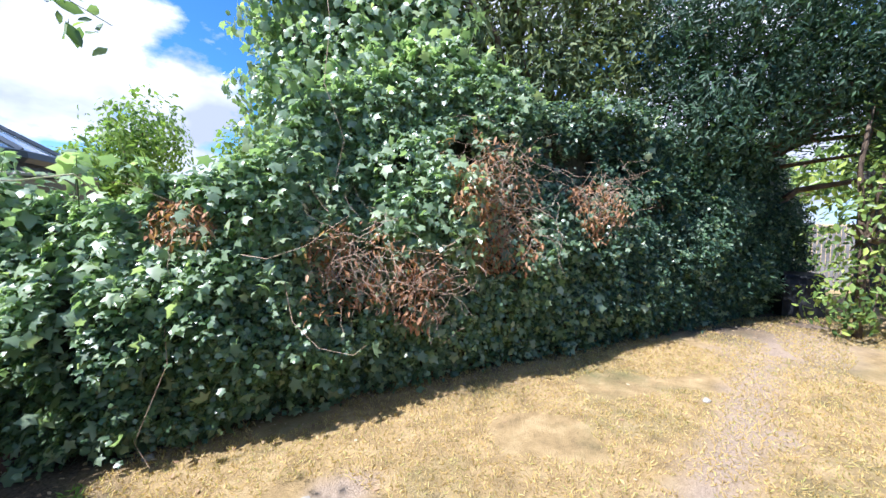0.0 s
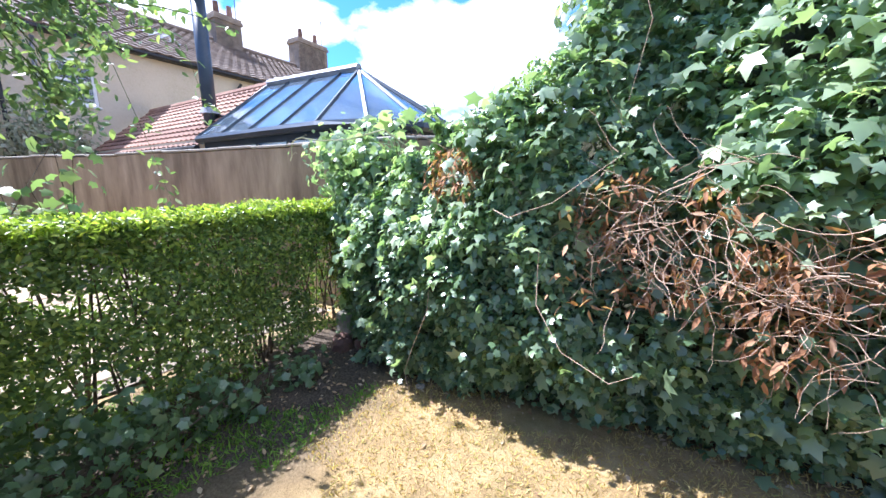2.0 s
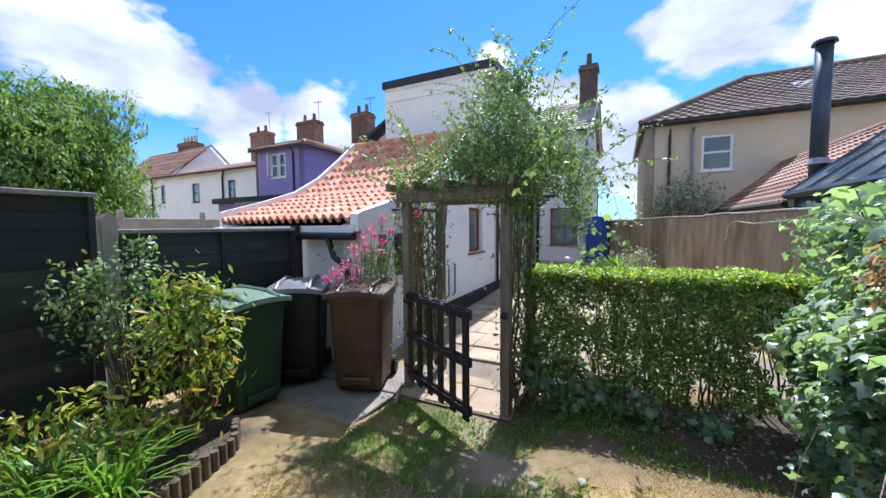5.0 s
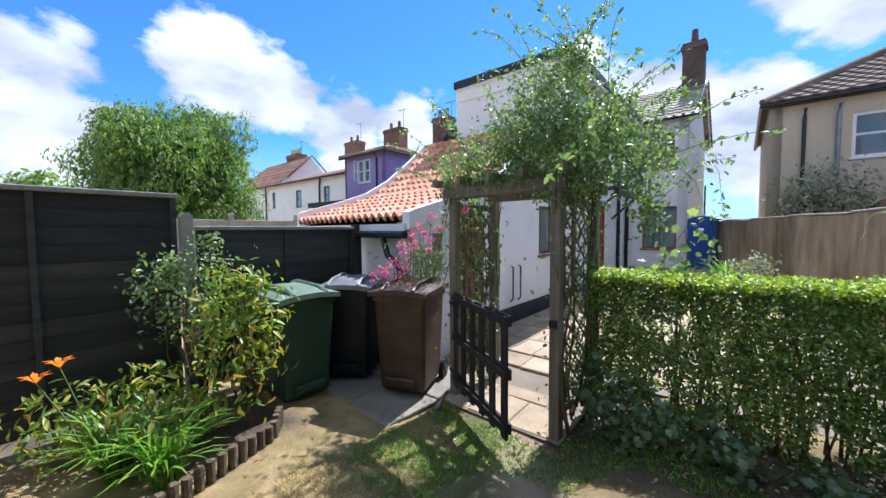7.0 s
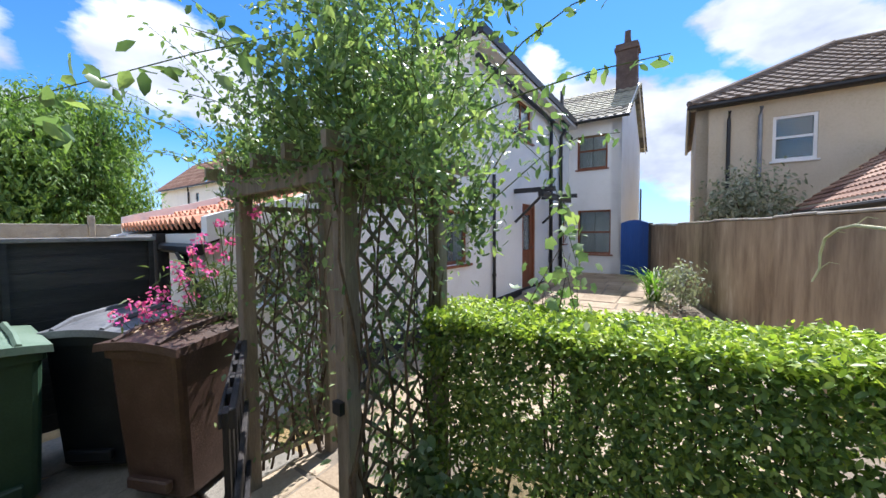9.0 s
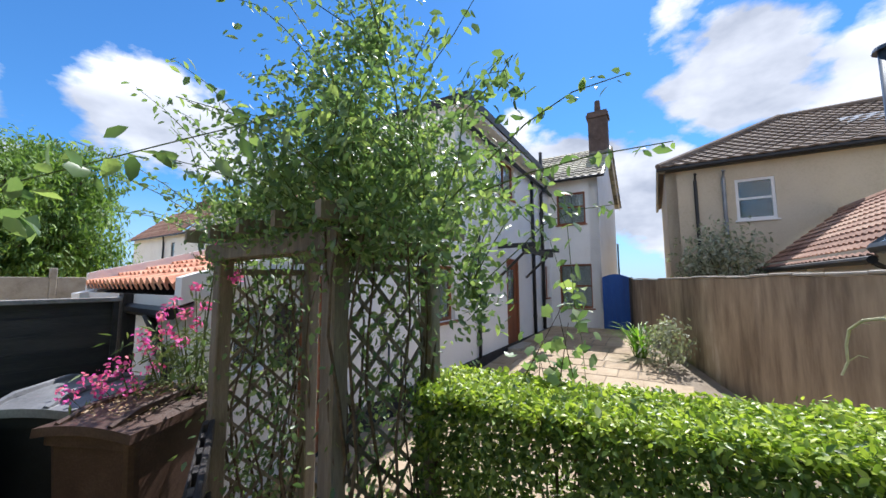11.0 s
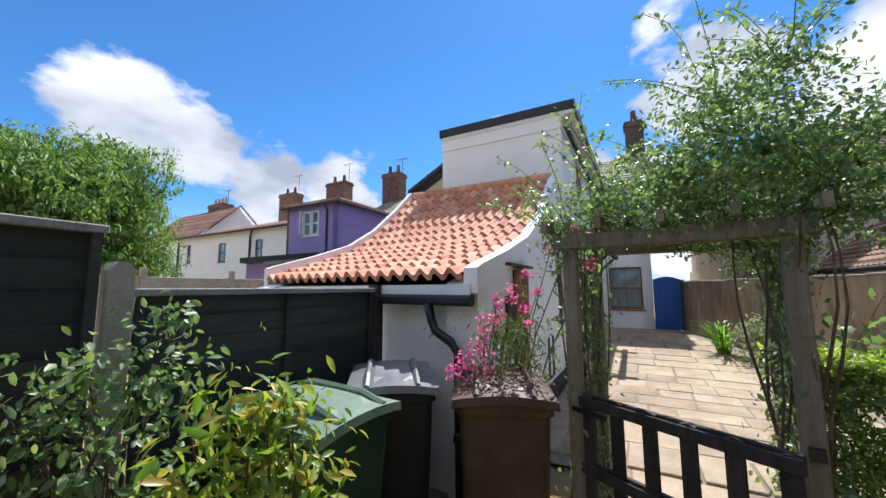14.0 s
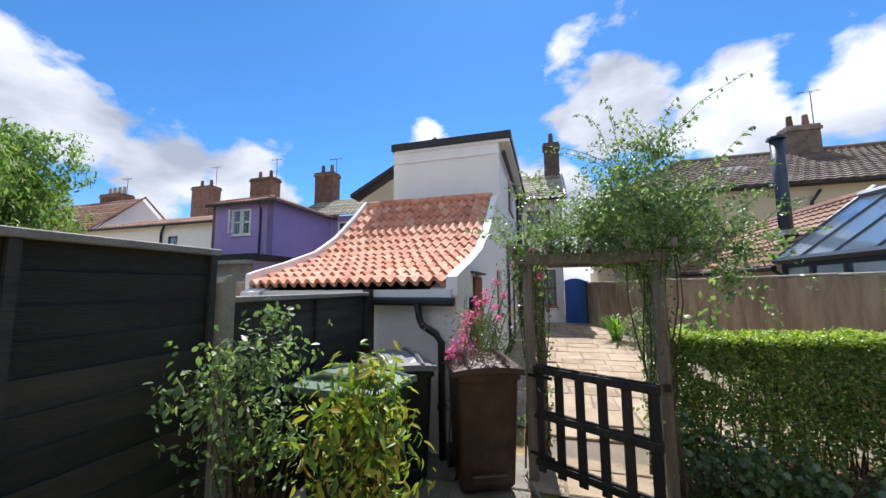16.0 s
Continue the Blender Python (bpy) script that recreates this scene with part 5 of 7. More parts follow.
# ---- wheelie bins ----
def wheelie_bin(cx, cy, d, material, lid_material, label, tilt=0.0):
    """d: the way its width runs; its front looks to the right of that."""
    m = facing((cx, cy, 0), d)
    b = thing("wheelie_bin", m, label, "bin", "wheelie bins")
    w0, w1, d0, d1, h = 0.245, 0.285, 0.275, 0.34, 0.97
    bm = bmesh.new()
    rings = []
    for z, w, dd in ((0.05, w0 - 0.02, d0 - 0.02), (0.08, w0, d0), (0.55, (w0 + w1) / 2, (d0 + d1) / 2), (0.9, w1 - 0.008, d1 - 0.01), (0.9, w1 + 0.012, d1 + 0.01), (h, w1 + 0.014, d1 + 0.012)):
        pts = []
        for sx, sy in ((-1, -1), (1, -1), (1, 1), (-1, 1)):
            for k in range(4):
                ang = math.atan2(sy, sx) - math.pi / 4 + math.pi / 2 * k / 3
                pts.append(bm.verts.new((sx * (w - 0.05) + 0.05 * math.cos(ang), sy * (dd - 0.05) + 0.05 * math.sin(ang), z)))
        rings.append(pts)
    for p, q in zip(rings, rings[1:]):
        for k in range(16):
            bm.faces.new((p[k], p[(k + 1) % 16], q[(k + 1) % 16], q[k]))
    bm.faces.new(rings[0][::-1])
    part("body", bm, material, b)
    part("grip_panel", boxed(-0.16, 0.16, -d1 + 0.0, -d1 + 0.05, 0.12, 0.19, bevel=0.01), material, b)
    bm = bmesh.new()
    # domed lid with a turned-down lip
    n = 10
    top = []
    for j in range(n + 1):
        row = []
        for i in range(n + 1):
            u, v = i / n * 2 - 1, j / n * 2 - 1
            edge = max(abs(u), abs(v))
            z = 0.985 + 0.055 * (1 - u * u) * (1 - 0.5 * v * v) + (0.012 if 0.25 < abs(u) < 0.6 and -0.7 < v < 0.7 else 0) + 0.02 * (v + 1) / 2
            row.append(bm.verts.new((u * (w1 + 0.03), v * (d1 + 0.035), z)))
        top.append(row)
    for r, s in zip(top, top[1:]):
        for i in range(n):
            bm.faces.new((r[i], r[i + 1], s[i + 1], s[i]))
    rim = top[0] + [r[-1] for r in top[1:]] + top[-1][-2::-1] + [r[0] for r in top[-2:0:-1]]
    low = [bm.verts.new((v.co.x * 1.012, v.co.y * 1.012, v.co.z - 0.045)) for v in rim]
    for k in range(len(rim)):
        bm.faces.new((rim[k], low[k], low[(k + 1) % len(rim)], rim[(k + 1) % len(rim)]))
    bmesh.ops.recalc_face_normals(bm, faces=bm.faces[:])
    lid = part("lid", bm, lid_material, b, smooth=False)
    for x in (-0.17, 0.17):
        part("lid_rib", tubed([(x, -d1 - 0.02, 1.0), (x, -0.2, 1.045), (x, 0.2, 1.06), (x, d1, 1.03)], 0.022, sides=6), lid_material, b)
    part("handle", tubed([(-0.24, d1 + 0.07, 0.99), (0.24, d1 + 0.07, 0.99)], 0.018), material, b)
    for x in (-0.2, 0.0, 0.2):
        part("hinge_bracket", boxed(x - 0.02, x + 0.02, d1 - 0.01, d1 + 0.085, 0.94, 0.985), material, b)
    for x in (-1, 1):
        wheel = part("wheel", tubed([(x * 0.23, d0 + 0.05, 0.1), (x * 0.29, d0 + 0.05, 0.1)], 0.1, sides=18), BLACK_BIN, b, "black rubber wheel")
        part("hub", tubed([(x * 0.285, d0 + 0.05, 0.1), (x * 0.3, d0 + 0.05, 0.1)], 0.04, sides=10), GREY_METAL, wheel)
    part("axle", tubed([(-0.23, d0 + 0.05, 0.1), (0.23, d0 + 0.05, 0.1)], 0.012), GREY_METAL, b)
    return b


wheelie_bin(0.28, -1.69, -HU, GREEN_BIN, GREEN_LID, "green plastic wheelie bin with pale sunlit lid").matrix_world = facing((0.28, -1.69, -0.05), HU) @ Matrix.Diagonal((1.0, 1.0, 1.09, 1))
wheelie_bin(-0.4, -2.0, (-0.87, 0.49), BLACK_BIN, DUSTY_SHEEN_LID, "black plastic wheelie bin with dusty shining lid").matrix_world = facing((-0.4, -2.0, -0.05), (-0.87, 0.49)) @ Matrix.Diagonal((1.0, 1.0, 1.1, 1))
wheelie_bin(-0.86, -1.33, (-0.72, 0.69), BROWN_BIN, BROWN_BIN, "brown plastic wheelie bin with dusty lid beside the gate").matrix_world = facing((-0.88, -1.32, -0.05), (-0.72, 0.69)) @ Matrix.Diagonal((1.0, 1.0, 1.1, 1))


# ---- climbing rose, pink flowers, shrubs ----
def build_rose():
    r = thing("climbing_rose", Matrix.Translation((-1.7, -0.3, 2.1)), "leafy climbing rose sprawling over the arch", "climbing plant")
    blobs = [((-1.3, -0.75, 2.28), (0.3, 0.36, 0.2)), ((-1.5, -0.35, 2.4), (0.4, 0.42, 0.3)), ((-1.65, 0.05, 2.48), (0.42, 0.44, 0.38)), ((-1.8, 0.36, 2.35), (0.36, 0.34, 0.3)),
             ((-2.1, 0.0, 2.42), (0.4, 0.42, 0.34)), ((-2.0, -0.5, 2.42), (0.38, 0.4, 0.32)), ((-1.7, -0.15, 2.85), (0.32, 0.38, 0.3)), ((-1.75, 0.15, 3.0), (0.22, 0.26, 0.22)),
             ((-2.2, -0.15, 1.88), (0.14, 0.2, 0.14)), ((-1.95, -0.35, 1.98), (0.14, 0.26, 0.08)), ((-1.75, 0.68, 2.05), (0.16, 0.18, 0.2)), ((-2.0, 0.6, 1.8), (0.14, 0.14, 0.2)), ((-1.25, -1.05, 2.05), (0.16, 0.2, 0.24)), ((-1.36, -0.6, 2.12), (0.16, 0.3, 0.12)), ((-1.5, -0.15, 2.12), (0.16, 0.3, 0.13)), ((-1.68, 0.3, 2.1), (0.2, 0.25, 0.16)), ((FR.x, FR.y, 2.0), (0.17, 0.17, 0.2)), ((FL.x, FL.y, 2.08), (0.17, 0.17, 0.15)), ((FL.x * 0.4 + FR.x * 0.6, FL.y * 0.4 + FR.y * 0.6, 2.06), (0.12, 0.2, 0.1))]
    p, f = blob_points(blobs, 1050, 11, 0.55, 0.85)
    rng = np.random.default_rng(3)
    f = f + np.array([0, 0, 0.8])
    leaves("foliage", p, f, rng.uniform(0.024, 0.05, len(p)), OVATE, ROSE, r, 0.5, 12, spread=0.7)
    bm = bmesh.new()
    rnd = random.Random(4)
    sp, sf = [], []
    # long arching shoots with leaves along them
    for k in range(120):
        a = rnd.uniform(0, math.tau)
        c = rnd.choice(blobs)[0]
        s = Vector(c)
        reach, up = rnd.uniform(0.2, 0.75), rnd.uniform(0.3, 1.05)
        d = Vector((math.cos(a), math.sin(a), 0))
        pts = [s + d * reach * t + Vector((0, 0, up * (t - 0.45 * t * t))) + Vector((rnd.uniform(-0.03, 0.03), rnd.uniform(-0.03, 0.03), 0)) for t in (0, 0.25, 0.5, 0.75, 1.0)]
        tube(bm, pts, 0.0035, 0.0015, 4)
        for t in np.linspace(0.25, 1.0, 14):
            i = min(3, int(t * 4))
            q = pts[i].lerp(pts[i + 1], t * 4 - i)
            for _ in range(2):
                sp.append(q + Vector((rnd.uniform(-0.03, 0.03), rnd.uniform(-0.03, 0.03), rnd.uniform(-0.02, 0.02))))
                sf.append((rnd.uniform(-1, 1), rnd.uniform(-1, 1), 0.8))
    for pts in (((-1.9, 0.6, 2.5), (-1.9, 0.8, 2.58), (-1.85, 0.95, 2.5), (-1.8, 1.02, 2.35)), ((-1.9, 0.6, 2.3), (-1.85, 0.8, 2.25), (-1.75, 0.95, 2.05)), ((-1.6, 0.45, 2.4), (-1.35, 0.7, 2.34), (-1.05, 0.86, 2.12), (-0.78, 0.88, 1.96)), ((-2.15, 0.5, 2.3), (-2.3, 0.75, 2.0), (-2.35, 0.85, 1.6), (-2.3, 0.9, 1.35)), ((-2.0, 0.55, 2.4), (-2.05, 0.85, 2.3), (-2.0, 1.05, 2.0), (-1.95, 1.1, 1.75))):
        pts = [Vector(q) for q in pts]
        tube(bm, pts, 0.002, 0.001, 4)
        for k in range(64):
            i = rnd.randrange(len(pts) - 1)
            sp.append(pts[i].lerp(pts[i + 1], rnd.random()) + Vector((rnd.uniform(-0.05, 0.05), rnd.uniform(-0.05, 0.05), rnd.uniform(-0.06, 0.02))))
            sf.append((rnd.uniform(-1, 1), rnd.uniform(-1, 1), 0.6))
    shoots = part("shoot_growth", bm, GREEN_STEM, r)
    tagged(shoots, kind="stuff")
    shoots.matrix_parent_inverse = r.matrix_world.inverted()
    leaves("shoot_foliage", sp, sf, rng.uniform(0.028, 0.058, len(sp)), OVATE, ROSE, r, 0.4, 13, spread=0.6)
    # stems winding up the posts and lattice
    bm = bmesh.new()
    for p0, p1 in ((FL, LB), (FR, RB)):
        for k in range(16):
            t = rnd.random()
            q = p0.lerp(p1, t)
            side = Vector((rnd.uniform(-0.06, 0.06), rnd.uniform(-0.06, 0.06), 0))
            pts = [q + side * (1 + z) + Vector((0.05 * math.sin(z * 5 + k), 0.05 * math.cos(z * 4 + k), z)) for z in np.linspace(0, 2.15, 9)]
            tube(bm, pts, rnd.uniform(0.006, 0.016), 0.004, 5)
    st = tagged(part("stem_tangle", bm, BARK, r), kind="stuff")
    st.matrix_parent_inverse = r.matrix_world.inverted()
    lp, lf = [], []
    for p0, p1, n in ((FL, LB, 1500), (FR, RB, 1500)):
        nrm = Vector(((p1 - p0).y, -(p1 - p0).x, 0)).normalized()
        for k in range(n):
            z = rnd.uniform(0.15, 2.1)
            dens = noise.noise(Vector((z * 2.0, k * 0.001, p0.x)))
            q = p0.lerp(p1, rnd.gauss(0.5, 0.28)) + nrm * rnd.gauss(0, 0.07)
            lp.append(q + Vector((0, 0, z)))
            lf.append(nrm * rnd.choice((-1, 1)) + Vector((0, 0, 0.5)))
    leaves("side_foliage", lp, lf, rng.uniform(0.028, 0.06, len(lp)), OVATE, ROSE, r, 0.8, 14, spread=0.6)
    return r


build_rose()


def build_pink_flowers():
    v = thing("pink_valerian", Matrix.Translation((-1.0, -1.62, 0)), "tall plant with bright pink flower heads behind the brown bin", "flowering plant")
    rnd = random.Random(8)
    heads = [((-0.62, -1.4, 1.22), 0.1), ((-0.72, -1.42, 1.3), 0.09), ((-0.66, -1.45, 1.12), 0.09), ((-0.85, -1.45, 1.38), 0.075), ((-0.95, -1.4, 1.5), 0.07), ((-0.9, -1.52, 1.25), 0.07),
             ((-1.05, -1.35, 1.62), 0.06), ((-1.1, -1.25, 1.8), 0.05), ((-0.5, -1.38, 1.17), 0.07), ((-0.8, -1.35, 1.18), 0.08), ((-1.0, -1.5, 1.42), 0.06), ((-1.22, -1.12, 1.98), 0.06), ((-1.2, -0.9, 2.1), 0.05), ((-1.05, -1.2, 1.45), 0.05), ((-1.12, -1.3, 1.55), 0.055), ((-0.98, -1.3, 1.7), 0.05), ((-1.16, -1.2, 1.68), 0.05), ((-1.3, -0.85, 1.86), 0.05), ((-0.92, -1.38, 1.62), 0.055), ((-0.82, -1.42, 1.48), 0.06)]
    bm = bmesh.new()
    pp, pf, lp, lf = [], [], [], []
    for (c, r) in heads:
        root = Vector((-1.0 + rnd.uniform(-0.15, 0.15), -1.62 + rnd.uniform(-0.1, 0.1), 0))
        tip = Vector(c)
        mid = root.lerp(tip, 0.6) + Vector((-0.05, -0.08, 0.1))
        tube(bm, [root, mid, tip], 0.008, 0.003, 5)
        for k in range(26):
            q = (root.lerp(mid, rnd.random()) if k % 2 else mid.lerp(tip, rnd.random() * 0.85)) + Vector((rnd.uniform(-0.07, 0.07), rnd.uniform(-0.07, 0.07), rnd.uniform(-0.04, 0.04)))
            if q.z > 0.5:
                lp.append(q)
                lf.append((rnd.uniform(-1, 1), rnd.uniform(-1, 1), 0.6))
        for k in range(int(3400 * r * r) + 14):
            d = Vector((rnd.gauss(0, 1), rnd.gauss(0, 1), rnd.gauss(0, 1))).normalized()
            pp.append(tip + d * r * 0.8 * rnd.uniform(0.5, 1.05))
            pf.append(d)
    s = tagged(part("stem_tangle", bm, GREEN_STEM, v), kind="stuff")
    s.matrix_parent_inverse = v.matrix_world.inverted()
    leaves("blossom", pp, pf, 0.026, PETAL, PINK, v, 0.0, 21, "clusters of small pink petals", 0.5)
    for k in range(500):
        q = Vector((rnd.gauss(-1.08, 0.16), rnd.gauss(-1.4, 0.14), rnd.uniform(1.0, 1.5)))
        lp.append(q)
        lf.append((rnd.uniform(-1, 1), rnd.uniform(-1, 1), 0.6))
    leaves("foliage", lp, lf, 0.085, SLIM, CONIFER, v, 0.3, 22, "grey-green narrow leaves", 0.6)


build_pink_flowers()


def shrub(name, root, blobs, per_m2, size, shape, material, label, seed, stem=0.012, category="shrub", forks=3, stem_mat=None, lump=0.4, inner=0.7):
    s = thing(name, Matrix.Translation(root), label, category)
    limbs("stem_tangle", root, blobs, stem, stem_mat or BARK, s, seed, forks)
    p, f = blob_points(blobs, per_m2, seed, lump, inner)
    rng = np.random.default_rng(seed)
    leaves("foliage", p, f + np.array([0, 0, 0.5]), rng.uniform(size * 0.6, size * 1.3, len(p)), shape, material, s, 0.6, seed + 1, spread=0.6)
    return s


shrub("shrub", (0.66, -1.08, 0), [((0.68, -1.1, 0.98), (0.23, 0.22, 0.26)), ((0.6, -1.0, 0.72), (0.22, 0.22, 0.28)), ((0.74, -1.02, 0.55), (0.25, 0.22, 0.32)), ((0.6, -1.15, 1.2), (0.12, 0.12, 0.16)), ((0.78, -1.15, 1.15), (0.1, 0.1, 0.14)), ((0.56, -1.06, 0.95), (0.15, 0.15, 0.24)), ((0.92, -1.1, 0.95), (0.18, 0.17, 0.25)), ((0.72, -1.05, 1.27), (0.18, 0.16, 0.15)), ((0.6, -1.04, 1.2), (0.11, 0.11, 0.14))], 250, 0.085, LANCE, SHRUB, "yellow-green bushy shrub in the narrow border", 31, lump=0.75)
shrub("ivy_clump", (-2.0, 0.5, 0), [((-1.98, 0.3, 0.2), (0.22, 0.25, 0.25)), ((-2.1, 0.62, 0.22), (0.22, 0.28, 0.28)), ((-2.28, 1.0, 0.16), (0.18, 0.25, 0.2)), ((-2.0, 0.12, 0.35), (0.13, 0.16, 0.3)), ((-2.5, 1.5, 0.08), (0.15, 0.22, 0.12))], 420, 0.055, LOBED, IVY_DARK, "dark undergrowth at the foot of the privet hedge", 57, 0.006, lump=0.6)
shrub("rose_bush", (1.1, -1.6, 0), [((1.05, -1.6, 1.25), (0.32, 0.25, 0.28)), ((1.25, -1.5, 0.95), (0.24, 0.2, 0.26)), ((1.0, -1.5, 0.85), (0.2, 0.16, 0.22)), ((1.0, -1.62, 1.55), (0.14, 0.12, 0.14)), ((1.38, -1.6, 1.2), (0.24, 0.14, 0.18)), ((1.25, -1.55, 1.38), (0.18, 0.13, 0.13))], 430, 0.05, OVATE, ROSE, "rose bush climbing by the concrete fence post", 35, lump=0.7)
shrub("low_shrub", (1.3, -1.0, 0), [((1.2, -1.0, 0.35), (0.4, 0.35, 0.35)), ((1.7, -1.1, 0.3), (0.4, 0.3, 0.3))], 300, 0.09, LANCE, SHRUB, "low leafy plants filling the border", 38)


def build_daylily(x, y, label, seed, flower=True, size=1.0, z=0.0):
    d = thing("daylily", Matrix.Translation((x, y, z)) @ Matrix.Scale(size, 4), label, "flowering plant")
    rnd = random.Random(seed)
    bm = bmesh.new()
    for k in range(90):
        a = rnd.uniform(0, math.tau)
        r, h = rnd.uniform(0.15, 0.45), rnd.uniform(0.3, 0.62)
        u = Vector((math.cos(a), math.sin(a), 0))
        s = Vector((-u.y, u.x, 0)) * 0.011
        prev = None
        for i in range(7):
            t = i / 6
            c = Vector((rnd.uniform(-0.0, 0.0), 0, 0)) + u * (0.08 * rnd.random() + r * t ** 1.5) + Vector((0, 0, h * (t * 1.7 - t * t * 0.95)))
            w = s * (1 - t ** 3)
            cur = (bm.verts.new(c - w), bm.verts.new(c + w))
            if prev:
                bm.faces.new((prev[0], prev[1], cur[1], cur[0]))
            prev = cur
    part("strap_leaves", bm, BLADE, d)
    if flower:
        for fx, fy, fz in ((0.28, -0.1, 0.78), (0.36, -0.02, 0.72)):
            part("flower_stalk", tubed([(0.05, 0, 0), (fx * 0.7, fy * 0.7, fz * 0.7), (fx, fy, fz)], 0.006, 0.004, 5), GREEN_STEM, d)
            pf = [(math.cos(k * math.tau / 6), math.sin(k * math.tau / 6), 0.5) for k in range(6)]
            bm = bmesh.new()
            for k in range(6):
                u = Vector((math.cos(k * math.tau / 6), math.sin(k * math.tau / 6), 0))
                n = Vector((-u.y, u.x, 0))
                o = Vector((fx, fy, fz))
                q = [o, o + u * 0.04 - n * 0.018 + Vector((0, 0, 0.05)), o + u * 0.085 + Vector((0, 0, 0.055)), o + u * 0.04 + n * 0.018 + Vector((0, 0, 0.05))]
                vs = [bm.verts.new(c) for c in q]
                bm.faces.new(vs)
            part("flower", bm, ORANGE, d, "open orange lily flower")


shrub("vine_end", (-3.0, 2.25, 0), [((-3.05, 2.1, 1.62), (0.32, 0.3, 0.26)), ((-2.85, 2.2, 1.3), (0.3, 0.25, 0.4)), ((-3.3, 2.3, 1.72), (0.3, 0.3, 0.2)), ((-2.7, 2.2, 1.65), (0.3, 0.3, 0.2))], 420, 0.06, LOBED, IVY, "ivy end of the bank spilling over the hedge corner", 59, 0.008, "climbing plant", lump=0.6)
build_daylily(1.45, -0.75, "clump of strap leaves with orange lily flowers", 3)
build_daylily(1.15, -0.55, "clump of arching green strap leaves", 5, False)
build_daylily(-9.0, -2.2, "bright yellow-green clump of strap leaves on the patio edge", 6, False, 1.7, 0.15)
shrub("patio_shrub", (-8.6, -1.5, 0.2), [((-8.6, -1.5, 0.65), (0.42, 0.42, 0.5))], 260, 0.09, OVATE, GREY_LEAF, "silvery grey-green shrub at the foot of the brown wall", 44)
shrub("grey_bush", at(10.6, 4.8), [(at(10.6, 4.6, 2.6), (0.75, 0.75, 0.85)), (at(10.7, 5.1, 2.1), (0.7, 0.7, 0.9)), (at(10.6, 4.2, 2.0), (0.6, 0.6, 0.8))], 150, 0.12, OVATE, GREY_LEAF, "grey-green bush over the wall by the cream house", 46, 0.03)
shrub("young_maple", (-2.9, 0.3, 0.0), [((-2.85, 0.35, 1.4), (0.2, 0.22, 0.2)), ((-2.95, 0.15, 1.3), (0.2, 0.2, 0.2)), ((-2.85, 0.4, 1.65), (0.1, 0.12, 0.14))], 45, 0.075, LOBED, ROSE, "light green sapling behind the hedge", 48, 0.008)


# ---- clipped hedge ----
def build_hedge():
    h = thing("privet_hedge", Matrix.Translation((-2.5, 0.9, 0)), "clipped privet hedge with bright young growth on top", "hedge")
    p0, p1, depth, top = Vector((-2.08, 0.02, 0)), Vector((-3.25, 2.35, 0)), 0.55, 1.27
    d = (p1 - p0).normalized()
    back = Vector((-d.y, d.x, 0))
    if back.x > 0:
        back = -back
    n = (p1 - p0).length
    rng = np.random.default_rng(9)
    P, F, top_p, top_f = [], [], [], []
    rnd = random.Random(10)
    for k in range(60000):
        face = rnd.random()
        s = rnd.uniform(-0.03, n)
        if face < 0.38:
            z, t, f = rnd.uniform(0.12, top), rnd.uniform(-0.03, 0.12), -back
        elif face < 0.62:
            z, t, f = top - abs(rnd.gauss(0, 0.05)) + 0.05 * noise.noise(Vector((s * 3, 0, 1))), rnd.uniform(-0.02, depth), Vector((0, 0, 1))
        elif face < 0.85:
            z, t, f = rnd.uniform(0.15, top), depth - rnd.uniform(-0.03, 0.12), back
        else:
            z, t, f = rnd.uniform(0.5, top), rnd.uniform(0, depth), Vector((0, 0, 1))
        bulge = 0.1 * noise.noise(Vector((s * 1.7, z * 2.0, face > 0.5)))
        gap = noise.noise(Vector((s * 2.6, z * 2.6, 7.0)))
        if z < 0.9 and gap > 0.1 + 0.32 * z - 0.3 * max(0.0, s / n - 0.3):
            continue
        if z < 1.12 and noise.noise(Vector((s * 9.0, z * 9.0, 3.0))) > 0.3:
            continue
        q = p0 + d * s + back * (t + bulge) + Vector((0, 0, z))
        young = z > top - 0.07 and rnd.random() < 0.75
        (top_p if young else P).append(q)
        (top_f if young else F).append(f + Vector((0, 0, 0.35)))
    leaves("foliage", P, F, rng.uniform(0.023, 0.048, len(P)), OVATE, PRIVET, h, 0.15, 15, spread=0.65)
    leaves("young_growth", top_p, top_f, rng.uniform(0.023, 0.046, len(top_p)), OVATE, YOUNG_PRIVET, h, 0.1, 16, "lime-green young leaves", 0.65)
    bm = bmesh.new()
    for k in range(60):
        s = rnd.uniform(0, n)
        q = p0 + d * s + back * rnd.uniform(0.15, 0.4)
        tube(bm, [q, q + Vector((rnd.uniform(-0.08, 0.08), rnd.uniform(-0.08, 0.08), 0.4)), q + Vector((rnd.uniform(-0.2, 0.2), rnd.uniform(-0.2, 0.2), 1.15))], rnd.uniform(0.006, 0.014), 0.003, 5)
    st = tagged(part("stem_tangle", bm, BARK, h), kind="stuff")
    st.matrix_parent_inverse = h.matrix_world.inverted()


build_hedge()


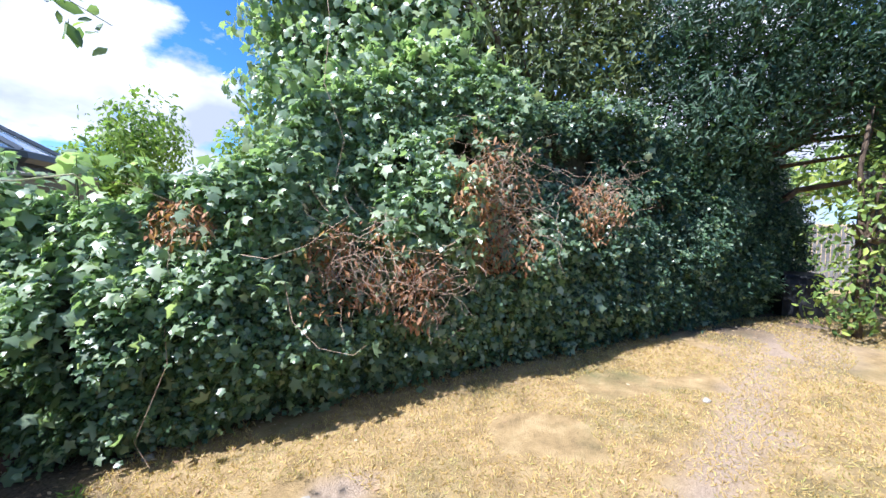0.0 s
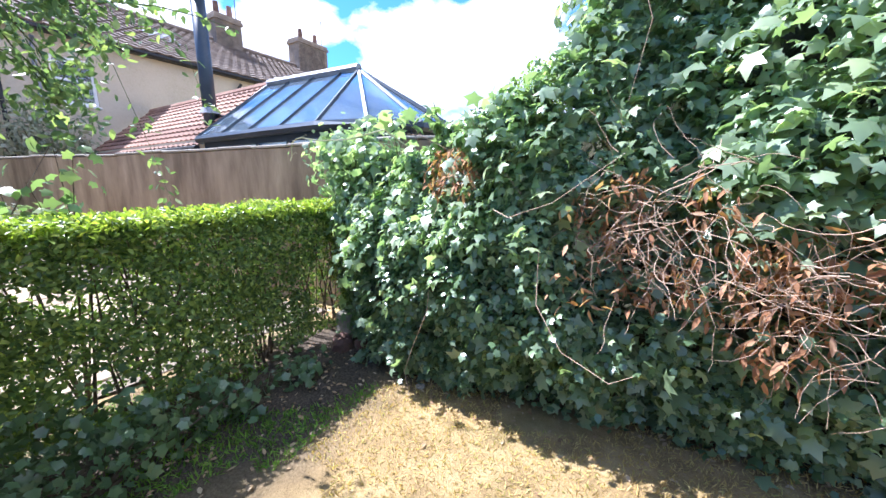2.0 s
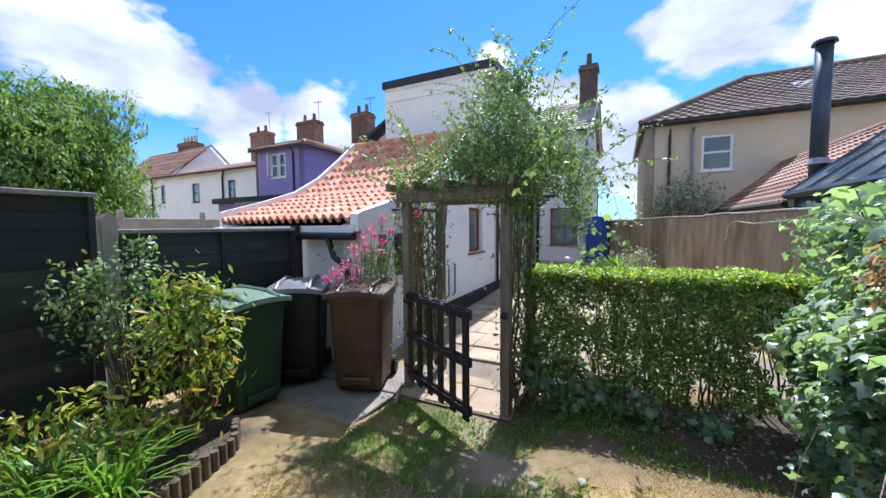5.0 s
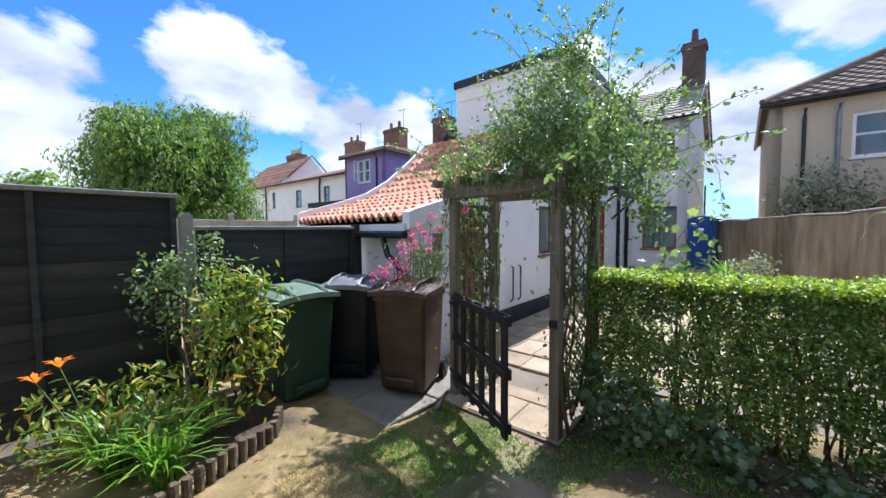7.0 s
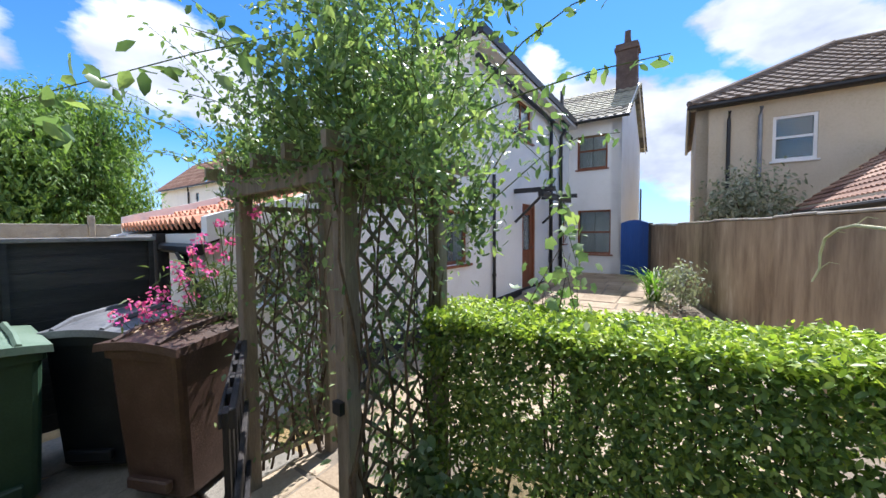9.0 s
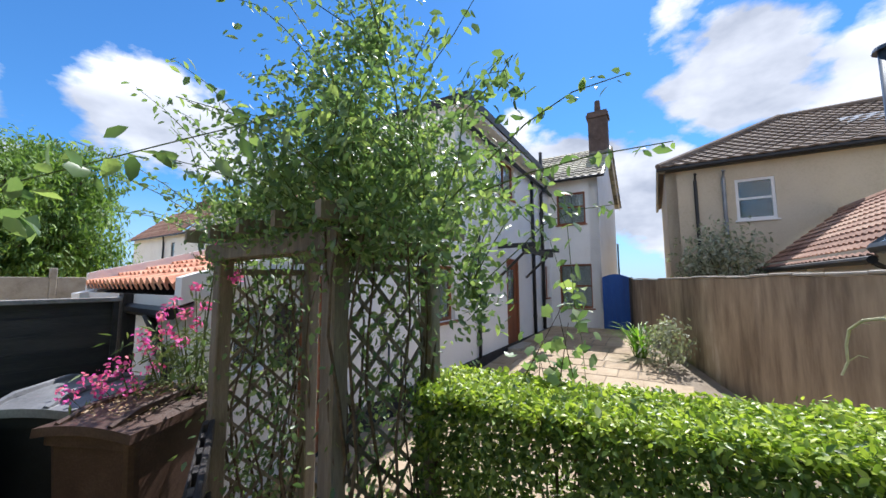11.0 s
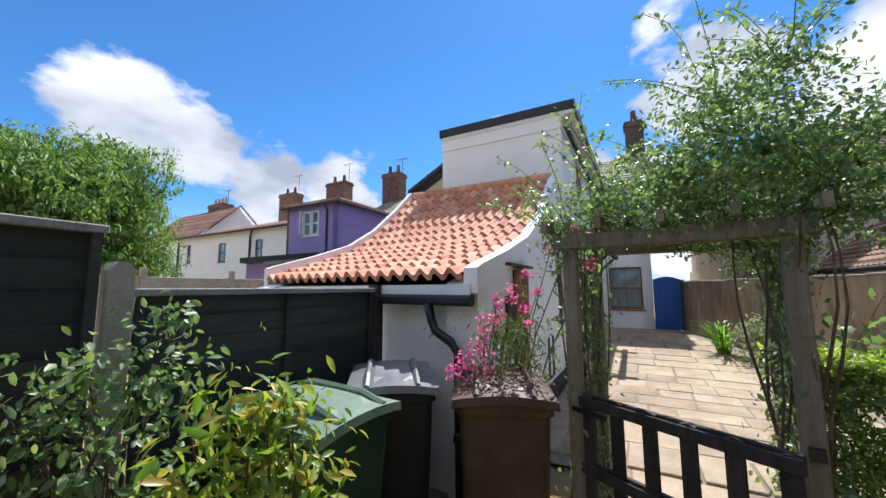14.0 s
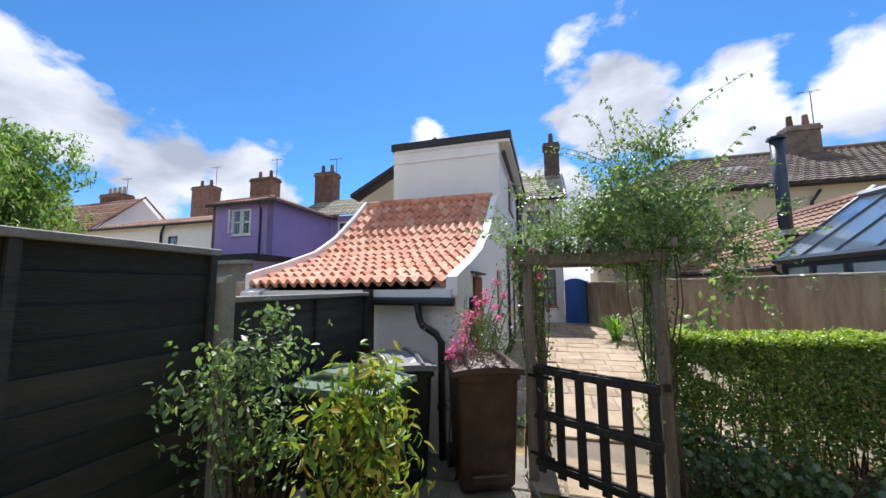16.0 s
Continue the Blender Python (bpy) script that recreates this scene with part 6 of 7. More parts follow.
# ---- vine-covered bank ----
BASE = [Vector(q).to_3d() for q in ((-3.6, 2.35), (-2.75, 2.2), (-2.3, 2.25), (-1.75, 2.65), (-0.8, 3.3), (0.1, 3.7), (1.5, 4.3), (3.4, 5.05), (5.2, 5.9), (6.4, 6.6))]
HIGH = [1.7, 1.65, 1.7, 1.85, 2.75, 3.2, 2.9, 2.7, 2.6, 2.6]
BULGE = [0.1, 0.15, 0.25, 0.45, 0.5, 0.45, 0.35, 0.3, 0.25, 0.2]
_run = [0.0]
for p, q in zip(BASE, BASE[1:]):
    _run.append(_run[-1] + (q - p).length)


def bank_at(s, h):
    """Skin of the bank: s metres along it, h from 0 at the foot to 1 at the top."""
    i = max(k for k in range(len(_run) - 1) if _run[k] <= s)
    t = (s - _run[i]) / (_run[i + 1] - _run[i])
    t2 = t * t * (3 - 2 * t)
    p = BASE[i].lerp(BASE[i + 1], t)
    mix = lambda L: L[i] + (L[i + 1] - L[i]) * t2
    d = (BASE[min(i + 1, len(BASE) - 1)] - BASE[i]).normalized()
    out = Vector((d.y, -d.x, 0))
    top = mix(HIGH) * (1 + 0.09 * noise.noise(Vector((s * 1.1, 3.3, 0))) + 0.05 * noise.noise(Vector((s * 4, 8.3, 0))))
    z = top * h
    low = min(1, z / 0.7)
    push = mix(BULGE) * (0.55 + 0.45 * low) * (1 - max(0, h - 0.55) * 1.6) + 0.28 * noise.noise(Vector((s * 1.15, z * 1.15, 5))) * low + 0.12 * noise.noise(Vector((s * 3.1, z * 3.1, 2)))
    return p + out * push + Vector((0, 0, z)), out


DEAD = [((-0.66, 2.62, 1.2), 0.46), ((-0.16, 2.86, 0.95), 0.42), ((-1.75, 2.35, 1.5), 0.22), ((0.49, 3.26, 1.9), 0.55), ((0.54, 3.3, 1.4), 0.42), ((1.74, 3.86, 1.75), 0.44)]


def build_bank():
    v = thing("vine_bank", Matrix.Translation((0, 3.6, 0)), "high bank of ivy and vine leaves with dead brown patches", "climbing plant")
    total = _run[-1]
    # Added dark sheet behind the leaves: blocks light, stands in for inner shade.
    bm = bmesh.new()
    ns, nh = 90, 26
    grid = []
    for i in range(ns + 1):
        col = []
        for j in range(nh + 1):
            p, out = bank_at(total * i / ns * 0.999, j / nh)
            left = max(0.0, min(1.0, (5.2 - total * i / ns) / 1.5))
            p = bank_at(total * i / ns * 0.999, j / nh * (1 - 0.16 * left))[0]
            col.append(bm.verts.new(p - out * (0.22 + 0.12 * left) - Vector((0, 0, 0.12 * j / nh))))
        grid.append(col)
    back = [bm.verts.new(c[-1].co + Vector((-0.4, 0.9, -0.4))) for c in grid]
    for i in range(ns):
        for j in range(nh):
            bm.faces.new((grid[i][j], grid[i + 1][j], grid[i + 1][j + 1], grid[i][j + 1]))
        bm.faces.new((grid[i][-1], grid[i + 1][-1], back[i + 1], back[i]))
    c = part("dark_backing", bm, SHADE_CORE, v, "dark backing sheet that blocks light behind the leaves")
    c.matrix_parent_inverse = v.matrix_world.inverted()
    rnd = random.Random(77)
    sets = {"vine": ([], [], []), "ivy": ([], [], []), "dead": ([], [], []), "darkened": ([], [], [])}
    for k in range(98000):
        s = rnd.random() * total * 0.999
        h = rnd.random() ** 0.9
        p, out = bank_at(s, h)
        q = p - out * abs(rnd.gauss(0, 0.1)) + out * max(0, rnd.gauss(-0.02, 0.07)) + Vector((0, 0, rnd.uniform(-0.05, 0.05)))
        if q.z < 0.02:
            continue
        hole = noise.noise(q * 2.1 + Vector((9, 4, 1)))
        if hole > 0.5:
            continue
        f = out * 0.6 + Vector((rnd.gauss(-0.4, 0.35), rnd.gauss(-0.25, 0.35), 1.0))
        if h > 0.92:
            f = f + Vector((0, 0, 0.8))
        dead = max(1 - (q - Vector(c)).length / r for c, r in DEAD) + 0.35 * noise.noise(q * 5)
        if dead > 0.08 and rnd.random() < (0.72 if q.z < 1.15 else 0.58):
            key, size, q = "dead", rnd.uniform(0.03, 0.085), q + out * rnd.uniform(-0.02, 0.14)
        else:
            low_ivy = (q.z < 0.95 + 0.3 * noise.noise(q * 0.9)) or (s > 4.5 and q.z < 2.6)
            key = "ivy" if (low_ivy and rnd.random() < 0.7) or rnd.random() < 0.12 else "vine"
            size = rnd.uniform(0.028, 0.062) if key == "ivy" else rnd.choice((rnd.uniform(0.03, 0.06), rnd.uniform(0.04, 0.08), rnd.uniform(0.06, 0.125)))
        # Darker leaves far along the bank put its shade into leaf colour.
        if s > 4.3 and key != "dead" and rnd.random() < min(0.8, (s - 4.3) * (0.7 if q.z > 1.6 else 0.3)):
            key, size = "darkened", rnd.uniform(0.04, 0.08)
        for L, val in zip(sets[key], (q, f, size)):
            L.append(val)
    leaves("vine_foliage", *sets["vine"], PALM, IVY, v, 0.9, 51, "broad lobed green vine leaves", 0.6)
    leaves("ivy_foliage", *sets["ivy"], LOBED, IVY_DARK, v, 0.9, 52, "small dark glossy ivy leaves")
    leaves("darkened_foliage", *sets["darkened"], OVATE, YEW, v, 0.7, 55, "dull dark evergreen leaves")
    leaves("dead_foliage", *sets["dead"], LANCE, DEAD_LEAF, v, 1.4, 53, "withered brown leaves", 0.8)
    # wiry dead stems over the brown patches, a few long trailing ones
    bm = bmesh.new()
    for c, r in DEAD:
        for k in range(int(240 * r)):
            q = Vector(c) + Vector((rnd.gauss(0, 0.45) * r, rnd.uniform(-0.02, 0.2), rnd.gauss(0.1, 0.35) * r))
            d = Vector((rnd.uniform(-1, 1), rnd.uniform(-0.3, 0.1), rnd.uniform(-0.7, 0.5))).normalized()
            pts = [q]
            for _ in range(rnd.choice((6, 8, 10, 14))):
                d = (d + Vector((rnd.gauss(0, 0.28), rnd.gauss(0, 0.18), rnd.gauss(-0.07, 0.26)))).normalized()
                pts.append(pts[-1] + d * rnd.uniform(0.02, 0.045))
            tube(bm, pts, rnd.uniform(0.0012, 0.0028), 0.0008, 4)
    for pts in (((-1.1, 2.45, 1.1), (-1.0, 2.33, 0.85), (-0.82, 2.3, 0.68), (-0.6, 2.33, 0.62), (-0.52, 2.36, 0.68)), ((-1.75, 2.2, 0.9), (-1.68, 2.12, 0.65), (-1.76, 2.06, 0.4), (-1.84, 2.04, 0.2), (-1.74, 2.02, 0.06)), ((0.9, 3.5, 1.65), (1.05, 3.42, 1.55), (1.14, 3.4, 1.35), (1.1, 3.4, 1.12)), ((-0.85, 2.7, 3.4), (-0.78, 2.6, 2.9), (-0.84, 2.62, 2.5), (-0.7, 2.6, 2.1), (-0.78, 2.62, 1.8)), ((-1.35, 2.35, 1.3), (-1.1, 2.22, 1.28), (-0.85, 2.22, 1.36), (-0.6, 2.3, 1.55))):
        tube(bm, pts, 0.0025, 0.0012, 5)
    shoot = [Vector(c) for c in ((-2.2, 2.3, 1.7), (-2.12, 2.08, 1.79), (-2.25, 1.9, 1.73), (-2.34, 1.72, 1.715), (-2.385, 1.62, 1.733), (-2.4, 1.59, 1.725), (-2.41, 1.565, 1.7), (-2.412, 1.557, 1.66), (-2.41, 1.557, 1.62), (-2.405, 1.545, 1.585))]
    sh = bmesh.new()
    tube(sh, shoot, 0.0055, 0.0025, 6)
    for k in (2, 4, 6, 8):
        tube(sh, [shoot[k], shoot[k] + Vector((0.01, 0.02, 0.02)), shoot[k] + Vector((0.0, 0.035, 0.015))], 0.0015, 0.0008, 4)
    hs = part("hanging_shoot", sh, PALE_STEM, v, "pale young shoot reaching out past the hedge")
    hs.matrix_parent_inverse = v.matrix_world.inverted()
    t = tagged(part("dead_growth", bm, DEAD_TWIG, v, "pale wiry dead vine stems"), kind="stuff")
    t.matrix_parent_inverse = v.matrix_world.inverted()
    # a few shoots standing above the outline
    sp, sf, bm = [], [], bmesh.new()
    for k in range(34):
        s = rnd.uniform(0.3, 4.4)
        p, out = bank_at(s, 0.97)
        tip = p + Vector((rnd.uniform(-0.2, 0.2), rnd.uniform(-0.2, 0.2), rnd.uniform(0.12, 0.42)))
        tube(bm, [p, p.lerp(tip, 0.5), tip], 0.005, 0.002, 4)
        for j in range(9):
            sp.append(p.lerp(tip, rnd.uniform(0.2, 1)) + Vector((rnd.uniform(-0.06, 0.06), rnd.uniform(-0.06, 0.06), 0)))
            sf.append((rnd.uniform(-1, 1), rnd.uniform(-1, 1), 1))
    q = tagged(part("top_growth", bm, GREEN_STEM, v), kind="stuff")
    q.matrix_parent_inverse = v.matrix_world.inverted()
    leaves("shoot_foliage", sp, sf, 0.11, PALM, IVY, v, 0.5, 54)


build_bank()


# ---- trees ----
def tree(name, root, height, blobs, per_m2, size, shape, material, label, seed, trunk=0.16, forks=2, droop=0.7, lump=0.45, inner=0.5):
    t = thing(name, Matrix.Translation(root), label, "tree")
    r = Vector(root)
    tr = part("trunk", tubed([r + Vector((0, 0, -0.1)), r + Vector((0.05, 0.03, height * 0.3)), r + Vector((-0.04, 0.06, height * 0.6)), r + Vector((0.02, 0, height * 0.85))], trunk, trunk * 0.35, 9), BARK, t, smooth=True)
    tr.matrix_parent_inverse = t.matrix_world.inverted()
    limbs("branching", r + Vector((0, 0, height * 0.35)), blobs, trunk * 0.45, BARK, t, seed, forks)
    p, f = blob_points(blobs, per_m2, seed, lump, inner)
    rng = np.random.default_rng(seed)
    leaves("crown", p, f + np.array([0, 0, 0.3]), rng.uniform(size * 0.6, size * 1.35, len(p)), shape, material, t, droop, seed + 1, spread=0.6)
    return t


def crown(c, r, n, seed, squash=1.0, small=(0.28, 0.5)):
    rnd = random.Random(seed)
    out = []
    for k in range(n):
        d = Vector((rnd.gauss(0, 1), rnd.gauss(0, 1), rnd.gauss(0, 1))).normalized() * rnd.uniform(0.35, 0.85)
        q = r * rnd.uniform(*small)
        out.append(((c[0] + d.x * r, c[1] + d.y * r, c[2] + d.z * r * squash), (q, q, q * 0.9)))
    return out


WC = Vector((3.9, -15.2, 0))
tree("willow_tree", (WC.x, WC.y, 0), 6.0, crown((WC.x, WC.y, 4.3), 3.1, 62, 61, 0.86, (0.18, 0.36)) + crown((WC.x, WC.y, 2.2), 3.0, 26, 62, 0.5, (0.18, 0.34)), 120, 0.17, LANCE, WILLOW, "large rounded light-green weeping tree beyond the fences", 61, 0.3, 1, 1.4, 0.45, 0.15)
back_tree = at(-3, -24)
tree("far_tree", (back_tree.x, back_tree.y, 0), 5.0, crown((back_tree.x, back_tree.y, 2.6), 2.8, 20, 64, 0.7), 18, 0.3, OVATE, WILLOW, "low round tree far behind the fences", 64, 0.25, 1)
tree("conifer_tree", (1.2, 5.6, 0), 7.0, [((0.2, 4.9, 3.9), (0.7, 0.6, 1.3)), ((1.0, 5.1, 4.2), (0.8, 0.6, 1.5)), ((1.9, 5.2, 3.6), (0.8, 0.6, 1.3)), ((2.6, 5.5, 4.4), (0.8, 0.7, 1.4)), ((0.6, 5.2, 5.6), (0.9, 0.8, 1.2)), ((2.0, 5.6, 5.6), (1.0, 0.8, 1.2)), ((-0.4, 4.6, 4.6), (0.6, 0.5, 1.0))], 330, 0.11, LANCE, CONIFER, "tall twiggy grey-green shrub tree behind the vine bank", 67, 0.14, 5, 0.2, 0.5, 0.8)
tree("yew_tree", (4.6, 6.4, 0), 6.0, [((3.6, 5.2, 2.9), (0.9, 0.8, 0.9)), ((4.5, 5.3, 3.4), (1.0, 0.9, 0.9)), ((5.5, 5.0, 3.5), (1.0, 0.9, 0.8)), ((6.2, 4.6, 3.4), (1.0, 0.9, 0.7)), ((4.2, 5.0, 4.4), (1.1, 0.9, 0.9)), ((5.6, 4.7, 4.6), (1.2, 0.9, 0.9)), ((4.1, 5.8, 1.6), (0.8, 0.6, 1.2)), ((6.8, 5.2, 2.7), (0.7, 0.6, 0.5)), ((6.6, 4.4, 4.1), (1.0, 0.8, 0.8)), ((3.2, 5.4, 4.0), (0.8, 0.7, 0.9))], 640, 0.085, LANCE, YEW, "dark evergreen tree overhanging the corner of the lawn", 70, 0.17, 3, 0.5)
tree("thin_tree", (5.3, 4.5, 0), 3.6, [((5.2, 4.5, 1.3), (0.45, 0.45, 0.6)), ((5.6, 4.3, 2.0), (0.5, 0.5, 0.5)), ((5.1, 4.4, 0.5), (0.5, 0.4, 0.4)), ((5.9, 4.3, 3.0), (0.8, 0.7, 0.6)), ((6.0, 4.2, 1.0), (0.5, 0.5, 0.7))], 150, 0.09, OVATE, PRIVET, "thin young tree at the edge of the lawn", 73, 0.05, 4)
for k, (x, y, r) in enumerate(((9.5, 10.5, 1.8), (12.5, 9.0, 2.2), (-14, 16, 3.0), (-6, 13, 2.4))):
    tree("garden_tree", (x, y, 0), r * 2.2, crown((x, y, r * 1.5), r, 14, 80 + k, 0.9), 26, 0.24, OVATE, PRIVET if k < 2 else WILLOW, "leafy tree in a neighbouring garden", 80 + k, 0.16, 1)


tree("ivy_clad_tree", (-0.7, 4.9, 0), 5.5, [((-1.75, 4.5, 3.0), (0.6, 0.5, 0.8)), ((-1.7, 4.6, 4.2), (0.7, 0.55, 0.9)), ((-1.0, 4.4, 3.3), (0.65, 0.5, 1.0)), ((-0.9, 4.6, 4.6), (0.8, 0.6, 1.0)), ((-0.2, 4.4, 3.4), (0.6, 0.5, 0.9)), ((-1.9, 4.7, 5.1), (0.7, 0.5, 0.6)), ((-0.6, 4.3, 2.4), (0.8, 0.45, 0.7))], 420, 0.1, LOBED, IVY, "ivy-clad tree rising behind the vine bank", 77, 0.12, 3, 0.7, 0.5, 0.5)


def build_bamboo_fence():
    f = thing("paling_fence", facing((5.6, 8.6, 0), (1, -0.25)), "pale weathered paling fence beyond the garden corner", "fence")
    rnd = random.Random(2)
    for k in range(60):
        x = k * 0.085
        part("pale", boxed(x, x + 0.06, 0, 0.02, 0.0, 1.4 + rnd.uniform(-0.06, 0.04)), FENCE_CAP, f)
    for z in (0.4, 1.1):
        part("rail", boxed(0, 5.1, 0.021, 0.06, z, z + 0.07), GREY_WOOD, f)
    b = thing("compost_bin", Matrix.Translation((5.75, 5.75, 0)) @ Matrix.Rotation(0.6, 4, "Z"), "black plastic compost bin under the trees", "compost bin")
    part("body", tubed([(0, 0, 0), (0, 0, 0.5), (0, 0, 0.62)], 0.36, 0.3, 8), BLACK_BIN, b)
    part("lid", tubed([(0, 0, 0.622), (0, 0, 0.67)], 0.33, 0.3, 8), BLACK_BIN, b)


build_bamboo_fence()
bm = bmesh.new()
prism(bm, [(0, 0), (7, 0), (7, 2.4), (0, 2.4)], 0, 0.1, facing((7.5, 6.5, 0), (0.25, -1)))
tagged(part("wall_garden_end", bm, FENCE_WOOD), "plain dark boundary fence at the garden's unseen side", "fence", kind="structure")
bm = bmesh.new()
tube(bm, [(5.2, 6.0, 1.5), (5.6, 5.7, 2.0), (6.1, 5.3, 2.1), (6.8, 5.0, 1.7)], 0.06, 0.03, 7)
tagged(part("bough", bm, BARK), "bent brown bough under the evergreen", "branch")


# ---- small things on the ground ----
def log_edging():
    pts = [Vector((0.44, -1.05, 0)), Vector((0.5, -0.78, 0)), Vector((0.85, -0.46, 0)), Vector((1.25, -0.1, 0)), Vector((1.7, 0.05, 0)), Vector((2.4, -0.05, 0))]
    e = thing("log_edging", Matrix.Identity(4), "low dark timber log-roll edging along the border", "edging")
    rnd = random.Random(12)
    for p, q in zip(pts, pts[1:]):
        n = int((q - p).length / 0.068)
        for k in range(n):
            c = p.lerp(q, (k + 0.5) / n)
            z = 0.15 + rnd.uniform(-0.02, 0.02)
            part("log", tubed([c + Vector((0, 0, -0.03)), c + Vector((0, 0, z - 0.01)), c + Vector((0, 0, z))], 0.032, 0.028, 8), BARK, e)


log_edging()


def loose(name, pts, r, label, material, flat=0.55, category="stone"):
    for k, (x, y) in enumerate(pts):
        bm = bmesh.new()
        bmesh.ops.create_icosphere(bm, subdivisions=2, radius=r)
        for v in bm.verts:
            v.co *= 1 + 0.35 * noise.noise(v.co * (2.0 / r) + Vector((k * 3, 0, 0)))
            v.co.z *= flat
        ob = part(name, bm, material)
        ob.location = (x, y, ground_z(x, y) + r * flat * 0.4)
        tagged(ob, label, category, name + "s")


loose("stone", ((-0.75, 1.82), (-0.95, 0.9), (-1.9, 2.2), (-1.2, 1.1), (2.2, 2.9)), 0.035, "small pale stone on the dry lawn", CONCRETE)
loose("brick_rubble", ((-2.95, 2.0), (-2.72, 2.12), (-2.8, 1.95)), 0.09, "broken red brick half hidden at the hedge foot", BRICK, 0.8, "brick")
tagged(part("stone_block", boxed(-0.1, 0.1, -0.08, 0.08, 0.0, 0.24, pose(-3.05, 2.1, 0, 0, 0, 20), 0.02), CONCRETE), "square mossy concrete block at the hedge foot", "block")
tagged(part("timber_batten", boxed(-0.2, 0.2, -0.012, 0.012, 0.0, 0.03, pose(-1.02, -0.86, -0.06, 0, 0, 50)), FENCE_CAP), "pale timber batten lying beside the gate post", "batten")

# bin slabs and paving, in the house frame
rnd = random.Random(21)


def slab_mesh(w, d, t=0.045):
    bm = bmesh.new()
    box(bm, 0, w, 0, d, -t, 0, None, 0.008)
    for v in bm.verts:
        v.co.x += 0.04 * noise.noise(Vector((v.co.x * 3, v.co.y * 3, w * 7)))
        v.co.y += 0.04 * noise.noise(Vector((v.co.x * 3, v.co.y * 3, d * 5 + 9)))
    return bm


HF = facing((0, 0, 0), HU).to_quaternion()
pad = thing("bin_pad", Matrix.LocRotScale(at(0, 0), HF, None), "grey concrete slabs under the wheelie bins", "paving", kind="structure")
for a in (-1.82, -1.14, -0.46):
    for b in (-1.36, -0.68, 0.0):
        s = part("slab", slab_mesh(0.665, 0.665), PAD_SLAB, pad)
        s.location = (a, -b - 0.77, -0.045 + rnd.uniform(-0.004, 0.004))
reach_b = lambda a: float(np.interp(a, (0.9, 5.2, 11.4), (4.7, 4.25, 2.5)))
bed = bmesh.new()
for span in ([(a, 0.7, 2.0) for a in (-0.42, 0.2, 0.9)], [(a, 0.0, reach_b(a)) for a in np.linspace(0.9, 11.5, 14)]):
    prev = None
    for a, b0, b1 in span:
        cur = (bed.verts.new(at(a, b0, rise(a) - dip(a, b0) + 0.02)), bed.verts.new(at(a, b1, rise(a) - dip(a, b1) + 0.02)))
        if prev:
            bed.faces.new((prev[0], cur[0], cur[1], prev[1]))
        prev = cur
bmesh.ops.recalc_face_normals(bed, faces=bed.faces[:])
paving = part("patio", bed, MORTAR)
tagged(paving, "buff coursed stone paving of path and patio", "paving", kind="structure")
a = -0.4
while a < 11.0:
    w = rnd.choice((0.42, 0.5, 0.6, 0.7))
    b, far_b = (0.74, 1.9) if a < 0.75 else (0.04, reach_b(a) - 0.65)
    while b < far_b - 0.12:
        d = min(rnd.choice((0.32, 0.45, 0.6, 0.75)), far_b - b)
        s = part("paving_slab", slab_mesh(w - 0.014 + rnd.uniform(-0.02, 0.006), d - 0.014 + rnd.uniform(-0.02, 0.01)), SLAB, paving)
        m = Matrix.LocRotScale(at(a, b + d, rise(a) - dip(a + w / 2, b) + 0.03 + rnd.uniform(-0.005, 0.005)), HF, None)
        slope = math.atan2(rise(a + w) - rise(a), w)
        s.matrix_world = m @ Matrix.Rotation(-slope + rnd.uniform(-0.006, 0.006), 4, "Y") @ Matrix.Rotation(rnd.uniform(-0.02, 0.02), 4, "Z")
        b += d
    a += w


# ---- grass and litter ----
def hedge_gap(x, y):
    """Distance out from the face of the privet hedge."""
    d = Vector((-1.17, 2.33)).normalized()
    return (Vector((x, y)) - Vector((-2.08, 0.02))).dot(Vector((d.y, -d.x)))


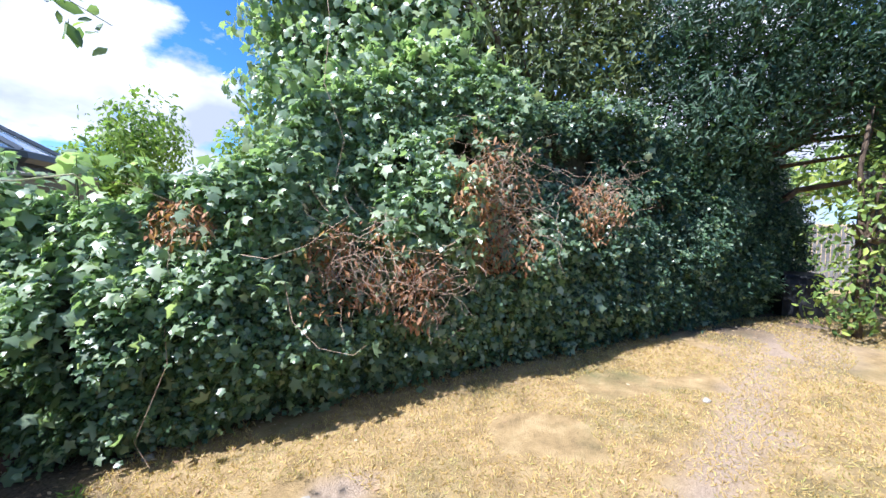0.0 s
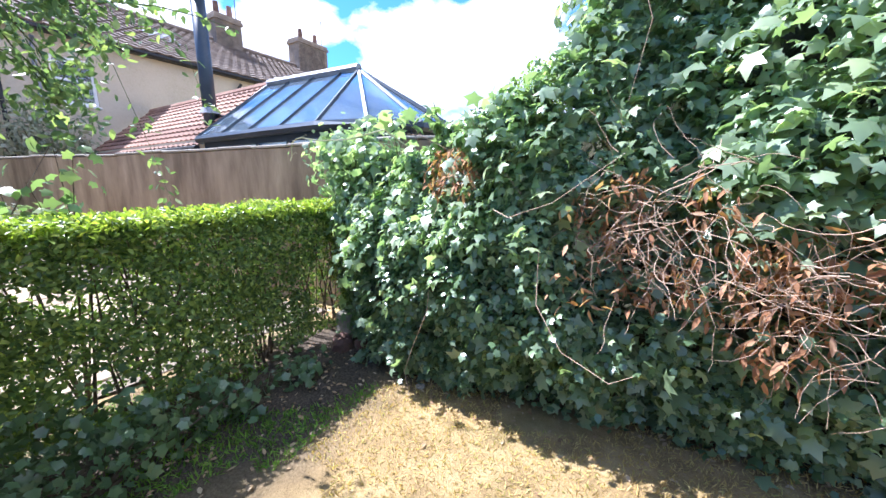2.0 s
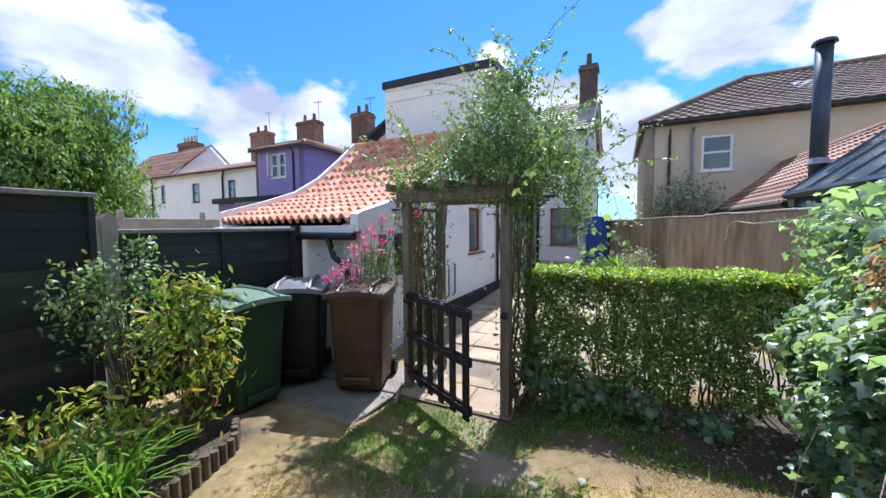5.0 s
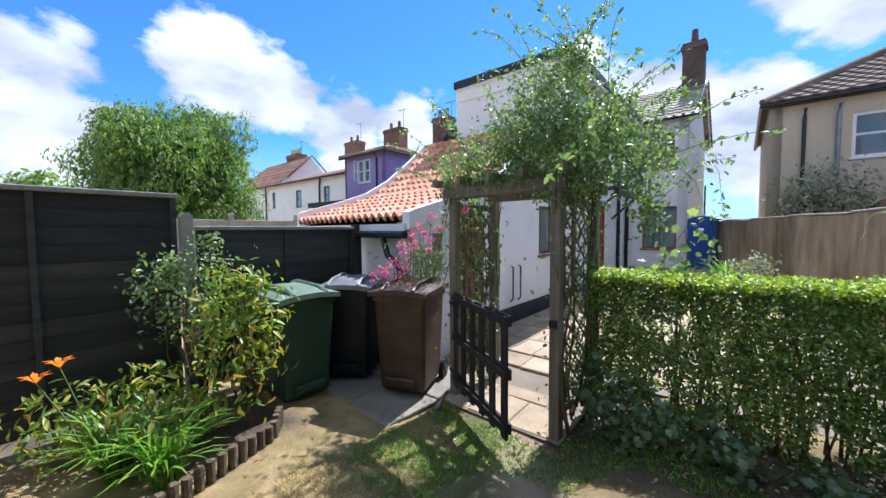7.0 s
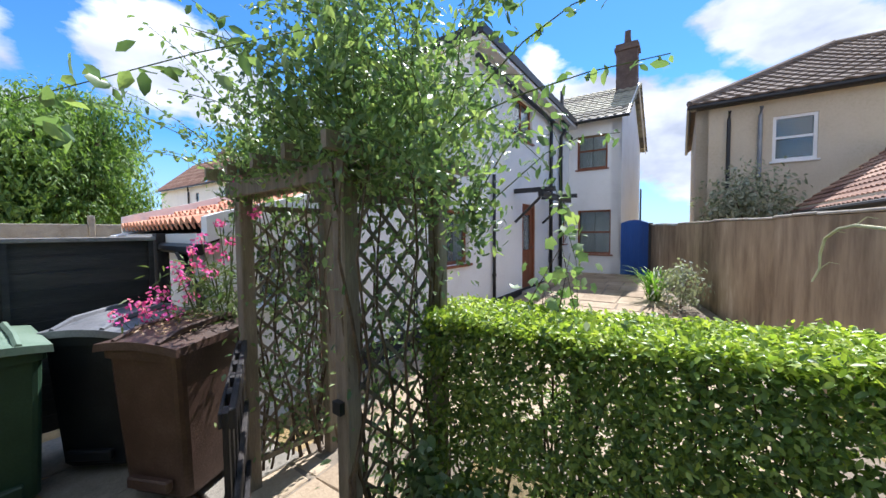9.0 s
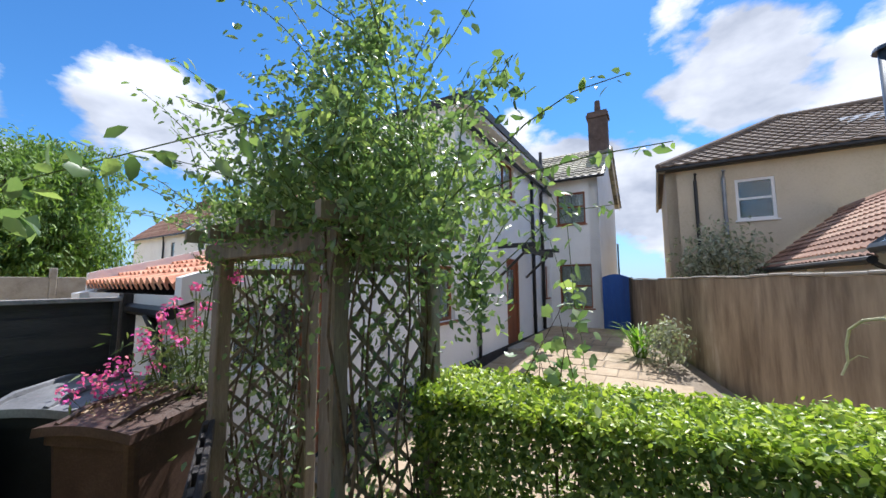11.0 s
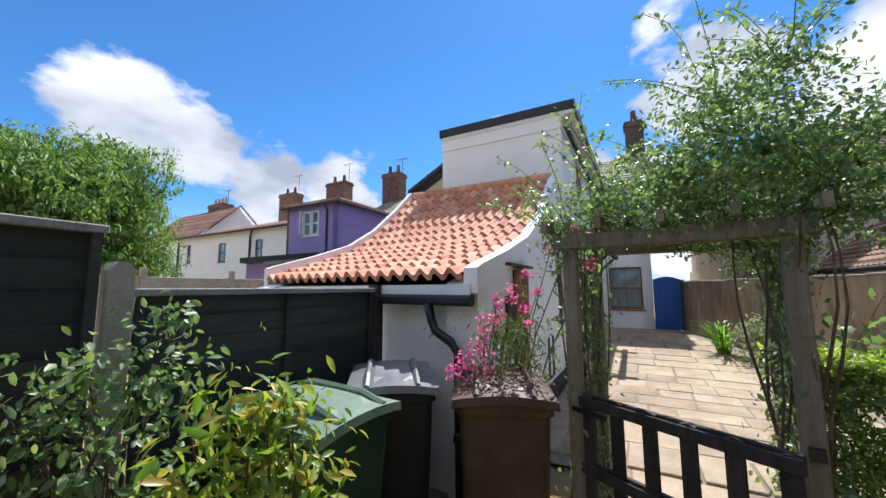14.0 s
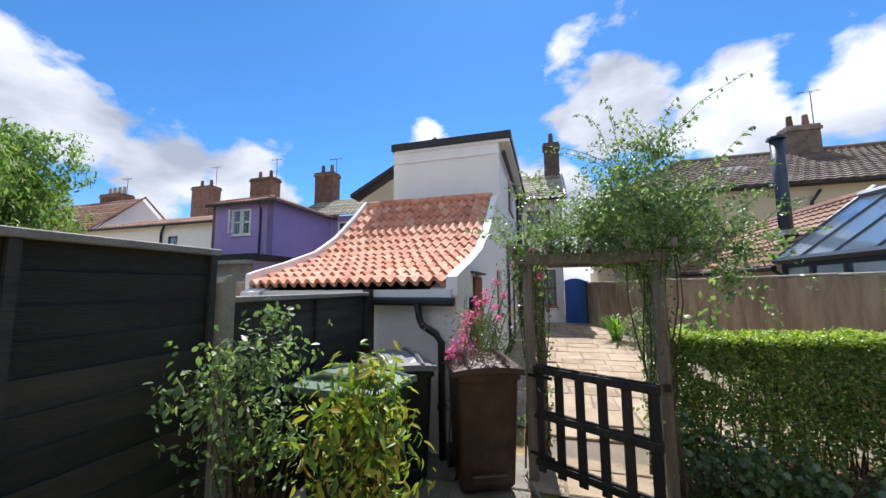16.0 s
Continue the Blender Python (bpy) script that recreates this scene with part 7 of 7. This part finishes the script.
def lawn_blades():
    rng = np.random.default_rng(30)
    n = 240000
    x, y = rng.uniform(-2.9, 6.2, n), rng.uniform(-1.2, 5.6, n)
    keep = []
    for i in range(n):
        if x[i] < -1.0 - 0.35 * (y[i] + 1.0) + 0.0 and y[i] < 0.2:
            continue
        q = noise.noise(Vector((x[i] * 1.4, y[i] * 1.4, 2.2)))
        if q < -0.25 or (x[i] > 0.35 and y[i] < -0.35 - 0.2 * 0) or (-1.9 < x[i] < -0.4 and -0.3 < y[i] < 1.1 and q < 0.0):
            continue
        a_, b_ = (Vector((x[i], y[i], 0)) - HO).dot(HU), (Vector((x[i], y[i], 0)) - HO).dot(HV)
        if a_ > -1.85 and b_ < 0.85:
            continue
        if hedge_gap(x[i], y[i]) < 0.75 and q < 0.05:
            continue
        keep.append(i)
    P = np.array([[x[i], y[i], ground_z(x[i], y[i])] for i in keep])
    F = rng.normal(0, 1, (len(P), 3)) * np.array([0.8, 0.8, 0.9])
    shade = np.array([hedge_gap(q[0], q[1]) < 0.9 or (q[0] + 1.0) ** 2 + (q[1] - 0.1) ** 2 < 1.1 + 0.8 * noise.noise(Vector((q[0] * 3, q[1] * 3, 6))) and noise.noise(Vector((q[0] * 2.3, q[1] * 2.3, 4))) > -0.15 for q in P])
    ob = leaves("green_grass", P[shade], F[shade], rng.uniform(0.025, 0.06, int(shade.sum())), SLIM, BLADE, None, -0.6, 36, spread=0.3)
    tagged(ob, "short green grass blades by the picket gate", "grass", kind="stuff")
    P, F = P[~shade], F[~shade]
    ob = leaves("dry_grass", P, F, rng.uniform(0.014, 0.044, len(P)), SLIM, STRAW, None, -0.6, 31, spread=0.3)
    tagged(ob, "short dry straw-coloured grass blades of the lawn", "grass", kind="stuff")


lawn_blades()


def litter():
    rng = np.random.default_rng(33)
    P = []
    for p, q, n, w in (((-2.4, 2.1), (-0.8, 3.1), 260, 0.25), ((-0.8, 3.1), (3.4, 4.9), 600, 0.25), ((3.4, 4.8), (5.6, 5.0), 400, 0.5), ((-1.9, 0.3), (-2.6, 2.0), 260, 0.3), ((-1.5, -0.6), (-0.9, 0.9), 70, 0.4), ((-1, 1.2), (2, 2.5), 40, 1.2)):
        t = rng.random(n)
        for k in range(n):
            x, y = p[0] + (q[0] - p[0]) * t[k] + rng.normal(0, w), p[1] + (q[1] - p[1]) * t[k] + rng.normal(0, w)
            P.append((x, y, ground_z(x, y) + 0.008))
    F = np.tile(np.array([0, 0, 1.0]), (len(P), 1))
    ob = leaves("leaf_litter", P, F, rng.uniform(0.02, 0.05, len(P)), OVATE, LITTER, None, 0.0, 34, spread=0.25)
    tagged(ob, "scattered dry fallen leaves along the hedge foot", "leaf litter", kind="stuff")


litter()


def lid_debris():
    rng = np.random.default_rng(40)
    P, F = [], []
    m = facing((-0.88, -1.32, -0.05), (-0.72, 0.69))
    for k in range(260):
        u, v = rng.uniform(-0.24, 0.24), rng.uniform(-0.29, 0.29)
        q = m @ Vector((u, v, 1.1 * (0.99 + 0.055 * (1 - (u / 0.315) ** 2) * (1 - 0.5 * (v / 0.375) ** 2) + 0.02 * (v / 0.375 + 1) / 2) + 0.012))
        P.append(q)
        F.append((0, 0, 1))
    ob = leaves("lid_debris", P, F, rng.uniform(0.012, 0.035, len(P)), OVATE, LITTER, None, 0.0, 41, spread=0.3)
    tagged(ob, "dry fallen petals and leaves on the brown bin lid", "leaf litter", kind="stuff")


lid_debris()
